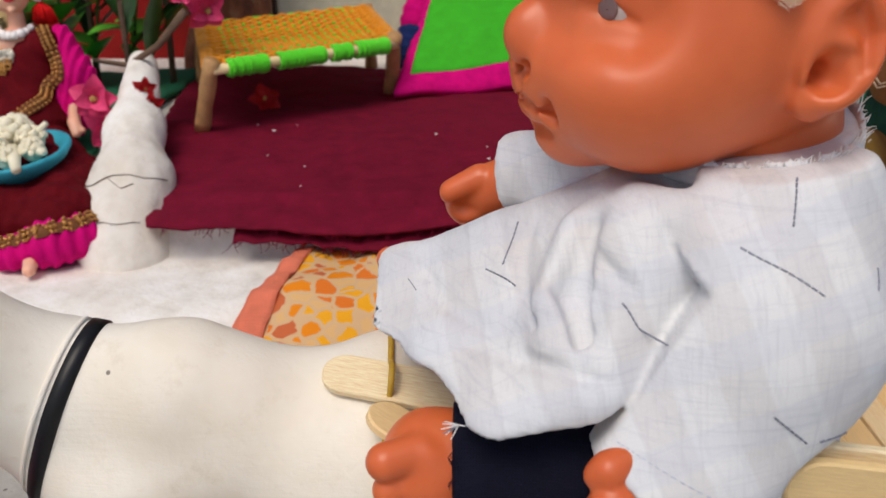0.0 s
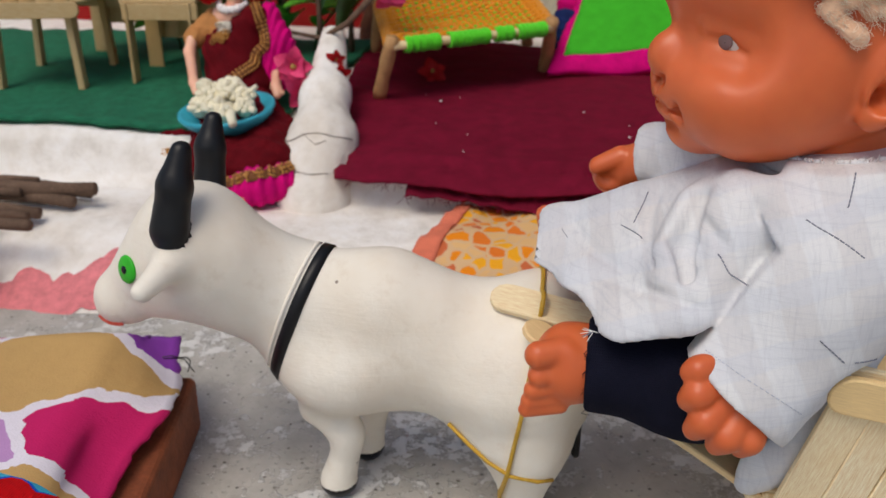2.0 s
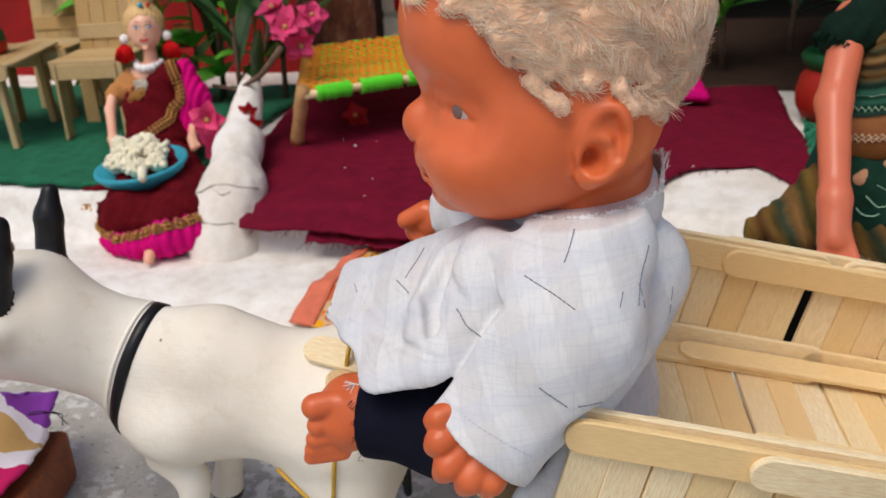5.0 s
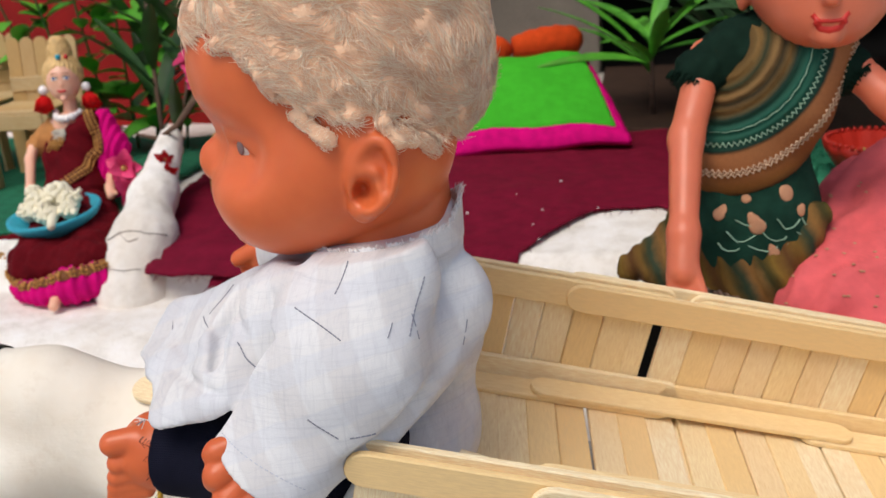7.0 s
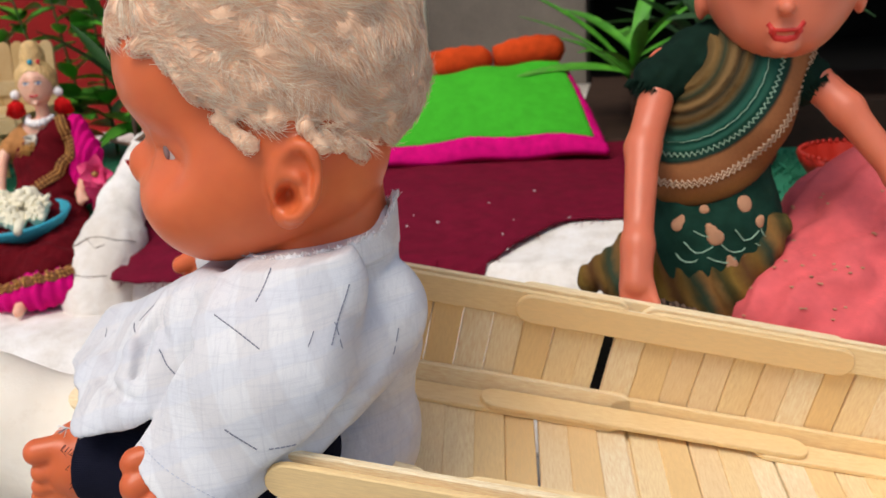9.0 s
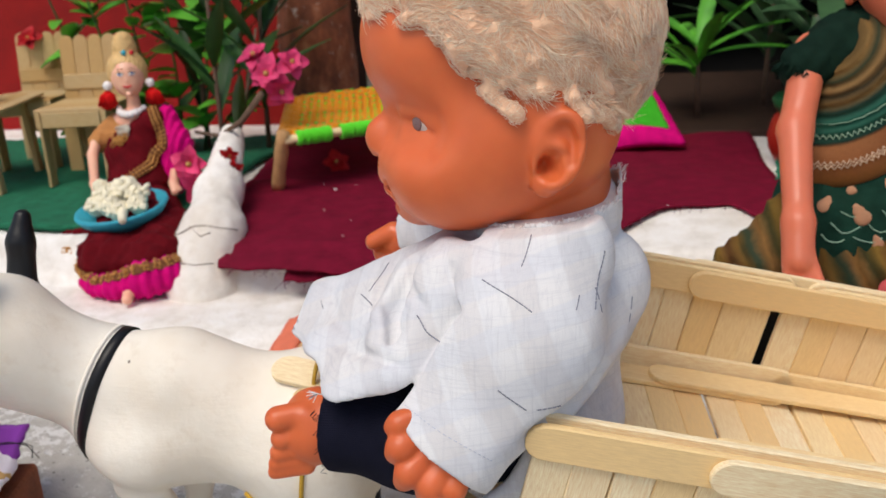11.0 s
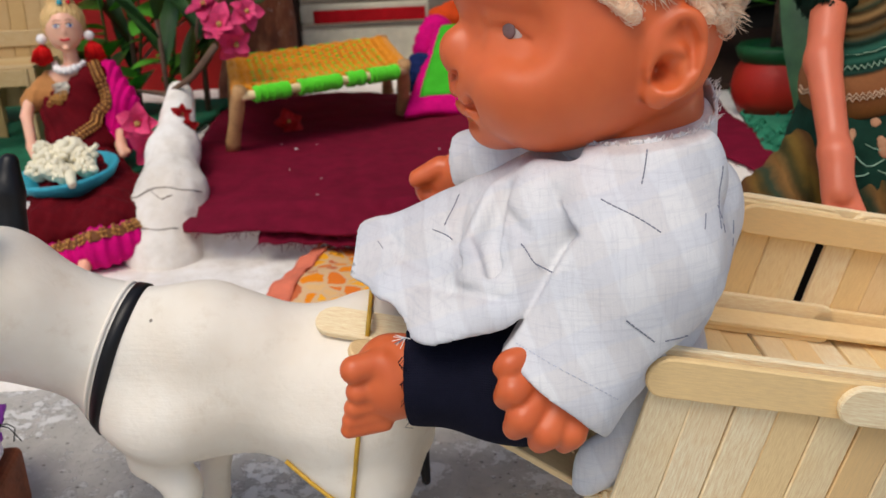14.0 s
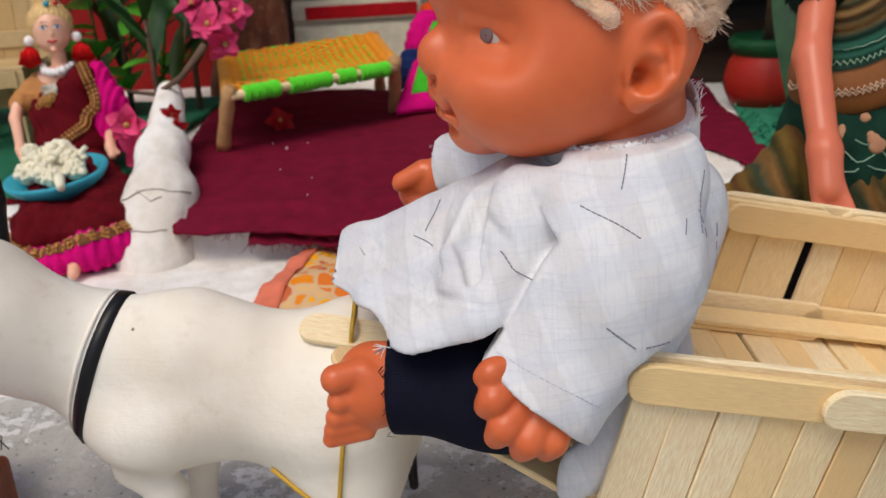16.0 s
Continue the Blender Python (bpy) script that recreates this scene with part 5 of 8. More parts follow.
        d = smin(d, ridge(P), 0.0050)
        for f in under:
            d = -smin(-d, f(P), 0.004)
        return d

    rim = lambda x, y: 0.1512 + 0.10 * (x - 0.0740) + 0.0060 * np.clip((x - 0.0830) / 0.010, 0, 1) ** 2 * np.clip((y - 0.176) / 0.012, 0, 1)

    def collar(P):
        q = (P - np.array((0.0735, 0.1850, 0.150))) / np.array((0.0196, 0.0246, 1.0))
        ring = np.abs((np.linalg.norm(q[:, :2], axis=1) - 1) * 0.0220) - 0.0006
        top = rim(P[:, 0], P[:, 1]) + 0.0006 * np.sin(P[:, 1] * 2600) + 0.0004 * np.sin(P[:, 0] * 4100)
        return np.maximum(np.maximum(ring, 0.145 - P[:, 2]), P[:, 2] - top)
    neckline = lambda P: P[:, 2] - (0.1508 + 0.10 * (P[:, 0] - 0.074) + 0.35 * np.clip(0.0600 - P[:, 0], 0, 0.03) + 0.0045 * smooth01(0.083, 0.093, P[:, 0]) * smooth01(0.176, 0.188, P[:, 1]))
    garment_cut = F_and(garment, neckline)
    skin_of(s, garment_cut, (-0.004, 0.118, 0.064), (0.112, 0.232, 0.164), 0.00085, M["shirt"])
    skin_of(s, collar, (0.044, 0.144, 0.140), (0.110, 0.208, 0.176), 0.0007, M["shirt"])

    # trousers
    trousers = F_join(0.010,
        F_cone((0.0650, 0.1660, 0.0935), (0.0450, 0.1525, 0.0965), 0.0150, 0.0132),
        F_cone((0.0450, 0.1520, 0.0970), (0.0195, 0.1520, 0.0985), 0.0132, 0.0116),
        F_cone((0.0720, 0.1900, 0.0960), (0.0200, 0.2070, 0.1030), 0.0160, 0.0110))
    tr = waves(3, 0.014)
    trousers_w = lambda P: np.maximum(trousers(P) + 0.0006 * tr(P), -(P[:, 0] - 0.0182 - 0.00008 * np.sin(P[:, 2] * 2100)))
    skin_of(s, trousers_w, (0.010, 0.128, 0.070), (0.105, 0.228, 0.122), 0.0010, M["navy"])

    # short hair in the head's axes: a lumpy cap, matted locks at its edge, and fine strands combed back
    cap_c, cap_r = np.array((0.0026, 0.0, 0.0168)), np.array((0.0403, 0.0340, 0.0400))
    line_x = (-0.040, -0.025, -0.022, -0.0205, -0.0155, -0.0117, -0.007, -0.001, 0.008, 0.0154, 0.020, 0.0266, 0.040)
    line_z = (0.0228, 0.0226, 0.0208, 0.0173, 0.0100, 0.0090, 0.0048, 0.0024, 0.0020, -0.0016, -0.0042, -0.0075, -0.0100)
    edge_z = lambda x: np.interp(x - 0.0020, line_x, line_z)
    lumps, lumps2, lumps3 = waves(12, 0.016, 7), waves(13, 0.0075, 8), waves(14, 0.0036, 9)
    capf = F_ball(tuple(cap_c), tuple(cap_r - 0.0022))
    hl = lambda P: edge_z(P[:, 0]) - P[:, 2] + 0.0014 * np.sin(P[:, 0] * 900 + P[:, 1] * 300) + 0.0008 * lumps3(P)
    ends = [((-0.0112, 0.0052), (-0.0074, 0.0026), 0.0019), ((-0.0074, 0.0026), (-0.0036, -0.0012), 0.0021), ((0.0096, 0.0018), (0.0122, -0.0032), 0.0021), ((-0.0205, 0.0190), (-0.0150, 0.0096), 0.0014), ((-0.0232, 0.0226), (-0.0200, 0.0176), 0.0016), ((-0.0150, 0.0110), (-0.0120, 0.0086), 0.0015),
            ((0.0150, -0.0004), (0.0180, -0.0040), 0.0016), ((0.0215, -0.0030), (0.0250, -0.0068), 0.0018), ((-0.0320, 0.0240), (-0.0260, 0.0236), 0.0018), ((-0.0020, 0.0042), (0.0040, 0.0030), 0.0014), ((0.0270, -0.0060), (0.0290, -0.0094), 0.0016)]
    locks = []
    for (x, z), (x2, z2), r in ends:
        for sy in (-1, 1):
            A = snap(face, [(x + 0.002, sy * 0.030, z), (x2 + 0.002, sy * 0.030, z2)])
            A = A + grad(face, A) * r * 0.55
            locks.append((A[0], A[1], r))
    rolls = [F_cone(p, q, r * 0.8, r) for p, q, r in locks]
    lockf = lambda P: np.min([f(P) for f in rolls], axis=0)
    fleece = lambda P: smin(np.maximum(capf(P) + 0.0015 * lumps(P), hl(P)), lockf(P), 0.0010)
    wool = lambda P: fleece(P) + 0.0007 * lumps2(P) + 0.0004 * lumps3(P)
    v, f = nets(wool, (-0.048, -0.042, -0.018), (0.048, 0.042, 0.062), 0.0009)
    s.add((v, [tuple(int(i) for i in q) for q in f]), M["wool"], HM)
    rg = np.random.RandomState(5)
    d = rg.normal(size=(44000, 3))
    d /= np.linalg.norm(d, axis=1)[:, None]
    p = cap_c + d * cap_r
    p = p[p[:, 2] > edge_z(p[:, 0]) - 0.0005][:21000]
    more = []
    for a, b, r in locks:
        u = rg.uniform(0, 1.05, 170)[:, None]
        more.append(a * (1 - u) + b * u + rg.normal(size=(170, 3)) * r)
    more = np.concatenate(more)
    short = np.concatenate([np.zeros(len(p)), np.ones(len(more))])
    p = snap(fleece, np.concatenate([p, more]), 5)
    keep = np.abs(fleece(p)) < 0.0006
    p, short = p[keep], short[keep]
    nrm = grad(fleece, p)
    flow = np.stack([waves(90 + i, 0.012, 5)(p) for i in range(3)], 1) * 0.75
    comb = np.stack([np.ones(len(p)), np.zeros(len(p)), -0.25 - 0.5 * smooth01(-0.01, 0.03, p[:, 0])], 1)
    for part_i, mat in ((0, "wool_light"), (1, "wool"), (2, "wool_light")):
        q, e, fl, sh, cb = p[part_i::3], nrm[part_i::3], flow[part_i::3], short[part_i::3], comb[part_i::3]
        n = len(q)
        g = fl + cb * np.where(sh > 0, 0.5, 1.0)[:, None] + rg.normal(size=(n, 3)) * np.where(sh > 0, 0.7, 0.28)[:, None]
        g -= e * (g * e).sum(1)[:, None]
        g /= np.linalg.norm(g, axis=1)[:, None] + 1e-9
        o = np.cross(e, g)
        L = np.where(sh > 0, rg.uniform(0.0010, 0.0024, n), rg.uniform(0.0036, 0.0085, n))
        w = rg.uniform(0.0001, 0.0004, n)
        ph, turns, rise = rg.uniform(0, 6.28, n), rg.uniform(1.5, 5.0, n), rg.uniform(0.0, 0.09, n)
        pts = []
        for i in range(9):
            u = i / 8
            a = ph + turns * u
            bow = ((L * (u - 0.3)) ** 2 / 0.060)[:, None]
            pts.append(q + e * (0.0002 + rise * L * math.sin(2.2 * u) + 0.7 * w * np.cos(a))[:, None] - e * bow + g * (L * (u - 0.3))[:, None] + o * (w * np.sin(a))[:, None])
        s.add(fibres(np.stack(pts, 1), [0.00004, 0.00006, 0.00007, 0.00007, 0.00007, 0.00007, 0.00006, 0.00005, 0.00003]), M[mat], HM)

    # thin grey slub threads in the weave, stitched cuff and hem, raw neckline
    dash = [((0.0621, 0.1420, 0.1437), (0.0742, 0.1371, 0.1378), 2), ((0.0728, 0.1530, 0.1505), (0.0709, 0.1441, 0.1469), 2), ((0.0855, 0.1436, 0.1401), (0.0837, 0.1405, 0.1358), 1), ((0.0903, 0.1476, 0.1410), (0.0922, 0.1477, 0.1339), 1), ((0.0662, 0.1315, 0.1208), (0.0726, 0.1327, 0.1149), 2), ((0.0750, 0.1335, 0.1145), (0.0811, 0.1360, 0.1138), 2),
            ((0.0306, 0.1781, 0.1348), (0.0272, 0.1676, 0.1304), 2), ((0.0240, 0.1698, 0.1291), (0.0290, 0.1610, 0.1300), 2), ((0.0452, 0.1457, 0.1321), (0.0508, 0.1395, 0.1290), 2), ((0.0086, 0.1795, 0.1240), (0.0105, 0.1760, 0.1225), 1),
            ((0.0938, 0.1525, 0.1478), (0.0891, 0.1448, 0.1358), 2), ((0.0996, 0.1690, 0.1300), (0.1010, 0.1650, 0.1240), 1)]
    for a, b, heavy in dash:
        a, b = Vector(a), Vector(b)
        k = max(3, int((b - a).length / 0.0012))
        for i in range(k):
            if heavy == 1 and i % 4 == 3:
                continue
            s.add(ribbon_on(garment, [tuple(a.lerp(b, i / k)), tuple(a.lerp(b, (i + (0.85 if heavy == 2 else 1.0)) / k))], 0.00034 if heavy == 2 else 0.00020, 0.0001, 0.0009, 0.0001), M["thread"])
    for a, b in (((0.0435, 0.1330, 0.1155), (0.0640, 0.1300, 0.1040)), ((0.0240, 0.1420, 0.1150), (0.0420, 0.1365, 0.1185))):
        a, b = Vector(a), Vector(b)
        for i in range(22):
            s.add(ribbon_on(garment, [tuple(a.lerp(b, i / 22)), tuple(a.lerp(b, (i + 0.6) / 22))], 0.00022, 0.0001, 0.0006, 0.0001), M["seam_thread"])
    rnd = random.Random(5)
    for k in range(72):
        a = 2 * math.pi * k / 72
        x, y = 0.0735 + 0.0196 * math.cos(a), 0.1850 + 0.0246 * math.sin(a)
        q = Vector((x, y, float(rim(x, y)) - 0.0002))
        for j in range(4):
            e = q + Vector((rnd.uniform(-1, 1) * 0.0010, rnd.uniform(-1, 1) * 0.0010, -0.0006))
            tip = e + Vector((0.0008 * math.cos(a) + rnd.uniform(-1, 1) * 0.0010, 0.0008 * math.sin(a) + rnd.uniform(-1, 1) * 0.0010, rnd.uniform(0.0006, 0.0022)))
            s.add(tube([e, e.lerp(tip, 0.6) + Vector((0, 0, 0.0003)), tip], [0.00014, 0.00012, 0.00006], 3, False), M["white_thread"])
    for k in range(14):
        q = Vector((0.0186 + rnd.uniform(0, 0.001), 0.1400 + rnd.uniform(0, 0.004), 0.0880 + rnd.uniform(0, 0.021)))
        s.add(tube([q, q + Vector((-0.001, -0.0006, -0.001)), q + Vector((rnd.uniform(-0.0015, 0.001), -0.0008, -rnd.uniform(0.001, 0.003)))], [0.00010, 0.00010, 0.00005], 3, False), M["navy"])
    q = Vector((0.0205, 0.1420, 0.1125))
    for k in range(9):
        s.add(tube([q, q + Vector((-0.001, -0.0006, 0.0006)), q + Vector((-rnd.uniform(0.002, 0.004), -0.0008, rnd.uniform(-0.002, 0.002)))], [0.00016, 0.00016, 0.0001], 3, False), M["white_thread"] if k % 3 else M["thread"])
    return thing("baby_doll", "woolly-haired vinyl baby doll in white shirt and navy trousers, sitting", "doll", s.mesh("baby_doll"))


baby()


# ---- cloths and mats on the terrace ----
def on_terrace(x, y, up=0.0):
    return (x, y, terrace_height(x, y) + up)


def maroon_cloth():
    wob, wob2 = waves(31, 0.09, 5), waves(32, 0.03, 5)

    def place(s, t):
        x = -0.118 + s * 0.300
        front = float(np.interp(s, (0, 0.40, 0.60, 0.643, 0.706, 0.78, 0.90, 0.967, 1.0), (0.374, 0.375, 0.382, 0.390, 0.426, 0.452, 0.457, 0.426, 0.424))) + 0.002 * math.sin(s * 17)
        y = front + t * (0.66 - front)
        x += -0.085 * t * (1 - s) * (1 - 0.4 * t)
        if s < 0.06:
            y += 0.006 * (1 - s / 0.06) * (1 - t)
        p = np.array([[x, y, 0.0]])
        z = terrace_height(x, y) if y > 0.394 else terrace_height(x, 0.402) - (0.402 - y) * 0.28
        z = max(z, terrace_height(x, y))
        return (x, y, z + 0.0022 + 0.0010 * float(wob(p)[0]) + 0.0005 * float(wob2(p)[0]))
    me = sheet(110, 70, place, 0.0012, M["maroon"], "maroon_cloth", 0.0007, 5)
    ob = thing("floor_cloth", "maroon cotton cloth spread over the terrace, frayed front edge", "cloth", me)
    # a second layer hangs out below the front edge, and threads fray from it
    def under(s, t):
        x = -0.080 + s * 0.135
        y = 0.371 + 0.004 * math.sin(s * 5 + 1) + t * 0.04
        z = terrace_height(x, y) if y > 0.394 else terrace_height(x, 0.402) - (0.402 - y) * 0.42
        return (x, y, z + 0.0009 + 0.0006 * math.sin(s * 60))
    part("under_layer", sheet(70, 8, under, 0.0008, M["maroon"], "under_layer", 0.0008, 9), ob)
    rnd = random.Random(8)
    s = Soup()
    for i in range(150):
        k = rnd.random()
        p = Vector(place(k, 0)) if rnd.random() < 0.6 else Vector(under(rnd.random(), 0))
        d = Vector((rnd.uniform(-1, 1), -1.2, -0.6)).normalized() * rnd.uniform(0.002, 0.006)
        s.add(tube([p + Vector((0, 0.001, 0.0005)), p + d * 0.5 + Vector((rnd.uniform(-1, 1) * 0.0008, 0, 0)), p + d + Vector((rnd.uniform(-1, 1) * 0.002, 0, 0))], [0.0002, 0.00018, 0.0001], 3, False), M["maroon"])
    part("fringe", s.mesh("fringe"), ob, "loose maroon threads")
    return ob


maroon_cloth()


def crumbs():
    rnd = random.Random(77)
    s = Soup()
    for i in range(18):
        x, y = rnd.uniform(-0.10, 0.13), rnd.uniform(0.40, 0.50)
        r = rnd.uniform(0.0004, 0.0010)
        s.add(ball((x, y, terrace_height(x, y) + 0.0042), (r, r * 0.8, r * 0.6), 6, 4), M["white_thread"])
    return thing("crumbs", "pale crumbs scattered on the maroon cloth", "crumbs", s.mesh("crumbs"), kind="stuff")


crumbs()


def left_mat():
    def place(s, t):
        x = -0.62 + s * 0.455
        front = 0.413 - 0.014 * (1 - s) + 0.002 * math.sin(s * 20)
        y = front + t * (0.66 - front)
        z = terrace_height(x, y) if y > 0.41 else terrace_height(x, 0.412) - 0.0002
        return (x, y, max(z, terrace_height(x, y)) + 0.002 + 0.0006 * math.sin(s * 70 + t * 31))
    return thing("green_mat", "dark green artificial-grass mat along the terrace", "mat", sheet(90, 50, place, 0.003, M["mat_green"], "green_mat", 0.0015, 3))


left_mat()


def right_mat():
    """Loose green netting: tangled cords over a thin sheet."""
    def place(s, t):
        x, y = 0.168 + s * 0.30 + 0.03 * t, 0.37 + t * 0.26
        return on_terrace(x, max(y, 0.40), 0.0015) if y >= 0.40 else (x, y, terrace_height(x, 0.402) - (0.402 - y) * 0.25 + 0.001)
    ob = thing("green_net_mat", "tangled bright green plastic net mat under the bowls", "mat", sheet(60, 50, place, 0.0015, M["net_green"], "green_net_mat", 0.001, 4))
    rnd = random.Random(19)
    s = Soup()
    for i in range(900):
        a, b = rnd.random(), rnd.random()
        p = Vector(place(a, b)) + Vector((0, 0, 0.0025))
        d = rnd.uniform(0, 6.28)
        L = rnd.uniform(0.004, 0.009)
        pts = []
        for k in range(5):
            t = k / 4 - 0.5
            pts.append(p + Vector((math.cos(d) * L * t + math.sin(d) * 0.002 * math.sin(6 * t), math.sin(d) * L * t + math.cos(d) * 0.002 * math.sin(6 * t), 0.0015 * math.cos(5 * t))))
        s.add(tube(pts, 0.00055, 4, False), M["net_green"])
    part("net", s.mesh("net"), ob, "twisted green cords")
    return ob


right_mat()


def orange_cloth():
    """Flowered cloth with a salmon hem, lying over the terrace behind the goat."""
    a, b, c = Vector((-0.0520, 0.3830)), Vector((-0.0680, 0.3180)), Vector((0.050, 0.300))

    def place(s, t):
        q = a.lerp(b, t)
        r = Vector((0.012, 0.384)).lerp(c, t)
        p = q.lerp(r, s)
        return (p.x, p.y, terrace_height(p.x, p.y) + 0.0030 + 0.0016 * math.sin(s * 13 + t * 5) * math.sin(t * 9))
    ob = thing("flowered_cloth", "orange flowered cotton cloth with a salmon hem, lying crumpled", "cloth", sheet(40, 40, place, 0.001, M["flowered"], "flowered_cloth", 0.0004, 2))
    def hem(s, t):
        x, y, z = place(s * 0.11 - 0.02, t * 1.0)
        return (x, y, z + 0.0012 + 0.0006 * math.sin(t * 30))
    part("hem", sheet(4, 40, hem, 0.001, M["salmon_hem"], "hem", 0.0002, 3), ob, "salmon ribbon hem")
    pts = [(-0.0520 + 0.002 * math.sin(k), 0.381 + 0.0013 * k, TERRACE + 0.006 + 0.001 * k) for k in range(5)]
    part("loose_end", Soup().add(tube(pts, [0.0007, 0.0007, 0.0006, 0.0005, 0.0003], 5), M["salmon_hem"]).mesh("loose_end"), ob)
    return ob


orange_cloth()


def rangoli():
    rnd = random.Random(2)
    root = thing("rangoli", "faded pink powder pattern strewn on the white terrace", "rangoli")
    for cx, cy, r in ((-0.243, 0.2970, 0.012), (-0.226, 0.2950, 0.011), (-0.213, 0.3030, 0.012), (-0.201, 0.3140, 0.011), (-0.256, 0.2920, 0.011), (-0.191, 0.323, 0.009)):
        n = 26
        v = [(cx, cy, terrace_height(cx, cy) + 0.0014)]
        for k in range(n):
            a = 2 * math.pi * k / n
            q = r * (1 + 0.14 * math.sin(3 * a + cx * 99) + rnd.uniform(-0.06, 0.06))
            x, y = cx + q * math.cos(a), cy + q * math.sin(a)
            v.append((x, y, terrace_height(x, y) + 0.0006))
        part("powder_patch", Soup().add((v, [(0, k + 1, (k + 1) % n + 1) for k in range(n)]), M["pink_dust"]).mesh("powder_patch"), root)
    return root


M["pink_dust"] = plain("pink_powder", srgb(222, 130, 134), 0.95, 220, 1500, 0.25, 0.8, 0.0008)
rangoli()


# ---- white plastered root, trunk, boards behind ----
def white_lump():
    f = F_join(0.012,
        F_cone((-0.1325, 0.3900, 0.0440), (-0.1335, 0.4000, 0.0560), 0.0205, 0.0180),
        F_cone((-0.1335, 0.4000, 0.0560), (-0.1330, 0.4130, 0.0705), 0.0180, 0.0158),
        F_cone((-0.1330, 0.4130, 0.0705), (-0.1400, 0.4420, 0.0870), 0.0160, 0.0118),
        F_cone((-0.1400, 0.4420, 0.0870), (-0.1490, 0.4900, 0.1110), 0.0118, 0.0076))
    w, w2 = waves(41, 0.03, 6), waves(42, 0.009, 6)
    g = lambda P: f(P) + 0.0009 * w(P) + 0.0004 * w2(P)
    v, q = nets(g, (-0.178, 0.355, 0.022), (-0.105, 0.530, 0.130), 0.0016)
    root = thing("plastered_root", "knobbly root plastered white with thin dry fibres round it", "plastered root", Soup().add((v, [tuple(int(i) for i in k) for k in q]), M["lime"]).mesh("plastered_root"))
    for path in (((-0.1505, 0.404, 0.0690), (-0.1450, 0.396, 0.0760), (-0.1350, 0.396, 0.0800), (-0.1240, 0.400, 0.0760), (-0.1180, 0.406, 0.0735)),
                 ((-0.1400, 0.396, 0.0805), (-0.1330, 0.392, 0.0770), (-0.1300, 0.394, 0.0715), (-0.1270, 0.396, 0.0740)),
                 ((-0.1480, 0.392, 0.0610), (-0.1420, 0.385, 0.0595), (-0.1330, 0.383, 0.0610), (-0.1240, 0.386, 0.0600))):
        part("fibre", Soup().add(ribbon_on(g, path, 0.00028, 0.0002), M["bark"]).mesh("fibre"), root, "thin dry brown fibre")
    return root


white_lump()


def trunk():
    pts, rad = [], []
    for k in range(16):
        t = k / 15
        pts.append((-0.1560 + 0.016 * t + 0.003 * math.sin(k), 0.685 + 0.015 * t, 0.06 + 0.36 * t))
        rad.append(0.031 - 0.006 * t + 0.0015 * math.sin(k * 2.1))
    v, f = tube(pts, rad, 24)
    n = waves(7, 0.02, 6)
    V = np.array([tuple(p) for p in v])
    d = n(V)
    C = np.array([pts[i // 24] for i in range(len(V))])
    V = C + (V - C) * (1 + 0.10 * d)[:, None]
    return thing("tree_trunk", "reddish-brown rough tree trunk with flecks of lime", "tree trunk", mesh_of("tree_trunk", V, f, [M["trunk"]]))


trunk()


def red_board():
    return block("red_board", (-0.50, 0.735, 0.0), (-0.150, 0.747, 0.42), M["red_board"], "dark red painted board standing behind the plants", "board", "", 0.002)


red_board()


def woven_chest():
    """Cream sacking panels bound over a chest, with red bands."""
    root = thing("sacking_screen", "cream sacking screen with red bands behind the cot", "screen", None, pose(-0.1300, 0.742, 0.072, -2, 0, 2))
    rnd = random.Random(3)
    zs = [(0.000, 0.046), (0.0495, 0.066), (0.0695, 0.115), (0.118, 0.20)]
    for z0, z1 in zs:
        bm = soft_box((0.108, 0.012, z1 - z0), 0.003, 3)
        part("panel", bm_mesh(bm, "panel", M["sack"], True), root, at=pose(0.054, 0.006, (z0 + z1) / 2, rnd.uniform(-2, 2), 0, 0))
    for z, x0, x1 in ((0.056, 0.012, 0.105), (0.1005, 0.020, 0.050), (0.0915, 0.060, 0.105), (0.142, 0.012, 0.105)):
        bm = soft_box((x1 - x0, 0.002, 0.0105), 0.0008, 2)
        part("red_band", bm_mesh(bm, "red_band", M["red_felt"]), root, "red felt band", pose((x0 + x1) / 2, -0.0015, z))
    bm = soft_box((0.010, 0.014, 0.24), 0.003, 2)
    part("post", bm_mesh(bm, "post", M["dark_wood"]), root, "dark wooden post", pose(-0.006, 0.008, 0.12))
    return root


M["red_felt"] = cloth("red_felt", srgb(168, 20, 28), 0.0006, 0.2)
woven_chest()


def plank_bar():
    block("wooden_plank", (0.232, 0.615, 0.072), (0.62, 0.632, 0.1085), M["dark_wood"], "dark brown wooden plank lying behind the pots", "plank", "", 0.002)


plank_bar()


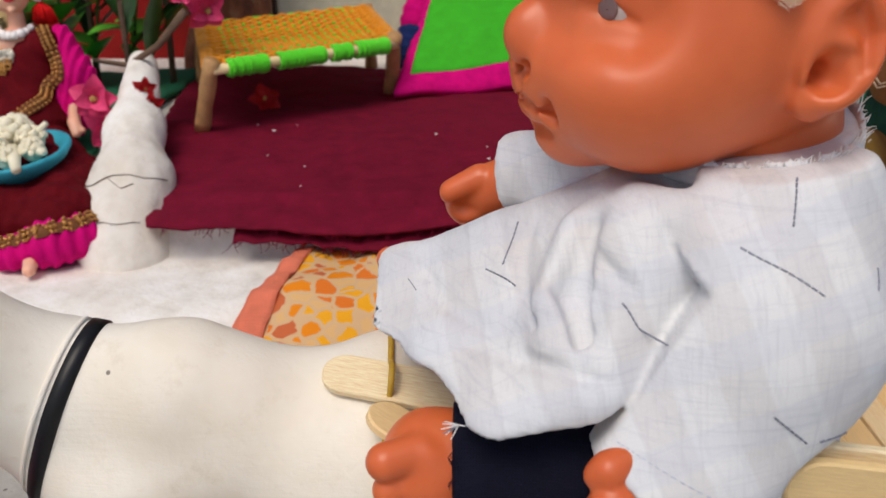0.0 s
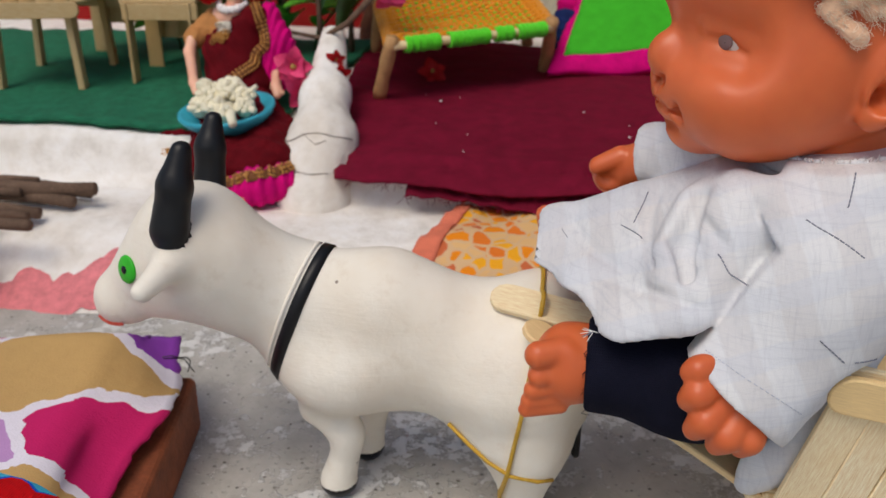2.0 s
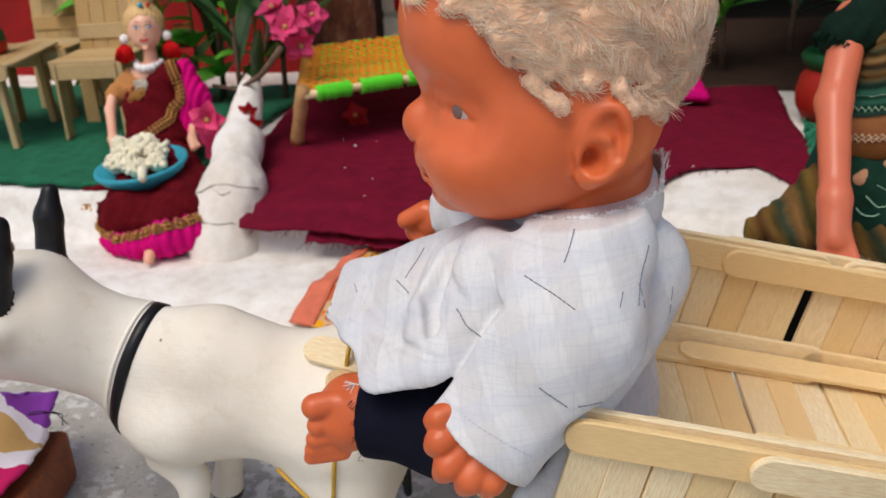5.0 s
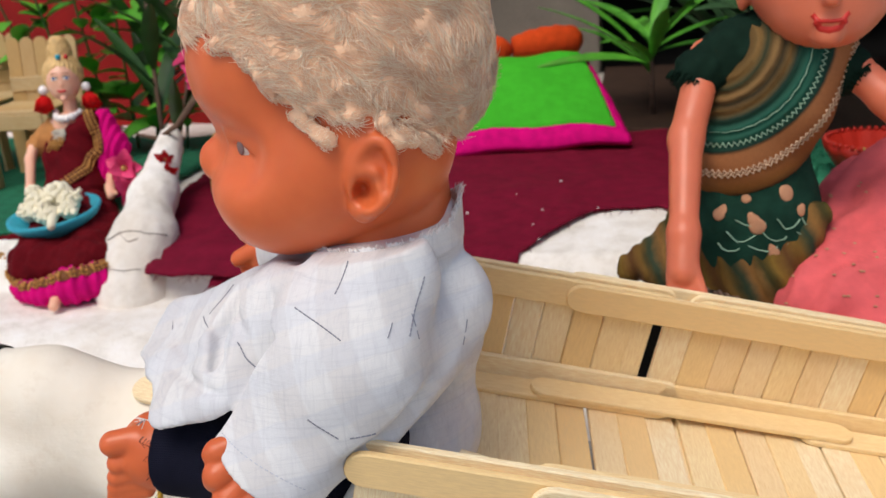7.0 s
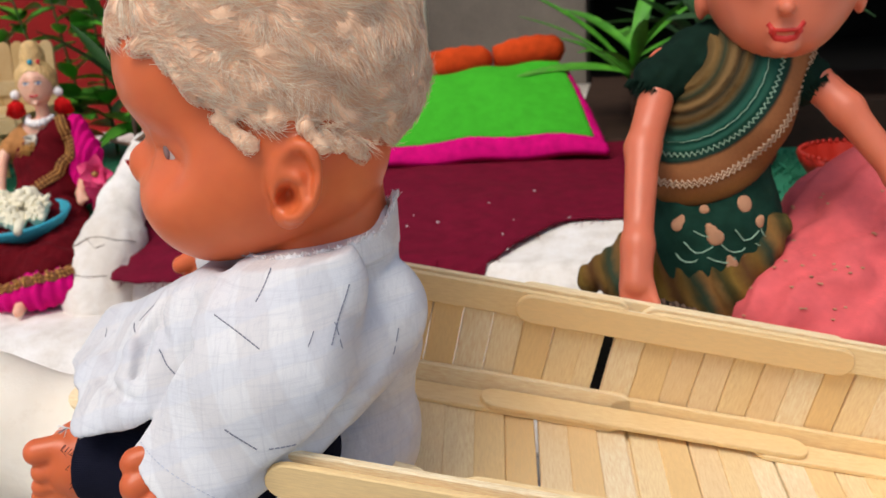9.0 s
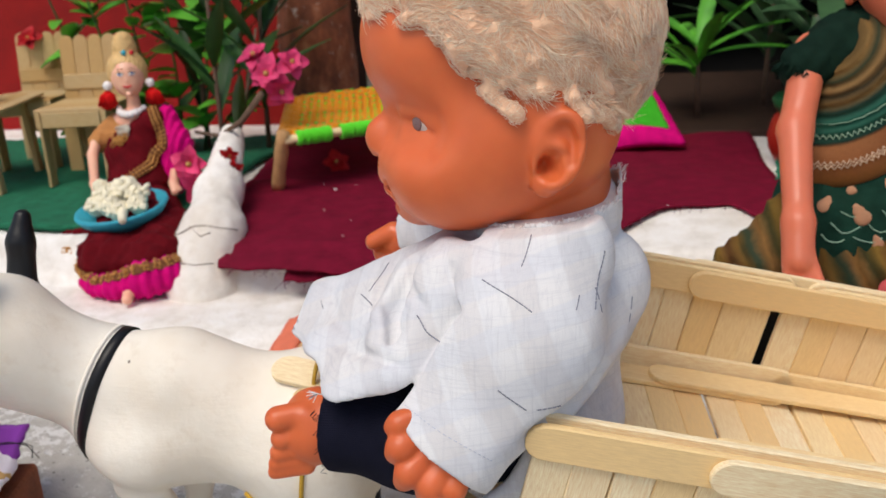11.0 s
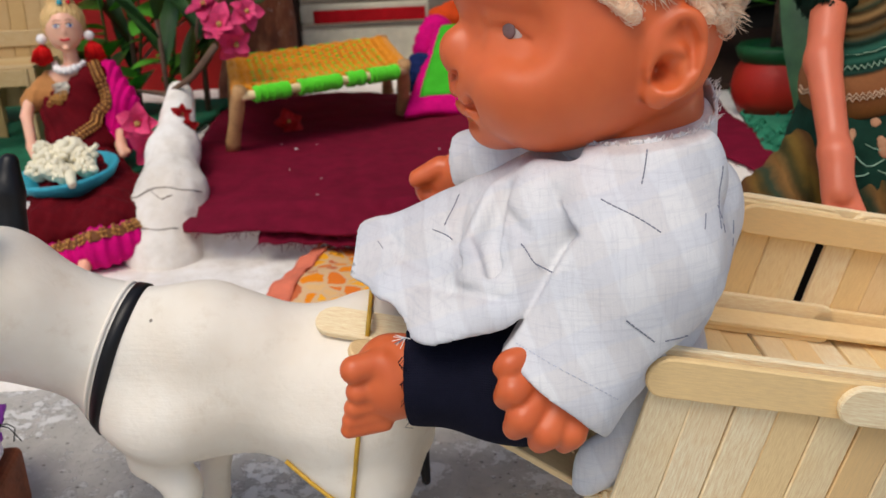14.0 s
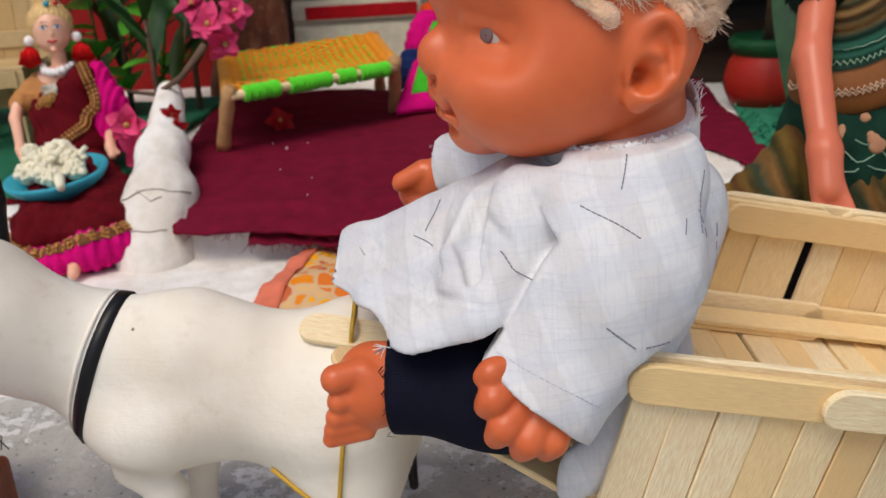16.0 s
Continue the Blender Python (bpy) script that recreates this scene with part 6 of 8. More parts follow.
# ---- the string cot ----
def string_cot():
    fl, fr, br, bl = Vector((-0.1085, 0.4730, 0.1110)), Vector((-0.0230, 0.5460, 0.1110)), Vector((-0.0520, 0.6640, 0.1150)), Vector((-0.1540, 0.6200, 0.1106))
    root = thing("string_cot", "toy string cot woven of orange and green yarn on peeled twigs", "cot", None, Matrix.Translation(fl))
    rnd = random.Random(6)

    def at(u, v, up=0.0):
        p = fl.lerp(fr, u).lerp(bl.lerp(br, u), v) - fl
        return Vector((p.x, p.y, p.z + up))
    for i, (u, v) in enumerate(((0, 0), (1, 0), (1, 1), (0, 1))):
        top = at(u, v, 0.0045)
        out = (top - at(0.5, 0.5)).normalized() * 0.005
        w = top + out + fl
        w = w + Vector(((-0.0110, 0.0170, 0), (-0.0110, 0.0340, 0), (0, 0, 0), (0, 0, 0))[i])
        foot = Vector((w.x, w.y, terrace_height(w.x, w.y) + 0.0025)) - fl
        pts = [foot.lerp(top, k / 6) + Vector((rnd.uniform(-1, 1), rnd.uniform(-1, 1), 0)) * 0.0003 for k in range(7)]
        part("leg", Soup().add(tube(pts, [0.0042 + 0.0003 * math.sin(k * 2 + i) for k in range(7)], 12), M["twig_wood"]).mesh("leg"), root)
    for a, b in (((0, 0), (1, 0)), ((1, 0), (1, 1)), ((1, 1), (0, 1)), ((0, 1), (0, 0))):
        pts = [at(a[0] + (b[0] - a[0]) * k / 6, a[1] + (b[1] - a[1]) * k / 6) for k in range(7)]
        part("rail", Soup().add(tube(pts, 0.0027, 10), M["stick"]).mesh("rail"), root)
    # cords across and along, passing over and under each other
    sag = lambda u, v: -0.0040 * math.sin(math.pi * u) * math.sin(math.pi * v)
    n = 40
    for i in range(n):
        u = (i + 0.5) / n
        pts = [at(u, k / 16, 0.0030 + sag(u, k / 16) + 0.0005 * math.sin(k * math.pi + i * math.pi)) for k in range(17)]
        part("cord", Soup().add(tube(pts, 0.0012, 5), M["orange_yarn"]).mesh("cord"), root)
    for j in range(22):
        v = (j + 0.5) / 22
        pts = [at(k / 40, v, 0.0040 + sag(k / 40, v) + 0.0009 * math.sin(k * math.pi / 2 + j * math.pi)) for k in range(41)]
        part("cord", Soup().add(tube(pts, 0.00115, 5), M["orange_yarn"]).mesh("cord"), root)
    stitch = Soup().add(ball((0, 0, 0), (0.0013, 0.0009, 0.0009), 6, 4), M["green_yarn"]).mesh("stitch")
    for j in range(1, 15):
        for i in range(2, 20):
            if (i + j) % 2:
                continue
            u, v = i / 21.5, (j + 0.35) / 16
            part("stitch", stitch, root, at=Matrix.Translation(at(u, v, 0.0050 + sag(u, v))) @ pose(0, 0, 0, 0, 0, 35))
    # yarn wound round the rails: green on the long ones, orange on the short ones
    ring = [(0, 0.0039 * math.cos(t), 0.0039 * math.sin(t)) for t in [2 * math.pi * i / 12 for i in range(13)]]
    coil = {c: Soup().add(tube(ring, 0.0010, 5, False), M[c]).mesh("coil") for c in ("green_yarn", "orange_yarn")}

    def wound(p, q, colour):
        d = at(*q) - at(*p)
        for k in range(int(d.length / 0.0016)):
            w = (k + 0.5) / int(d.length / 0.0016)
            c = at(p[0] + (q[0] - p[0]) * w, p[1] + (q[1] - p[1]) * w)
            part("coil", coil[colour], root, at=frame_of(d, (-d.y, d.x, rnd.uniform(-0.02, 0.02)), c) @ Matrix.Scale(rnd.uniform(0.95, 1.1), 4))
    for a, b in ((0.07, 0.27), (0.33, 0.58), (0.62, 0.73), (0.76, 0.95)):
        wound((a, 0), (b, 0), "green_yarn")
    for a, b in ((0.08, 0.20), (0.30, 0.42), (0.52, 0.64), (0.74, 0.92)):
        wound((a, 1), (b, 1), "green_yarn")
    for u in (0, 1):
        wound((u, 0.06), (u, 0.94), "orange_yarn")
    return root


string_cot()


# ---- cushions ----
def cushion():
    """A green bolster sheet with a magenta border, propped on the back of the terrace."""
    fl, fr = Vector((-0.0250, 0.553, 0.082)), Vector((0.1350, 0.588, 0.083))
    bl, br = Vector((-0.010, 0.640, 0.124)), Vector((0.100, 0.668, 0.131))

    def place(s, t):
        p = fl.lerp(fr, s).lerp(bl.lerp(br, s), t)
        puff = 0.012 * (math.sin(math.pi * min(max(s, 0), 1)) ** 0.5) * (math.sin(math.pi * min(max(t, 0), 1)) ** 0.5)
        return (p.x, p.y, p.z + puff + 0.0010 * math.sin(s * 17 + t * 7))
    root = thing("mattress", "bright green padded mattress with a magenta border, propped up", "mattress", None)
    pad = sheet(50, 34, lambda s, t: place(s * 0.90 + 0.05 , t * 0.90 + 0.09), 0.002, M["lime_green"], "cover", 0.0003, 1)
    part("cover", pad, root, "bright green cover")
    under = sheet(50, 34, lambda s, t: tuple(Vector(place(s, t)) - Vector((0, 0.001, 0.0035))), 0.004, M["magenta"], "border", 0.0005, 2)
    part("border", under, root, "magenta border")
    v = F_join(0.01, F_cone((-0.005, 0.575, 0.086), (0.115, 0.600, 0.087), 0.0085, 0.0085), F_cone((0.0, 0.625, 0.098), (0.090, 0.648, 0.100), 0.018, 0.018), F_cone((0.0, 0.60, 0.090), (0.10, 0.62, 0.092), 0.013, 0.013))
    vv, ff = nets(v, (-0.04, 0.55, 0.07), (0.15, 0.69, 0.135), 0.004)
    part("filling", mesh_of("filling", vv, [tuple(int(i) for i in q) for q in ff], [M["magenta"]]), root, "magenta underside")
    return root


cushion()


def roll_pillow(name, a, b, r, material, label):
    a, b = Vector(a), Vector(b)
    s = Soup()
    n = 14
    pts = [a.lerp(b, k / n) for k in range(n + 1)]
    rad = [r * (0.35 + 0.65 * math.sin(math.pi * min(1, max(0.04, k / n))) ** 0.35) * (1 + 0.06 * math.sin(k * 2.2)) for k in range(n + 1)]
    s.add(tube(pts, rad, 18), material)
    return thing(name, label, "pillow", s.mesh(name))


roll_pillow("pillow", (-0.014, 0.668, 0.128), (0.042, 0.686, 0.134), 0.013, M["orange_cloth"], "small orange-red pillow on top of the green mattress")
roll_pillow("pillow", (0.044, 0.686, 0.134), (0.096, 0.702, 0.138), 0.013, M["orange_cloth"], "small orange-red pillow at the mattress's head")
roll_pillow("cloth_roll", (-0.022, 0.606, 0.086), (-0.016, 0.614, 0.112), 0.011, M["blue_cloth"], "dark blue cloth bundle beside the mattress")
roll_pillow("cloth_roll", (-0.020, 0.650, 0.098), (-0.006, 0.662, 0.132), 0.013, M["magenta"], "magenta cloth bundle beside the mattress")


def red_bloom_under_cot():
    flower("hibiscus_bloom", (-0.100, 0.545, 0.0800), 0.010, M["red_petal"], "fallen red hibiscus bloom under the cot", (0.3, -0.6, 0.7), 3)


# ---- leaves, blossoms ----
def leaf_mesh(name, length, width, bend, material, fold=0.25):
    n = 9
    verts, faces = [], []
    for i in range(n + 1):
        t = i / n
        w = width / 2 * (math.sin(math.pi * min(t * 0.94 + 0.03, 1)) ** 0.75) * (1.15 - 0.35 * t)
        x, z = length * t, -bend * length * t * t
        for y, zz in ((-w, fold * w), (-w * 0.5, fold * w * 0.4), (0, 0), (w * 0.5, fold * w * 0.4), (w, fold * w)):
            verts.append((x, y, z + zz))
    for i in range(n):
        for j in range(4):
            a = i * 5 + j
            faces.append((a, a + 1, a + 6, a + 5))
    o = len(verts)
    verts += [(x, y, z - 0.0004) for x, y, z in verts]
    faces += [tuple(k + o for k in f[::-1]) for f in faces]
    return mesh_of(name, verts, faces, [material])


def flower(name, at, r, material, label, axis, seed):
    rnd = random.Random(seed)
    z = Vector(axis).normalized()
    m = frame_of(z.orthogonal(), z.cross(z.orthogonal()), at)
    root = thing(name, label, "flower", None, m, group="fallen and cut flowers")
    petal = leaf_mesh("petal", r, r * 0.85, 0.25, material, 0.35)
    for layer, k in ((0, 5), (1, 5)):
        for i in range(k):
            part("petal", petal, root, at=pose(0, 0, 0.0008 * layer, 0, 0, 72 * i + 36 * layer + rnd.uniform(-9, 9)) @ pose(0, 0, 0, rnd.uniform(-14, 14), -(18 + 26 * layer) + rnd.uniform(-12, 12), 0) @ Matrix.Scale(rnd.uniform(0.8, 1.05) * (1 - 0.25 * layer), 4))
    part("centre", Soup().add(ball((0, 0, r * 0.18), (r * 0.14, r * 0.14, r * 0.22), 8, 6), M["grain"]).mesh("centre"), root)
    return root


red_bloom_under_cot()


def plant(name, label, stems, leaf, seed, base=None):
    """stems: [(points, radius, [(fraction, azimuth, rise, scale)])]."""
    rnd = random.Random(seed)
    root = thing(name, label, "plant", None, Matrix.Translation(base or stems[0][0][0]))
    inv = Matrix.Translation(-Vector(base or stems[0][0][0]))
    for pts, r, leaves in stems:
        pts = [inv @ Vector(p) for p in pts]
        part("stem", Soup().add(tube(pts, [r * (1 - 0.5 * k / max(1, len(pts) - 1)) for k in range(len(pts))], 8), M["bark"] if r > 0.0012 else M["leaf"]).mesh("stem"), root)
        for frac, az, rise, sc in leaves:
            k = frac * (len(pts) - 1)
            i = min(int(k), len(pts) - 2)
            p = pts[i].lerp(pts[i + 1], k - i)
            part("leaf", leaf, root, at=Matrix.Translation(p) @ pose(0, 0, 0, 0, 0, az) @ pose(0, 0, 0, rnd.uniform(-25, 25), -rise, 0) @ Matrix.Scale(sc, 4))
    return root


rnd = random.Random(40)
OLEANDER = leaf_mesh("oleander_leaf", 0.085, 0.0125, 0.22, M["leaf"])
SHORT_LEAF = leaf_mesh("short_leaf", 0.026, 0.016, 0.25, M["leaf_bright"])
STRAP = leaf_mesh("strap_leaf", 0.10, 0.0165, 0.35, M["leaf_dark"])
STRAP_B = leaf_mesh("pale_strap_leaf", 0.10, 0.0120, 0.30, M["leaf_bright"])

# oleander cutting behind the seated doll
base = (-0.150, 0.490, 0.100)
plant("oleander_plant", "oleander cutting with long dark leaves and a woody bent stem", [
    ([(-0.118, 0.470, 0.140), (-0.135, 0.476, 0.123), (-0.155, 0.485, 0.112), (-0.178, 0.500, 0.112)], 0.0022, []),
    ([(-0.160, 0.500, 0.102), (-0.163, 0.507, 0.14), (-0.168, 0.52, 0.185), (-0.172, 0.53, 0.23)], 0.0018,
     [(0.1 + 0.08 * k, 70 * k + 20, 52 + 8 * math.sin(k), 0.75 + 0.2 * ((k * 37) % 10) / 10) for k in range(11)]),
    ([(-0.150, 0.498, 0.104), (-0.140, 0.503, 0.14), (-0.133, 0.510, 0.175)], 0.0015,
     [(0.1 + 0.13 * k, 50 * k - 60, 45 + 10 * math.cos(k), 0.7 + 0.2 * ((k * 53) % 10) / 10) for k in range(7)])], OLEANDER, 3)
flower("oleander_bloom", (-0.1175, 0.480, 0.1500), 0.0125, M["pink_petal"], "pink oleander bloom on the bent stem", (0.2, -0.9, 0.3), 4)
flower("oleander_bloom", (-0.1110, 0.483, 0.1400), 0.0120, M["pink_petal"], "pink oleander bloom, drooping", (0.5, -0.7, -0.4), 5)
flower("oleander_bloom", (-0.1260, 0.486, 0.1600), 0.0115, M["pink_petal"], "pink oleander bloom opening", (-0.2, -0.6, 0.7), 6)
flower("oleander_bloom", (-0.1040, 0.487, 0.1555), 0.0110, M["pink_petal"], "pink oleander bloom at the stem's tip", (0.6, -0.7, 0.4), 14)
flower("oleander_bloom", (-0.1610, 0.452, 0.1020), 0.0135, M["pink_petal"], "pink oleander bloom hanging beside the seated doll", (0.1, -0.9, 0.1), 7)
flower("oleander_bloom", (-0.1540, 0.447, 0.0900), 0.0125, M["pink_petal"], "wilting pink oleander bloom", (0.4, -0.8, -0.3), 8)
flower("oleander_bud", (-0.1380, 0.458, 0.1060), 0.0062, M["red_petal"], "dark red flower bud on a thin stalk", (0.4, -0.8, -0.3), 9)
flower("oleander_bud", (-0.1330, 0.452, 0.1000), 0.0055, M["red_petal"], "dark red flower bud, closed", (0.2, -0.9, -0.5), 10)

# bushy young plant against the red board
plant("leafy_bush", "bushy bright green young plant against the red board", [
    ([(-0.262 + 0.02 * j, 0.600 + 0.01 * (j % 2), 0.075), (-0.258 + 0.024 * j, 0.596, 0.13), (-0.262 + 0.03 * j, 0.590, 0.19), (-0.268 + 0.036 * j, 0.585, 0.26)], 0.0012,
     [(rnd.uniform(0.1, 1), rnd.uniform(0, 360), rnd.uniform(-10, 55), rnd.uniform(0.6, 1.25)) for k in range(26)]) for j in range(-2, 4)], SHORT_LEAF, 5)
plant("strap_leaved_plant", "dark strap-leaved plant rising behind the oleander", [
    ([(-0.225 + 0.05 * j, 0.615, 0.075), (-0.222 + 0.05 * j, 0.612, 0.14), (-0.22 + 0.052 * j, 0.61, 0.20)], 0.0022,
     [(rnd.uniform(0.2, 1), 50 * k + rnd.uniform(-20, 20), rnd.uniform(30, 75), rnd.uniform(0.7, 1.1)) for k in range(11)]) for j in range(2)], OLEANDER, 6)


# ---- the potted plant at the doorway ----
def pot(name, label, at, profile, bands, category="pot", wobble=0.006, seg=48):
    """profile: outside and inside of the pot; bands: [(part name, material, first, last ring)]."""
    root = thing(name, label, category, None, pose(*at))
    for nm, material, a, b in bands:
        v, f = lathe(profile[a:b + 1], seg, wobble, 2)
        part(nm, mesh_of(nm, v, f[:-2] if b < len(profile) - 1 or a > 0 else f, [material]), root)
    return root


zb = terrace_height(0.211, 0.560)
pot("plant_pot", "red painted clay pot with a dark green collar", (0.2110, 0.560, zb),
    [(0.016, 0.0), (0.022, 0.001), (0.0265, 0.010), (0.0275, 0.018), (0.0250, 0.028), (0.0215, 0.033), (0.0240, 0.036), (0.0255, 0.041), (0.0230, 0.044), (0.0200, 0.040), (0.0195, 0.034), (0.001, 0.033)],
    [("belly", M["red_clay"], 0, 5), ("collar", M["green_clay"], 5, 11)])
stem_leaves = [(0.55 + 0.045 * k, 137 * k, 60 - 6 * k, 0.75 + 0.3 * ((k * 31) % 10) / 10) for k in range(10)]
plant("strap_leaved_plant", "tall plant with long arching grey-green leaves in the red pot", [
    ([(0.211, 0.560, zb + 0.035), (0.212, 0.556, zb + 0.07), (0.214, 0.552, zb + 0.10), (0.214, 0.550, zb + 0.14)], 0.0030,
     [(0.60, -8, 40, 0.85), (0.66, -28, 22, 1.0), (0.72, -52, 15, 0.95), (0.62, 200, 35, 0.9), (0.78, 150, 40, 1.0), (0.85, 100, 55, 0.9), (0.9, -75, 40, 0.9), (0.95, 30, 60, 1.0), (0.7, -100, 5, 0.9), (1.0, 240, 60, 1.0), (0.5, -120, 30, 0.7), (0.8, -15, 55, 1.1), (1.0, 180, 30, 1.0), (0.92, -40, 35, 1.1)]),
    ([(0.205, 0.550, zb + 0.038), (0.203, 0.535, zb + 0.075), (0.201, 0.520, zb + 0.095)], 0.0018, [(1.0, -85, -55, 0.95), (0.8, 170, 50, 0.9), (0.6, 120, 45, 0.9)])], STRAP, 9)
plant("bright_leaved_plant", "light green strap-leaved plant behind the mattress", [
    ([(0.150, 0.690, 0.075), (0.149, 0.688, 0.11), (0.148, 0.684, 0.135)], 0.0026,
     [(0.5 + 0.04 * k, 30 * k + 100, 20 + 12 * (k % 4), 0.8 + 0.25 * ((k * 29) % 10) / 10) for k in range(14)])], STRAP_B, 12)
plant("bright_leaved_plant", "light green plant beside the dark doorway", [
    ([(0.205, 0.740, 0.075), (0.206, 0.735, 0.12), (0.208, 0.73, 0.16)], 0.0026,
     [(0.4 + 0.045 * k, 67 * k + 10, 25 + 10 * (k % 4), 0.8 + 0.25 * ((k * 17) % 10) / 10) for k in range(13)])], STRAP, 13)


# ---- bowls on the net mat ----
def powder_bowl():
    x, y = 0.2015, 0.3925
    z = terrace_height(x, 0.41) + 0.0035
    root = thing("powder_bowl", "shallow grey clay bowl painted violet and green, filled with red powder", "bowl", None, pose(x, y, z, 2, 0, 0))
    prof = [(0.018, 0.0), (0.0225, 0.001), (0.0248, 0.005), (0.0252, 0.0100), (0.0246, 0.0122), (0.0226, 0.0122), (0.0218, 0.0095)]
    v, f = lathe(prof, 64, 0.006, 5)
    part("bowl", mesh_of("bowl", v, f, [M["grey_clay"]]), root, "grey clay rim")
    n = 14
    for k in range(n):
        a0, a1 = 2 * math.pi * k / n, 2 * math.pi * (k + 1) / n
        vs, fs = [], []
        for i in range(5):
            a = a0 + (a1 - a0) * (0.06 + 0.88 * i / 4)
            for r, zz in ((0.0232, 0.0012), (0.0255, 0.005), (0.0259, 0.0098)):
                vs.append((r * math.cos(a), r * math.sin(a), zz))
        for i in range(4):
            for j in range(2):
                q = i * 3 + j
                fs.append((q, q + 3, q + 4, q + 1))
        part("painted_patch", mesh_of("painted_patch", vs, fs, [M["violet_paint"] if k % 2 else M["leafy_paint"]]), root)
    v, f = lathe([(0.0222, 0.0090), (0.016, 0.0104), (0.008, 0.0112), (0.001, 0.0108)], 40, 0.02, 8)
    ob = thing("red_powder", "heap of bright red powder filling the clay bowl", "powder", mesh_of("red_powder", v, f, [M["red_powder"]]), pose(x, y, z, 2, 0, 0))
    return root


powder_bowl()


def grain_bowl():
    x, y = 0.271, 0.505
    z = terrace_height(x, y) + 0.0035
    root = thing("grain_bowl", "red fluted clay bowl holding dry grain", "bowl", None, pose(x, y, z))
    v, f = lathe([(0.014, 0.0), (0.020, 0.003), (0.0275, 0.014), (0.0295, 0.020), (0.0275, 0.0195), (0.020, 0.007), (0.001, 0.005)], 60, 0.0, 5)
    v = [(p[0] * (1 + 0.03 * math.sin(15 * math.atan2(p[1], p[0]))), p[1] * (1 + 0.03 * math.sin(15 * math.atan2(p[1], p[0]))), p[2]) for p in v]
    part("bowl", mesh_of("bowl", v, f, [M["red_clay"]]), root)
    for k in range(44):
        a = 2 * math.pi * k / 44
        part("rim_knob", bpy.data.meshes.get("rim_knob") or Soup().add(ball((0, 0, 0), 0.0016, 6, 4), M["red_clay"]).mesh("rim_knob"), root, at=pose(0.0285 * math.cos(a), 0.0285 * math.sin(a), 0.0205))
    s = Soup()
    r = random.Random(3)
    for k in range(260):
        a, q = r.uniform(0, 6.28), 0.019 * math.sqrt(r.random())
        s.add(ball((q * math.cos(a), q * math.sin(a), 0.0095 + r.uniform(0, 0.002)), (0.0016, 0.0009, 0.0008), 5, 4), M["grain"], pose(0, 0, 0, 0, 0, 0))
    thing("grain", "dry yellowish grain in the red bowl", "grain", s.mesh("grain"), pose(x, y, z), kind="stuff")
    return root


grain_bowl()


# ---- furniture of ice-cream sticks on the green mat ----
# chairs and table take the copy of the wood darkened for shade
STICK_MATERIAL[0] = M["stick_shaded"]


def stick_chair(m, label):
    root = thing("toy_chair", label, "chair", None, m, group="chairs round the table")
    leg = stick_mesh(0.050, "chair_leg", round_a=False, round_b=False)
    slat = stick_mesh(0.048, "seat_slat", round_a=False, round_b=False)
    back = stick_mesh(0.075, "back_slat", round_a=False)
    for x in (0.003, 0.043):
        for y in (0.003, 0.043):
            part("leg", leg, root, at=pose(x, y, 0, 0, -90, 90 if y > 0.02 else 0))
    for k in range(5):
        part("seat_slat", slat, root, at=pose(-0.001, 0.005 + 0.0098 * k, 0.0505))
    for x0 in (0.0, 0.0475):
        part("apron", slat, root, at=pose(0.0, 0.0, 0.0445, 90, 0, 0) if x0 == 0 else pose(0, 0.0475, 0.0445, 90, 0, 0))
    for k in range(5):
        part("back_slat", back, root, at=pose(0.004 + 0.0102 * k, 0.049, 0.020, 0, -90, 0) @ pose(0, 0, 0, 90, 0, 0) @ pose(0, 0, 0, 0, 6, 0))
    part("back_rail", slat, root, at=pose(0.0, 0.0515, 0.063, 90, 0, 0))
    return root


ZM = terrace_height(-0.29, 0.50) + 0.005
# chair behind the seated doll, and one behind the table
stick_chair(pose(-0.2870, 0.4940, ZM, 0, 0, 8), "toy chair of pale ice-cream sticks behind the seated doll")
stick_chair(pose(-0.3560, 0.5420, ZM, 0, 0, 6), "toy chair of pale ice-cream sticks behind the little table")


def stick_table(m):
    root = thing("toy_table", "toy table of pale ice-cream sticks on the green mat", "table", None, m)
    leg = stick_mesh(0.052, "table_leg", width=0.0085, thick=0.004, round_a=False, round_b=False)
    top = stick_mesh(0.090, "top_slat")
    for x in (0.006, 0.056):
        for y in (0.006, 0.078):
            part("leg", leg, root, at=pose(x, y, 0, 0, -90 + (3 if x < 0.03 else -3), 0))
    for k in range(7):
        part("top_slat", top, root, at=pose(0.001 + 0.0102 * k, -0.002, 0.0545, 0, 0, 90))
    rail = stick_mesh(0.066, "table_rail")
    for y in (-0.003, 0.086):
        part("table_rail", rail, root, at=pose(-0.003, y, 0.0495, 90, 0, 0))
    return root


stick_table(pose(-0.3620, 0.4560, ZM, 0, 0, 14))


def striped_pot():
    root = pot("table_pot", "little clay pot painted in red, green and brown bands", (-0.3420, 0.502, ZM + 0.0558),
        [(0.015, 0.0), (0.0172, 0.001), (0.0178, 0.008), (0.0172, 0.0085), (0.0168, 0.0145), (0.0155, 0.015), (0.0148, 0.023), (0.0135, 0.0235), (0.0110, 0.0180), (0.001, 0.017)],
        [("foot_band", M["red_clay"], 0, 3), ("middle_band", M["green_clay"], 3, 5), ("top_band", M["trunk"], 5, 9)], wobble=0.004)
    return root


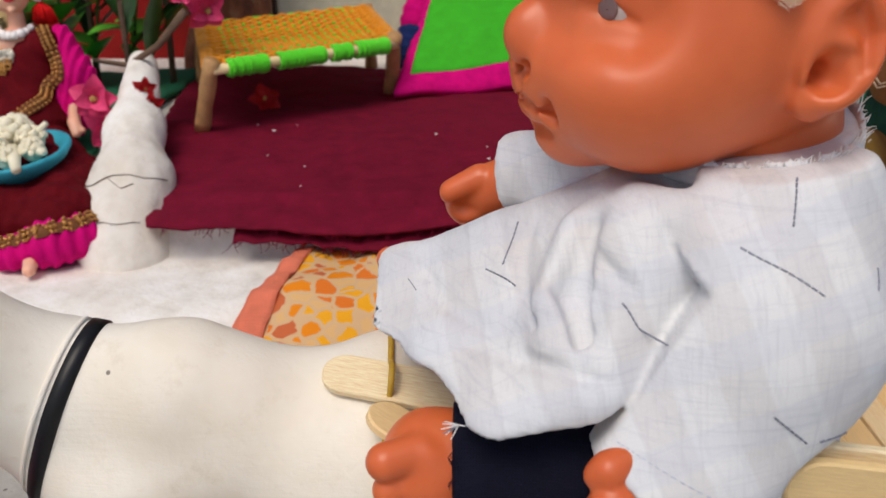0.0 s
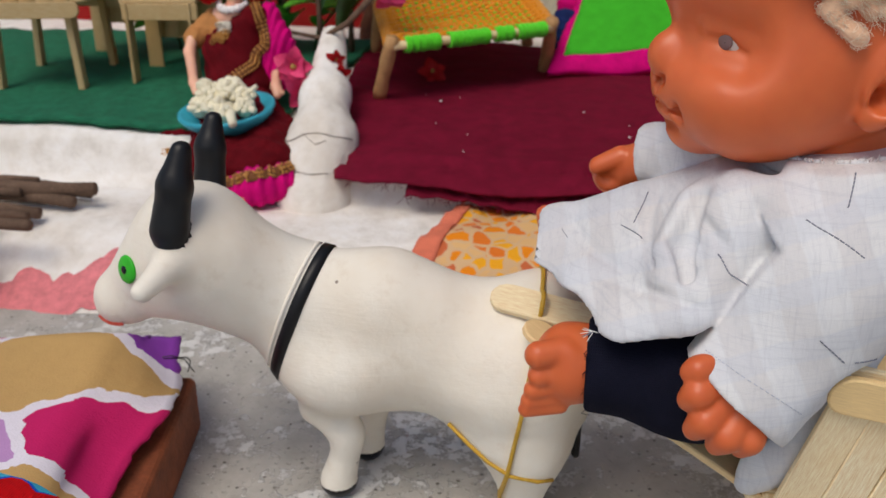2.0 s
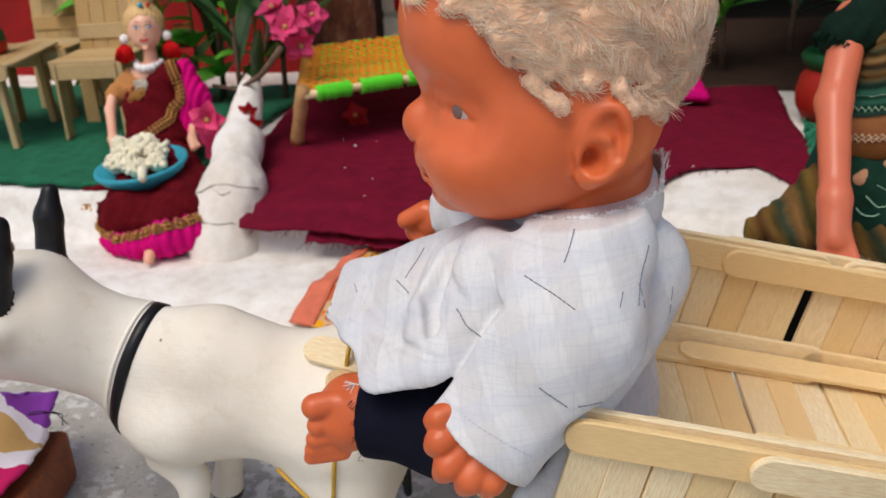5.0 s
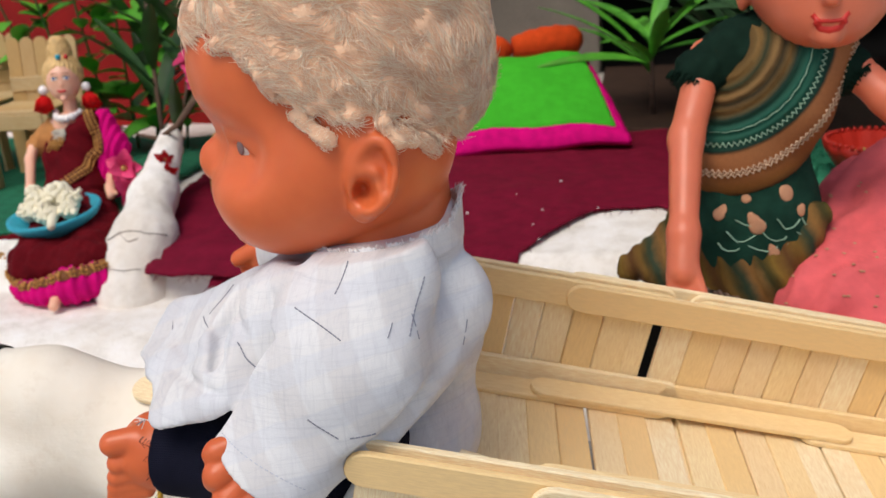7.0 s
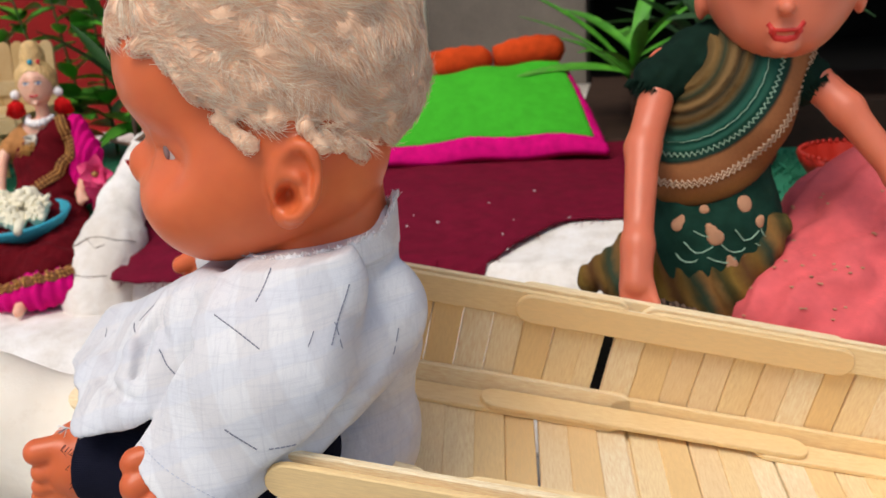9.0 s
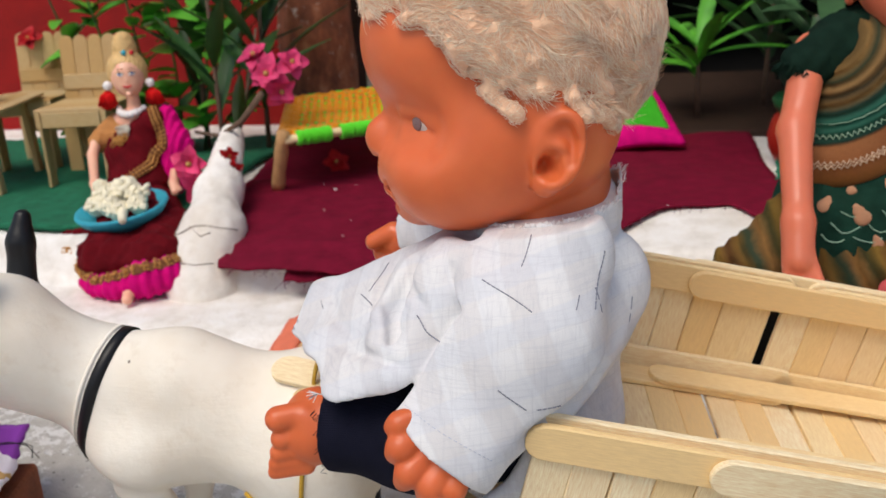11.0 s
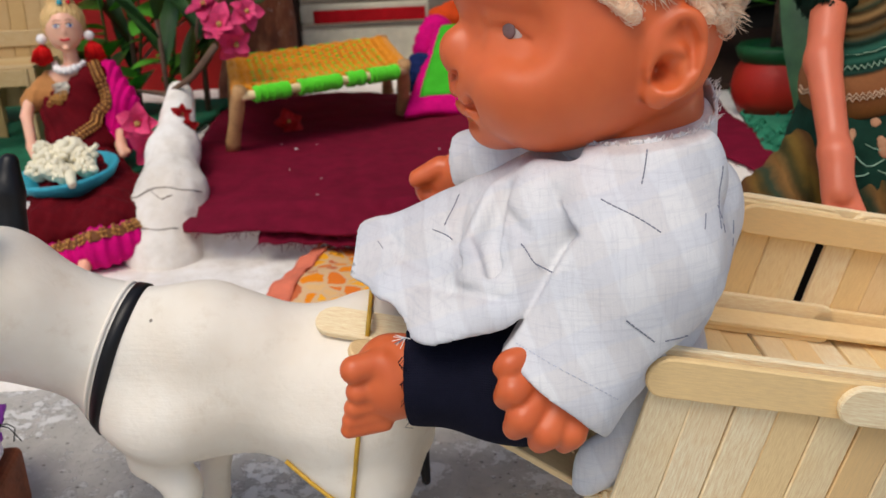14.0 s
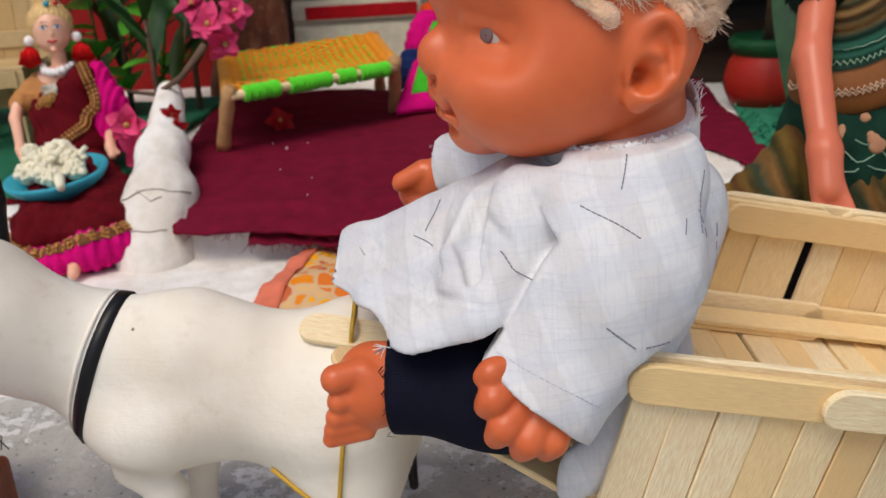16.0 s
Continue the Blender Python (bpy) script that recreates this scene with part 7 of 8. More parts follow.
striped_pot()
for k, (dx, dy, dz, r) in enumerate(((0, 0, 0.030, 0.011), (0.009, -0.004, 0.027, 0.009), (-0.009, 0.002, 0.028, 0.009), (0.002, -0.007, 0.034, 0.009))):
    flower("red_bloom", (-0.3420 + dx, 0.502 + dy, ZM + 0.056 + dz), r, M["red_petal"], "red bloom standing in the striped pot", (dx * 40, -0.5 + dy * 30, 0.8), 20 + k)
flower("red_bloom", (-0.349, 0.594, ZM + 0.090), 0.010, M["red_petal"], "red bloom tucked over the chair's back", (0.2, -0.7, 0.5), 30)


# ---- the bed block with the printed quilt ----
def bed():
    yaw = 12
    m = pose(-0.1195, 0.2145, GROUND, 0, 0, yaw)
    root = thing("wood_block", "worn brown wooden block carrying the printed quilt", "block", None, m)
    bm = soft_box((0.150, 0.110, 0.0215), 0.0025, 3)
    part("block", bm_mesh(bm, "block", M["block_wood"]), root, at=pose(-0.075, -0.055, 0.0108))
    s = Soup()
    for j in range(1):
        pts = [(-0.004 + 0.003 * math.sin(u * 0.9 + j), -0.006 + 0.010 * math.cos(u * 0.8 + j), 0.0205 + 0.017 * math.sin(math.pi * u / 8) * (1 - 0.25 * j)) for u in range(9)]
        s.add(tube(pts, 0.00020, 6), M["wire"])
    part("wire_loop", s.mesh("wire_loop"), root, "thin black wire")

    def quilt(s_, t):
        x, y = -0.150 + s_ * 0.146, -0.128 + t * 0.143
        edge = min(s_, 1 - s_, t, 1 - t)
        z = 0.0235 + 0.0125 * smooth_step(0, 0.16, edge) + 0.0050 * t + 0.0010 * math.sin(s_ * 14) * math.sin(t * 12)
        x += 0.004 * math.sin(t * 11) * (s_ > 0.9)
        return (x - 0.008 * (1 - t) * 0 + 0.0, y, z)
    thing("printed_quilt", "folded cotton quilt printed purple, tan and pink with white outlines", "quilt", sheet(60, 60, quilt, 0.0012, M["quilt"], "printed_quilt", 0.0007, 4), m)
    return root


bed()


def blue_cushion():
    """Turquoise cushion with red flowers outlined in blue."""
    c = Vector((-0.1560, 0.0830, 0.0560))
    f = F_ball((0, 0, 0), (0.064, 0.052, 0.013))
    w = waves(17, 0.05, 4)
    g = lambda P: f(P) + 0.0012 * w(P)
    v, q = nets(g, (-0.075, -0.065, -0.02), (0.075, 0.065, 0.022), 0.0022)
    s = Soup().add((v, [tuple(int(i) for i in k) for k in q]), M["turquoise_cloth"])
    root = thing("flowered_cushion", "turquoise cushion with large red flowers outlined in blue", "cushion", s.mesh("flowered_cushion"), Matrix.Translation(c) @ pose(0, 0, 0, 0, 0, 8))
    for px, py, r, mat in ((0.040, 0.024, 0.016, "red_print"), (-0.022, 0.030, 0.015, "red_print"), (0.006, -0.004, 0.015, "red_print"), (-0.004, 0.052, 0.013, "violet_print"), (0.046, -0.012, 0.013, "red_print"), (-0.040, -0.002, 0.014, "violet_print")):
        bloom = Soup()
        for scale, material, lift in ((1.13, "blue_print", 0.0003), (1.0, mat, 0.0006)):
            n = 40
            pts = [(px, py, 0.02)]
            for k in range(n):
                a = 2 * math.pi * k / n
                q = r * scale * (0.82 + 0.22 * math.cos(5 * a + px * 60))
                pts.append((px + q * math.cos(a), py + q * math.sin(a), 0.012))
            inside = [p for p in pts]
            P = np.array(inside)
            lo, hi = np.full(len(P), 0.0), np.full(len(P), 0.02)
            for _ in range(20):
                mid = (lo + hi) / 2
                ins = g(np.stack([P[:, 0], P[:, 1], mid], 1)) < 0
                lo, hi = np.where(ins, mid, lo), np.where(ins, hi, mid)
            ring = [(P[i, 0], P[i, 1], lo[i] + lift) for i in range(len(P))]
            mids = [((P[i, 0] + px) / 2, (P[i, 1] + py) / 2) for i in range(1, len(P))]
            Q = np.array(mids)
            lo2, hi2 = np.full(len(Q), 0.0), np.full(len(Q), 0.02)
            for _ in range(20):
                mid = (lo2 + hi2) / 2
                ins = g(np.stack([Q[:, 0], Q[:, 1], mid], 1)) < 0
                lo2, hi2 = np.where(ins, mid, lo2), np.where(ins, hi2, mid)
            verts = ring + [(Q[i, 0], Q[i, 1], lo2[i] + lift) for i in range(len(Q))]
            faces = []
            for k in range(n):
                a, b = 1 + k, 1 + (k + 1) % n
                faces += [(a, b, n + b, n + a), (0, n + a, n + b)]
            bloom.add((verts, faces), M[material])
        part("printed_flower", bloom.mesh("printed_flower"), root)
    t = Soup()
    for k in range(110):
        a = 2 * math.pi * k / 110
        t.add(ball((0.0645 * math.cos(a), 0.0525 * math.sin(a), 0.0005), (0.0016, 0.0010, 0.0010), 5, 4), M["turquoise_cloth"])
    part("edge_stitch", t.mesh("edge_stitch"), root, "pale turquoise blanket stitch")
    return root


M["turquoise_cloth"] = cloth("turquoise_felt", srgb(66, 190, 222), 0.0007, 0.1)
M["red_print"] = cloth("red_print", srgb(196, 14, 20), 0.0007, 0.12)
M["blue_print"] = cloth("blue_print", srgb(24, 92, 206), 0.0007, 0.1)
M["violet_print"] = cloth("violet_print", srgb(134, 136, 210), 0.0007, 0.1)
blue_cushion()

# water pot and kindling at the terrace's end
pot("water_pot", "round terracotta water pot with a flared rim", (-0.2890, 0.2820, terrace_height(-0.289, 0.282) - 0.0005),
    [(0.012, 0.0), (0.022, 0.004), (0.0290, 0.016), (0.0270, 0.029), (0.0185, 0.036), (0.0180, 0.040), (0.0225, 0.044), (0.0220, 0.0455), (0.0170, 0.0420), (0.0160, 0.036), (0.024, 0.028), (0.001, 0.010)],
    [("body", M["terracotta"], 0, 5), ("neck", M["terracotta"], 5, 11)], wobble=0.004)


def kindling():
    r = random.Random(15)
    for i in range(13):
        k = i / 12
        y = 0.300 + 0.066 * r.random()
        x0, x1 = -0.44 + r.uniform(-0.03, 0.03), -0.232 - 0.045 * r.random()
        z = max(TERRACE, terrace_height(x1, y)) + 0.0035 + 0.008 * r.random()
        rad = r.uniform(0.0013, 0.0042)
        ya = 0.345 + (y - 0.330) * 0.55 + r.uniform(-0.006, 0.006)
        pts = [(x0 + (x1 - x0) * j / 8, ya + (y - ya) * j / 8 + 0.002 * math.sin(j + i), z + 0.001 * math.sin(j * 1.7 + i) + (0.003 if j < 4 else 0)) for j in range(9)]
        s = Soup().add(tube(pts, [rad * (1.1 - 0.25 * j / 8) for j in range(9)], 8), M["bark"])
        thing("kindling_stick", "dry grey-brown twig in a bundle of kindling", "twig", s.mesh("kindling_stick"), group="bundle of kindling")
    ob = thing("fallen_leaf", "pale green leaf lying on the kindling", "leaf", SHORT_LEAF, pose(-0.335, 0.338, TERRACE + 0.015, 5, -8, 20) @ Matrix.Scale(1.3, 4))


kindling()


# ---- the seated fashion doll with the cauliflower bowl ----
def seated_doll():
    D = Matrix.Translation((-0.1900, 0.4300, 0.0500))
    hx, hy, hz = -0.2005, 0.4660, 0.1530      # middle of the head
    turn = pose(hx, hy, hz, -6, 0, 24)
    T = lambda *p: tuple(turn @ Vector(p))     # x to her left, -y ahead
    head = F_join(0.0030, F_ball((0, 0, 0.0010), (0.0100, 0.0108, 0.0112)), F_ball((0, -0.0025, -0.0058), (0.0072, 0.0076, 0.0060)))
    head = F_join(0.0014, head, F_ball((0, -0.0104, -0.0020), (0.0008, 0.0010, 0.0014)), F_ball((0, -0.0088, -0.0104), (0.0020, 0.0018, 0.0014)))
    inv = np.array(turn.inverted())
    local = lambda f: (lambda P: f(P @ inv[:3, :3].T + inv[:3, 3]))
    hair = F_join(0.0022, F_cut(F_ball((0, 0.0022, 0.0040), (0.0118, 0.0112, 0.0118)), F_ball((0, -0.0110, -0.0030), (0.0086, 0.0105, 0.0120))), F_ball((0, 0.0030, 0.0170), (0.0072, 0.0070, 0.0066)), F_ball((0, 0.0025, 0.0222), (0.0056, 0.0056, 0.0046)))
    hw = waves(55, 0.0032, 7)
    strands = lambda P: hair(P) + 0.00022 * np.sin(np.arctan2(P[:, 0], P[:, 1] - 0.003) * 26 + P[:, 2] * 500) + 0.0002 * hw(P)
    s = Soup()
    skin_of(s, local(head), (hx - 0.016, hy - 0.018, hz - 0.016), (hx + 0.016, hy + 0.016, hz + 0.016), 0.0006, M["pale_skin"])
    skin_of(s, local(strands), (hx - 0.016, hy - 0.018, hz - 0.014), (hx + 0.016, hy + 0.020, hz + 0.034), 0.0006, M["blonde"])
    neck = F_cone((hx + 0.001, hy, hz - 0.008), (-0.1995, 0.4670, 0.1240), 0.0037, 0.0046)
    chest = F_ball((-0.2010, 0.4670, 0.1260), (0.0150, 0.0090, 0.0080))
    arms = F_join(0.0016,
        F_cone((-0.2245, 0.4600, 0.1160), (-0.2240, 0.4520, 0.1080), 0.0034, 0.0032), F_cone((-0.2240, 0.4520, 0.1080), (-0.2140, 0.4330, 0.0950), 0.0032, 0.0026), F_cone((-0.2140, 0.4330, 0.0950), (-0.2105, 0.4270, 0.0910), 0.0031, 0.0022), F_cone((-0.2140, 0.4330, 0.0950), (-0.2075, 0.4300, 0.0935), 0.0016, 0.0012),
        F_cone((-0.1765, 0.4650, 0.1130), (-0.1750, 0.4620, 0.1020), 0.0034, 0.0032), F_cone((-0.1750, 0.4620, 0.1020), (-0.1715, 0.4480, 0.0910), 0.0032, 0.0026), F_cone((-0.1715, 0.4480, 0.0910), (-0.1690, 0.4430, 0.0870), 0.0031, 0.0022), F_cone((-0.1715, 0.4480, 0.0910), (-0.1660, 0.4450, 0.0880), 0.0016, 0.0012))
    feet = F_join(0.002, F_cone((-0.1640, 0.3700, 0.0530), (-0.1620, 0.3610, 0.0500), 0.0036, 0.0028), F_cone((-0.1790, 0.3760, 0.0530), (-0.1785, 0.3690, 0.0500), 0.0034, 0.0026))
    skin_of(s, F_join(0.003, neck, chest, arms), (-0.236, 0.420, 0.080), (-0.155, 0.482, 0.152), 0.0008, M["pale_skin"])
    skin_of(s, feet, (-0.178, 0.342, 0.044), (-0.144, 0.374, 0.062), 0.0008, M["pale_skin"])
    w1, w2 = waves(51, 0.012, 6), waves(52, 0.005, 6)
    blouse = F_join(0.004, F_cone((-0.2130, 0.4660, 0.1240), (-0.2245, 0.4620, 0.1140), 0.0070, 0.0066), F_ball((-0.2050, 0.4640, 0.1180), (0.0130, 0.0090, 0.0090)))
    blousef = lambda P: blouse(P) + 0.0004 * w2(P)
    skin_of(s, F_and(blousef, F_half((-0.35, -0.30, -0.9), (-0.2270, 0.4600, 0.1085))), (-0.238, 0.448, 0.098), (-0.186, 0.480, 0.136), 0.0009, M["tan"])
    wrap = F_join(0.007, F_ball((-0.1990, 0.4640, 0.1060), (0.0185, 0.0105, 0.0190)), F_cone((-0.1860, 0.4650, 0.1280), (-0.2050, 0.4600, 0.1080), 0.0075, 0.0120), F_cone((-0.1980, 0.4600, 0.1000), (-0.1950, 0.4520, 0.0860), 0.0175, 0.0200))
    pleat = lambda P: np.sin(((P[:, 0] + 0.18) * 0.75 + (P[:, 2] - 0.13) * 0.66) * 950)
    wrapf = lambda P: wrap(P) + 0.0005 * pleat(P) + 0.0006 * w1(P)
    skin_of(s, wrapf, (-0.232, 0.428, 0.060), (-0.168, 0.482, 0.142), 0.0009, M["maroon_sari"])
    drape = F_join(0.006, F_cone((-0.1800, 0.4680, 0.1290), (-0.1755, 0.4660, 0.1120), 0.0060, 0.0085), F_cone((-0.1755, 0.4660, 0.1120), (-0.1790, 0.4600, 0.0900), 0.0085, 0.0095))
    drapef = lambda P: drape(P) + 0.0006 * np.sin((P[:, 0] - 0.25 * P[:, 2]) * 1500) + 0.0003 * w2(P)
    skin_of(s, drapef, (-0.196, 0.446, 0.076), (-0.160, 0.482, 0.140), 0.0009, M["magenta"])
    # skirt over crossed legs: two knees, cloth spread to both sides, magenta frill under a gold border
    skirt = F_join(0.012,
        F_cone((-0.2000, 0.4400, 0.0760), (-0.1880, 0.3900, 0.0640), 0.0160, 0.0125), F_cone((-0.1850, 0.4400, 0.0760), (-0.1560, 0.3940, 0.0640), 0.0160, 0.0130),
        F_cone((-0.2050, 0.4350, 0.0680), (-0.2200, 0.4120, 0.0620), 0.0140, 0.0110), F_cone((-0.1800, 0.4400, 0.0680), (-0.1520, 0.4180, 0.0640), 0.0140, 0.0115),
        F_cone((-0.1870, 0.3860, 0.0620), (-0.1570, 0.3840, 0.0620), 0.0105, 0.0115))
    skirtf = lambda P: np.maximum(skirt(P) + 0.0010 * w1(P) + 0.0004 * w2(P), 0.0475 - P[:, 2])
    skin_of(s, skirtf, (-0.236, 0.366, 0.044), (-0.130, 0.466, 0.096), 0.0010, M["maroon_sari"])
    frill = path_field([(-0.1960, 0.3800, 0.0520), (-0.1850, 0.3740, 0.0530), (-0.1730, 0.3715, 0.0530), (-0.1580, 0.3740, 0.0570), (-0.1480, 0.3810, 0.0580), (-0.1470, 0.3900, 0.0580)], [0.0040, 0.0055, 0.0066, 0.0095, 0.0095, 0.0080], 0.005)
    frillf = lambda P: np.maximum(frill(P) + 0.0007 * np.sin(np.arctan2(P[:, 0] + 0.175, 0.42 - P[:, 1]) * 60) + 0.0003 * w2(P), 0.0475 - P[:, 2])
    skin_of(s, frillf, (-0.236, 0.358, 0.044), (-0.128, 0.428, 0.072), 0.0009, M["magenta"])
    # face paint
    for sx in (-1, 1):
        P = snap(head, [(sx * 0.0043, -0.012, 0.0014)])[0]
        paint = lambda pts, w, mat: s.add(ribbon_on(head, pts, w, 0.0001, 0.0005, 0.0002), M[mat], turn)
        paint([(P[0] - 0.0020, P[1], P[2]), (P[0], P[1], P[2] + 0.0002), (P[0] + 0.0018, P[1], P[2])], 0.0015, "eye_white")
        s.add(ball((P[0], P[1] - 0.0002, P[2] + 0.0001), (0.0008, 0.0003, 0.0008), 12, 8), M["iris_blue"], turn)
        s.add(ball((P[0], P[1] - 0.0005, P[2] + 0.0001), (0.0004, 0.0003, 0.0005), 8, 6), M["pupil"], turn)
        paint([(P[0] - 0.0024, P[1], P[2] + 0.0008), (P[0], P[1], P[2] + 0.0015), (P[0] + 0.0024, P[1], P[2] + 0.0006)], 0.0006, "lash")
        paint([(P[0] - 0.0023, P[1], P[2] + 0.0027), (P[0], P[1], P[2] + 0.0036), (P[0] + 0.0024, P[1], P[2] + 0.0029)], 0.0004, "brow")
        ex = Vector(T(sx * 0.0122, -0.0010, -0.0045))
        s.add(ball(tuple(ex), 0.0029, 14, 10), M["pearl"])
        r2 = random.Random(9 + sx)
        for k in range(150):
            a, b = r2.uniform(0, 6.28), r2.random() ** 0.5
            tip = Vector((ex.x + sx * 0.0020 + 0.0062 * b * math.cos(a), ex.y + 0.0045 * b * math.sin(a), ex.z - 0.0145 + 0.0030 * b + r2.uniform(-0.001, 0.001)))
            q = Vector((ex.x + sx * 0.0006, ex.y, ex.z - 0.0026))
            s.add(tube([q, q.lerp(tip, 0.5) + Vector((0.0014 * math.cos(a), 0.0014 * math.sin(a), 0.001)), tip], [0.0005, 0.0005, 0.0004], 3), M["red_yarn"])
    s.add(ribbon_on(head, [(-0.0027, -0.0105, -0.0056), (-0.0010, -0.012, -0.0066), (0.0010, -0.012, -0.0063), (0.0022, -0.0105, -0.0056)], 0.0014, 0.0002, 0.0005, 0.0004), M["lips"], turn)
    for k in range(9):
        a = math.radians(195 + 18.5 * k)
        s.add(ball((-0.2000 + 0.0085 * math.cos(a), 0.4660 + 0.0085 * math.sin(a), 0.1345 - 0.0030 * math.sin(math.pi * k / 8)), 0.0024 if 1 < k < 7 else 0.0018, 12, 8), M["pearl"])
    # pendant: openwork of rings, upper half silver, lower half gold
    r2 = random.Random(2)
    outer = lambda P: smin(smin(wrap(P), drape(P), 0.003), blouse(P), 0.002) - 0.0004
    for k in range(46):
        x, z = r2.uniform(-0.0062, 0.0062), r2.uniform(-0.0080, 0.0080)
        if abs(x) > 0.0066 - abs(z) * 0.35:
            continue
        q = snap(outer, [(-0.2045 + x, 0.448, 0.1235 + z)])[0]
        ring = [(q[0] + 0.0014 * math.cos(t), q[1] - 0.0010, q[2] + 0.0014 * math.sin(t)) for t in [2 * math.pi * i / 8 for i in range(9)]]
        s.add(tube(ring, 0.00042, 4, False), M["silver"] if z > 0.0 else M["gold"])
    # gold braid along the sari's edges: a dark strip with three rows of beads
    legs = lambda P: np.minimum(skirtf(P), frillf(P))

    def braid(field, pts, width):
        pts = [Vector(p) for p in pts]
        s.add(ribbon_on(field, [tuple(p) for p in pts], width, 0.0004, 0.0012, 0.0005), M["braid"])
        total = sum((b - a).length for a, b in zip(pts, pts[1:]))
        n = int(total / 0.0021)
        Q = []
        for k in range(n + 1):
            d = total * k / n
            for a, b in zip(pts, pts[1:]):
                if d <= (b - a).length + 1e-9:
                    Q.append(a.lerp(b, d / (b - a).length))
                    break
                d -= (b - a).length
        P = snap(field, [tuple(q) for q in Q])
        N = grad(field, P)
        Tn = np.gradient(P, axis=0)
        S = np.cross(N, Tn)
        S /= np.linalg.norm(S, axis=1)[:, None] + 1e-9
        for o, r in ((-0.40, 0.0008), (0.0, 0.0011), (0.40, 0.0008)):
            for q in snap(field, P + S * o * width, 4) + N * 0.0009:
                s.add(ball(tuple(q), (r, r, r * 0.9), 6, 4), M["gold"])
    braid(outer, [(-0.1850, 0.4600, 0.1360), (-0.1800, 0.4550, 0.1260), (-0.1790, 0.4520, 0.1140), (-0.1840, 0.4480, 0.1030), (-0.1940, 0.4380, 0.0930)], 0.0062)
    braid(legs, [(-0.2280, 0.4060, 0.0660), (-0.2120, 0.3860, 0.0620), (-0.1960, 0.3760, 0.0590), (-0.1820, 0.3690, 0.0570), (-0.1740, 0.3680, 0.0600)], 0.0056)
    braid(legs, [(-0.1740, 0.3680, 0.0600), (-0.1660, 0.3640, 0.0660), (-0.1560, 0.3640, 0.0690), (-0.1440, 0.3720, 0.0690), (-0.1380, 0.3860, 0.0660)], 0.0062)
    s.add(ball(T(0, -0.0060, 0.0140), (0.0018, 0.0014, 0.0016), 8, 6), M["turquoise"])
    s.add(ball(T(0.0045, -0.0055, 0.0140), (0.0014, 0.0012, 0.0014), 8, 6), M["lips"])
    back = D.inverted()
    s.v = [tuple(back @ Vector(v)) for v in s.v]
    return thing("seated_doll", "fair-haired fashion doll in a maroon sari with gold borders, sitting", "doll", s.mesh("seated_doll"), D)


M["lash"] = plain("lash_paint", srgb(96, 66, 56), 0.5)
M["braid"] = plain("bronze_braid", srgb(120, 74, 40), 0.6, 900, 4000, 0.4, 0.8, 0.0006, metal=0.3)
seated_doll()


def vegetable_bowl():
    c = pose(-0.1855, 0.4130, 0.0755, 7, -4, 0)
    prof = [(0.010, 0.0), (0.0170, 0.0015), (0.0235, 0.0068), (0.0262, 0.0105), (0.0258, 0.0122), (0.0238, 0.0118), (0.0180, 0.0065), (0.001, 0.0045)]
    v, f = lathe(prof, 56, 0.010, 3)
    thing("clay_bowl", "chipped turquoise clay bowl on the seated doll's lap", "bowl", mesh_of("clay_bowl", v, f, [M["turquoise"]]), c)
    r = random.Random(12)
    s = Soup()
    heads = [(-0.010, 0.004, 0.0160, 0.0080), (0.001, 0.007, 0.0175, 0.0085), (-0.0135, -0.003, 0.0130, 0.0066), (-0.004, -0.006, 0.0140, 0.0070), (0.009, 0.004, 0.0145, 0.0070), (0.012, -0.004, 0.0125, 0.0058), (0.003, -0.011, 0.0120, 0.0055), (-0.010, 0.011, 0.0160, 0.0060), (-0.012, 0.004, 0.0225, 0.0045)]
    for x, y, z, q in heads:
        s.add(ball((x, y, z), q * 0.82, 12, 8), M["cauliflower"])
        for k in range(60):
            d = Vector((r.gauss(0, 1), r.gauss(0, 1), abs(r.gauss(0, 1)) * 0.9)).normalized()
            p = Vector((x, y, z)) + d * q * 0.86
            s.add(ball(tuple(p), q * r.uniform(0.18, 0.30), 6, 5), M["cauliflower"])
    for a, b, q in (((0.003, -0.004, 0.013), (0.013, -0.024, 0.0120), 0.0028), ((0.010, 0.0, 0.012), (0.020, -0.010, 0.0135), 0.0022), ((0.008, 0.004, 0.015), (0.017, 0.006, 0.0215), 0.0016)):
        s.add(tube([a, Vector(a).lerp(Vector(b), 0.5), b], [q * 1.4, q, q * 0.8], 8), M["cauliflower"])
    thing("cauliflower", "cream cauliflower florets heaped in the turquoise bowl", "cauliflower", s.mesh("cauliflower"), c)


vegetable_bowl()


# ---- the standing doll in the dark green sari ----
SARI_C = (0.1641, 0.3120, 0.1805)
STAND = Vector((0.1850, 0.3300, 0.0480))
M["sandy"] = plain("sandy_hair", srgb(150, 108, 78), 0.7, 250, 2500, 0.3, 0.6, 0.0006)
M["sari_bands"] = banded("banded_sari", tuple(Vector(SARI_C) - STAND), 0.066, [(0.0, srgb(96, 76, 34)), (0.0130, srgb(74, 58, 26)), (0.0180, srgb(134, 104, 58)), (0.0205, srgb(44, 56, 36)), (0.0235, srgb(140, 108, 64)), (0.0262, srgb(50, 44, 26)), (0.0288, srgb(120, 92, 50)), (0.0312, srgb(28, 54, 42)), (0.0350, srgb(38, 96, 78)), (0.0400, srgb(30, 80, 64)), (0.0425, srgb(22, 52, 42)), (0.0438, srgb(164, 108, 66)), (0.0505, srgb(150, 94, 54)), (0.0570, srgb(132, 84, 36)), (0.0600, srgb(96, 66, 30))])

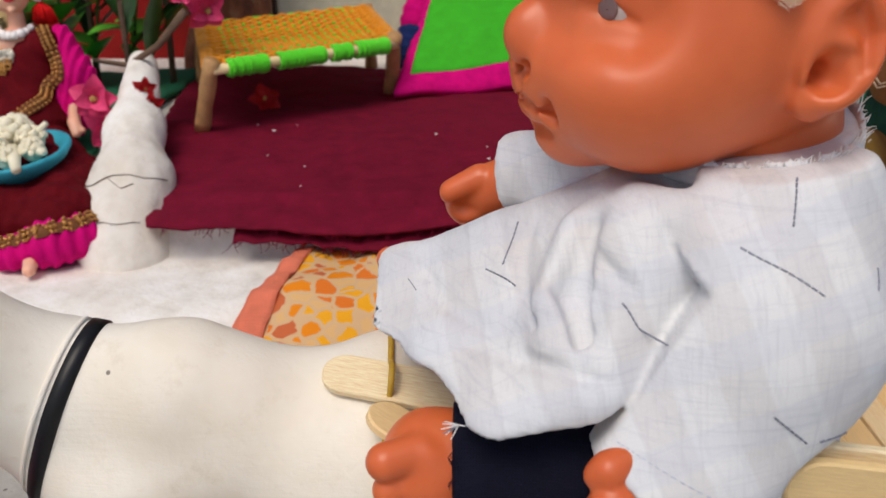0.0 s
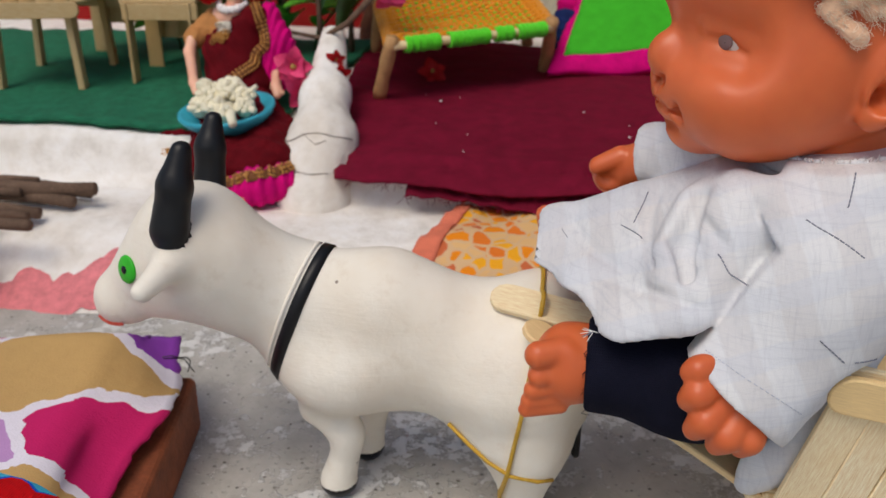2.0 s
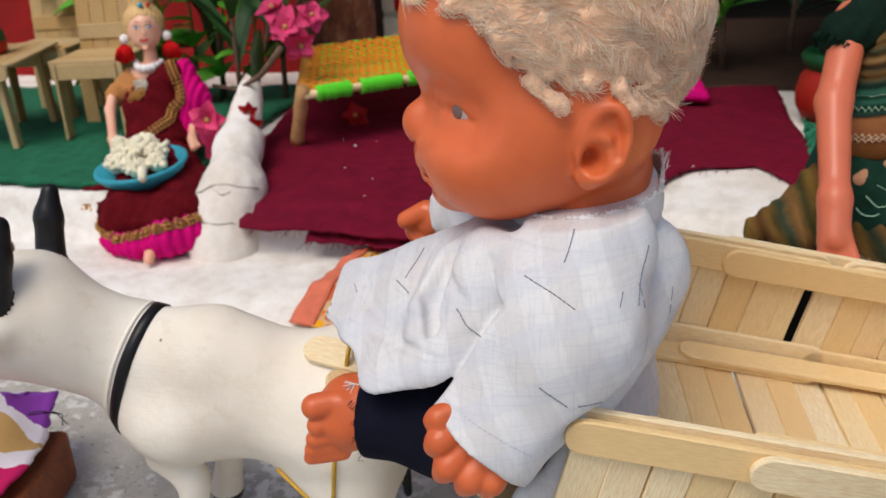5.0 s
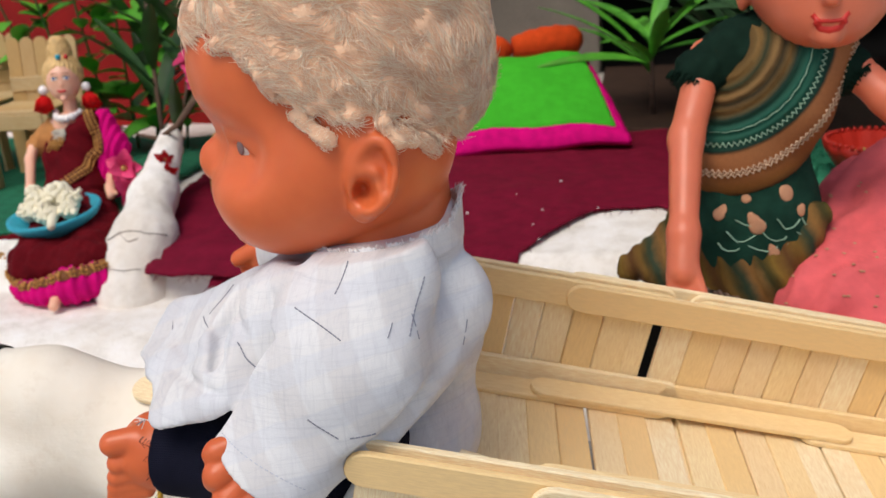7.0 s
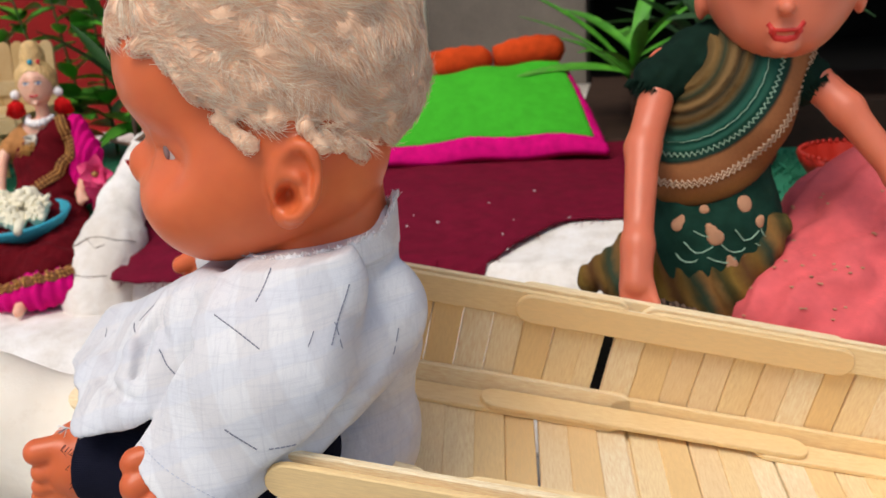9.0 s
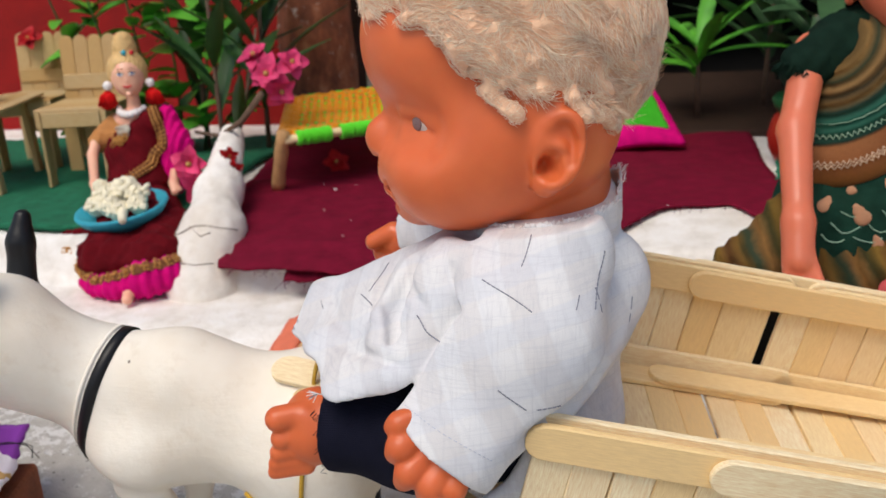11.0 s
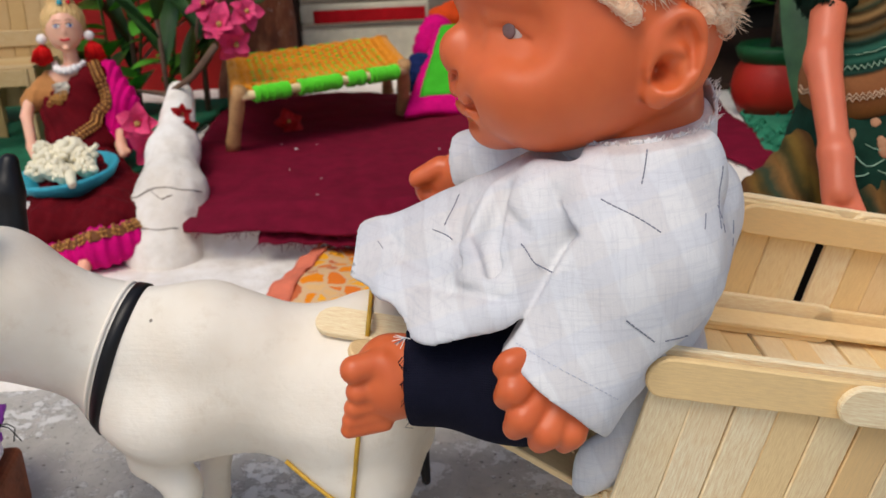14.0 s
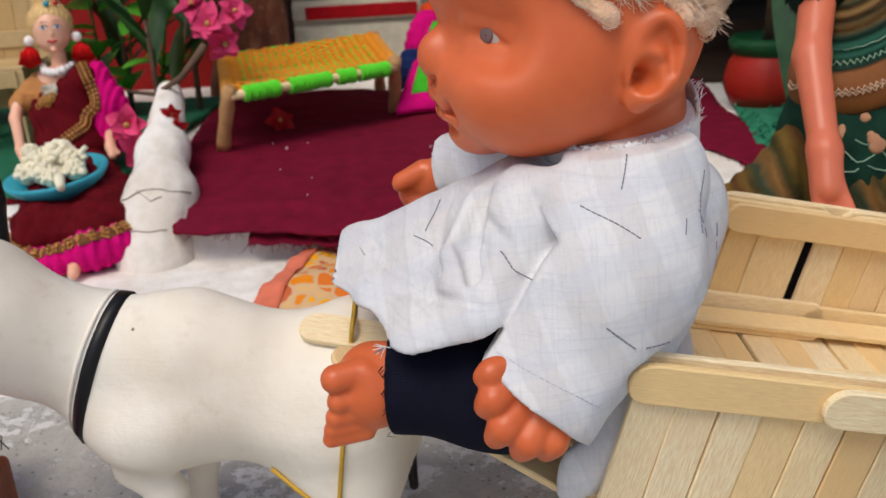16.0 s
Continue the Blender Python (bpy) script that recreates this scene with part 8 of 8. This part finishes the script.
FOLDS = ((134, 104, 40), (60, 62, 30), (150, 108, 56), (30, 62, 46), (118, 88, 34), (96, 62, 30))
M["olive_fold"] = banded("striped_sari_hem", (0.200, -0.020, 0.150), 0.30, [(0.165 + 0.0046 * i, srgb(*FOLDS[i % 6])) for i in range(26)])


def standing_doll():
    s = Soup()
    D = Matrix.Translation(STAND)
    hc = (0.2035, 0.3220, 0.2010)
    head = F_join(0.006, F_ball(hc, (0.0265, 0.0250, 0.0265)), F_ball((0.2028, 0.3130, 0.1870), (0.0165, 0.0150, 0.0125)))
    head = F_join(0.002, head, F_ball((0.2020, 0.2955, 0.1930), (0.0030, 0.0030, 0.0026)), F_ball((0.2022, 0.3010, 0.1800), (0.0050, 0.0040, 0.0034)))
    head = F_join(0.0012, head, F_cone((0.1985, 0.2985, 0.1852), (0.2062, 0.2985, 0.1852), 0.0017, 0.0017), F_cone((0.1995, 0.2995, 0.1824), (0.2052, 0.2995, 0.1824), 0.0019, 0.0019))
    head = dent(head, F_cone((0.1972, 0.2968, 0.1840), (0.2074, 0.2968, 0.1840), 0.0007, 0.0007), 0.001)
    head = F_join(0.002, head, F_ball((0.1765, 0.3250, 0.1940), (0.0025, 0.0045, 0.0065)), F_ball((0.2305, 0.3250, 0.1940), (0.0025, 0.0045, 0.0065)))
    skin_of(s, head, (0.170, 0.288, 0.168), (0.238, 0.352, 0.232), 0.0010, M["pink_skin"])
    arms = F_join(0.003,
        F_cone((0.1640, 0.3240, 0.1720), (0.1560, 0.3020, 0.1450), 0.0066, 0.0062), F_cone((0.1560, 0.3020, 0.1450), (0.1545, 0.2760, 0.1170), 0.0062, 0.0050),
        F_cone((0.1545, 0.2760, 0.1170), (0.1540, 0.2690, 0.1055), 0.0058, 0.0056),
        F_cone((0.2090, 0.3240, 0.1720), (0.2260, 0.3130, 0.1560), 0.0066, 0.0062), F_cone((0.2260, 0.3130, 0.1560), (0.2440, 0.3040, 0.1330), 0.0060, 0.0048), F_cone((0.2440, 0.3040, 0.1330), (0.2500, 0.3000, 0.1230), 0.0056, 0.0040))
    for k in range(4):
        arms = F_join(0.0010, arms, F_cone((0.1504 + 0.0024 * k, 0.2678, 0.1040), (0.1500 + 0.0026 * k, 0.2625, 0.0930 + 0.0008 * abs(k - 1.5)), 0.0021, 0.0016))
    arms = F_join(0.0012, arms, F_cone((0.1575, 0.2690, 0.1075), (0.1610, 0.2640, 0.0990), 0.0022, 0.0017))
    skin_of(s, F_join(0.003, arms, F_cone((0.2010, 0.3260, 0.1840), (0.1920, 0.3280, 0.1700), 0.0085, 0.0100)), (0.140, 0.254, 0.086), (0.262, 0.344, 0.194), 0.0010, M["pink_skin"])
    hair = F_cut(F_ball((0.2035, 0.3300, 0.2060), (0.0285, 0.0275, 0.0270)), F_ball((0.2035, 0.3020, 0.1950), (0.0255, 0.0230, 0.0240)))
    skin_of(s, hair, (0.170, 0.298, 0.172), (0.238, 0.362, 0.238), 0.0014, M["sandy"])
    fr = waves(61, 0.006, 6)
    blouse = F_join(0.006, F_cone((0.1740, 0.3280, 0.1730), (0.1615, 0.3200, 0.1660), 0.0112, 0.0098), F_cone((0.1960, 0.3280, 0.1730), (0.2120, 0.3210, 0.1660), 0.0112, 0.0098), F_cone((0.1860, 0.3300, 0.1700), (0.1860, 0.3300, 0.1500), 0.0180, 0.0185))
    blousef = lambda P: blouse(P) + 0.0007 * fr(P)
    skin_of(s, blousef, (0.144, 0.300, 0.128), (0.230, 0.356, 0.190), 0.0011, M["blouse_black"])
    r2 = random.Random(31)
    for k in range(420):
        a, sx = r2.uniform(0, 6.28), r2.choice((-1, 1))
        axis = Vector((-0.55, -0.35, -0.75)) if sx < 0 else Vector((0.62, -0.30, -0.72))
        base = Vector((0.1585, 0.3180, 0.1625)) if sx < 0 else Vector((0.2150, 0.3190, 0.1625))
        u = axis.orthogonal().normalized()
        w = axis.normalized().cross(u)
        q = base + (u * math.cos(a) + w * math.sin(a)) * r2.uniform(0.0070, 0.0092)
        s.add(tube([q, q + axis * r2.uniform(0.001, 0.0035) + Vector((r2.uniform(-1, 1), r2.uniform(-1, 1), 0)) * 0.001], [0.0005, 0.0002], 3, False), M["blouse_black"])
    cx, cy, cz = SARI_C
    ring = lambda P: np.sqrt((P[:, 0] - cx) ** 2 + (P[:, 1] - cy) ** 2 + (P[:, 2] - cz) ** 2)
    wrap = F_join(0.009, F_cone((0.1880, 0.3260, 0.1660), (0.1800, 0.3280, 0.1320), 0.0200, 0.0235), F_cone((0.2060, 0.3190, 0.1780), (0.1960, 0.3190, 0.1540), 0.0105, 0.0140))
    wrapf = lambda P: np.maximum(wrap(P) + 0.0007 * np.sin(ring(P) * 1750) * (ring(P) < 0.043), np.maximum(ring(P) - 0.0600, 0.0150 - ring(P)))
    skin_of(s, wrapf, (0.148, 0.296, 0.104), (0.226, 0.358, 0.192), 0.0009, M["sari_bands"])
    hw = waves(62, 0.014, 6)
    hips = F_join(0.008, F_cone((0.1815, 0.3300, 0.1300), (0.1820, 0.3310, 0.1050), 0.0225, 0.0265), F_cone((0.1820, 0.3310, 0.105), (0.1830, 0.3310, 0.0880), 0.0262, 0.0270))
    hipsf = lambda P: hips(P) + 0.0008 * hw(P)
    skin_of(s, hipsf, (0.144, 0.294, 0.060), (0.222, 0.370, 0.150), 0.0013, M["sari_print"])
    hem = F_join(0.005, F_cone((0.1600, 0.3260, 0.0980), (0.1360, 0.3235, 0.0870), 0.0130, 0.0060), F_cone((0.1580, 0.3220, 0.1080), (0.1500, 0.3150, 0.0880), 0.0080, 0.0090), F_cone((0.1830, 0.3300, 0.0940), (0.1830, 0.3300, 0.0600), 0.0275, 0.0300), F_cone((0.2040, 0.3180, 0.1100), (0.1920, 0.3080, 0.0900), 0.0070, 0.0080))
    hemf = lambda P: np.maximum(hem(P) + 0.0006 * np.sin((P[:, 0] + 0.35 * P[:, 2]) * 950 + 2 * hw(P)) + 0.0004 * hw(P), 0.0475 - P[:, 2])
    skin_of(s, hemf, (0.116, 0.288, 0.044), (0.222, 0.368, 0.126), 0.0012, M["olive_fold"])
    # face paint
    for sx in (-1, 1):
        P = snap(head, [(hc[0] + sx * 0.0105, 0.296, hc[2])])[0]
        s.add(ball(tuple(P), (0.0058, 0.0016, 0.0038), 16, 10), M["eye_white"])
        s.add(ball((P[0], P[1] - 0.0010, P[2]), (0.0034, 0.0012, 0.0036), 14, 8), M["iris_blue"])
        s.add(ball((P[0], P[1] - 0.0018, P[2]), (0.0015, 0.0008, 0.0017), 10, 6), M["pupil"])
        s.add(ribbon_on(head, [(P[0] - 0.0065, P[1], P[2] + 0.0025), (P[0], P[1], P[2] + 0.0050), (P[0] + 0.0062, P[1], P[2] + 0.0025)], 0.0012, 0.0003, 0.001, 0.0003), M["brow"])
    for z, w in ((0.1853, 0.0020), (0.1824, 0.0026)):
        s.add(ribbon_on(head, [(0.1955, 0.2960, z + 0.0026), (0.1985, 0.2945, z + 0.0006), (0.2023, 0.2940, z), (0.2062, 0.2945, z + 0.0006), (0.2090, 0.2960, z + 0.0026)], w, 0.0002, 0.0006, 0.0002), M["lips_red"])
    # woven zigzags along the bands, paisleys and curling lines on the lower cloth
    front = lambda P: np.minimum(wrapf(P), blousef(P))
    for R, amp, w, mat, n in ((0.0497, 0.0008, 0.0008, "tan_zigzag", 80), (0.0512, 0.0008, 0.0008, "tan_zigzag", 80), (0.0398, 0.0008, 0.0007, "pale_zigzag", 66), (0.0352, 0.0002, 0.0004, "pale_zigzag", 24)):
        pts = []
        for k in range(n + 1):
            a = math.radians(-100 + 98 * k / n)
            r = R + amp * (1 if k % 2 else -1)
            pts.append((cx + r * math.cos(a), 0.3000, cz + r * math.sin(a)))
        P = np.array(pts)
        for _ in range(8):
            P[:, 1] += np.clip(wrap(P), -0.006, 0.006) * 0.9
        s.add(tube([tuple(p + np.array((0, -0.0004, 0))) for p in P], w / 2, 4), M[mat])
    for x, z, r, turn_a in ((0.1965, 0.1255, 0.0046, 0.4), (0.1822, 0.1110, 0.0042, 2.2), (0.1650, 0.1160, 0.0034, 1.2), (0.1760, 0.1230, 0.0024, 0.0), (0.2060, 0.1170, 0.0030, 0.8), (0.1900, 0.1000, 0.0030, 2.0)):
        for k, (off, q) in enumerate(((0.0, 1.0), (0.7, 0.72), (1.25, 0.42))):
            px, pz = x + r * off * math.cos(turn_a), z + r * off * math.sin(turn_a)
            P = snap(hipsf, [(px, 0.300, pz)])
            N = Vector(grad(hipsf, P)[0])
            m = frame_of(N.orthogonal(), N.cross(N.orthogonal()), Vector(P[0]))
            s.add(ball((0, 0, 0), (r * q * 0.75, r * q * 0.75, 0.0005), 14, 6), M["paisley"], m)
    for j in range(9):
        x0, z0 = 0.164 + 0.0052 * j, 0.104 + 0.010 * ((j * 7) % 3) / 2
        s.add(ribbon_on(hipsf, [(x0, 0.300, z0), (x0 + 0.003, 0.2995, z0 - 0.0022), (x0 + 0.006, 0.299, z0 - 0.0033), (x0 + 0.009, 0.299, z0 - 0.0030), (x0 + 0.012, 0.299, z0 - 0.0012)], 0.00045, 0.0002, 0.001, 0.0002), M["pale_zigzag"])
    s.v = [tuple(Vector(v) - STAND) for v in s.v]
    return thing("standing_doll", "doll in an olive and dark green sari standing behind the cart", "doll", s.mesh("standing_doll"), D)


M["tan_zigzag"] = plain("tan_thread", srgb(206, 176, 146), 0.85)
M["lips_red"] = plain("red_lip_paint", srgb(196, 44, 36), 0.4)
M["pale_zigzag"] = plain("pale_green_thread", srgb(150, 186, 160), 0.8)
standing_doll()


def pink_skirt():
    """The spread salmon-pink skirt of another doll beside the cart."""
    w = waves(71, 0.03, 6)
    f = F_join(0.02, F_cone((0.2480, 0.3650, 0.105), (0.2100, 0.3080, 0.0750), 0.0200, 0.0240), F_cone((0.2560, 0.3600, 0.098), (0.2800, 0.3200, 0.060), 0.026, 0.030), F_cone((0.2450, 0.3560, 0.0840), (0.2400, 0.3200, 0.060), 0.034, 0.038))
    g = lambda P: np.maximum(f(P) + 0.0026 * np.sin((P[:, 0] - P[:, 1]) * 260 + 3 * w(P)) * 0.7 + 0.0015 * w(P), -(P[:, 2] - 0.0475))
    v, q = nets(g, (0.165, 0.262, 0.044), (0.335, 0.405, 0.140), 0.0026)
    s = Soup().add((v, [tuple(int(i) for i in k) for k in q]), M["pink_dress"])
    r = random.Random(3)
    P = np.array([(r.uniform(0.18, 0.32), r.uniform(0.27, 0.36), r.uniform(0.06, 0.13)) for _ in range(90)])
    P = snap(g, P)
    N = grad(g, P)
    for p, n in zip(P, N):
        if n[2] < 0.05:
            continue
        s.add(ball(tuple(p + n * 0.0001), (0.0008, 0.0008, 0.0003), 8, 5), M["paisley"])
    return thing("spread_skirt", "salmon-pink dotted cotton skirt spread on the terrace", "skirt", s.mesh("spread_skirt"))


pink_skirt()
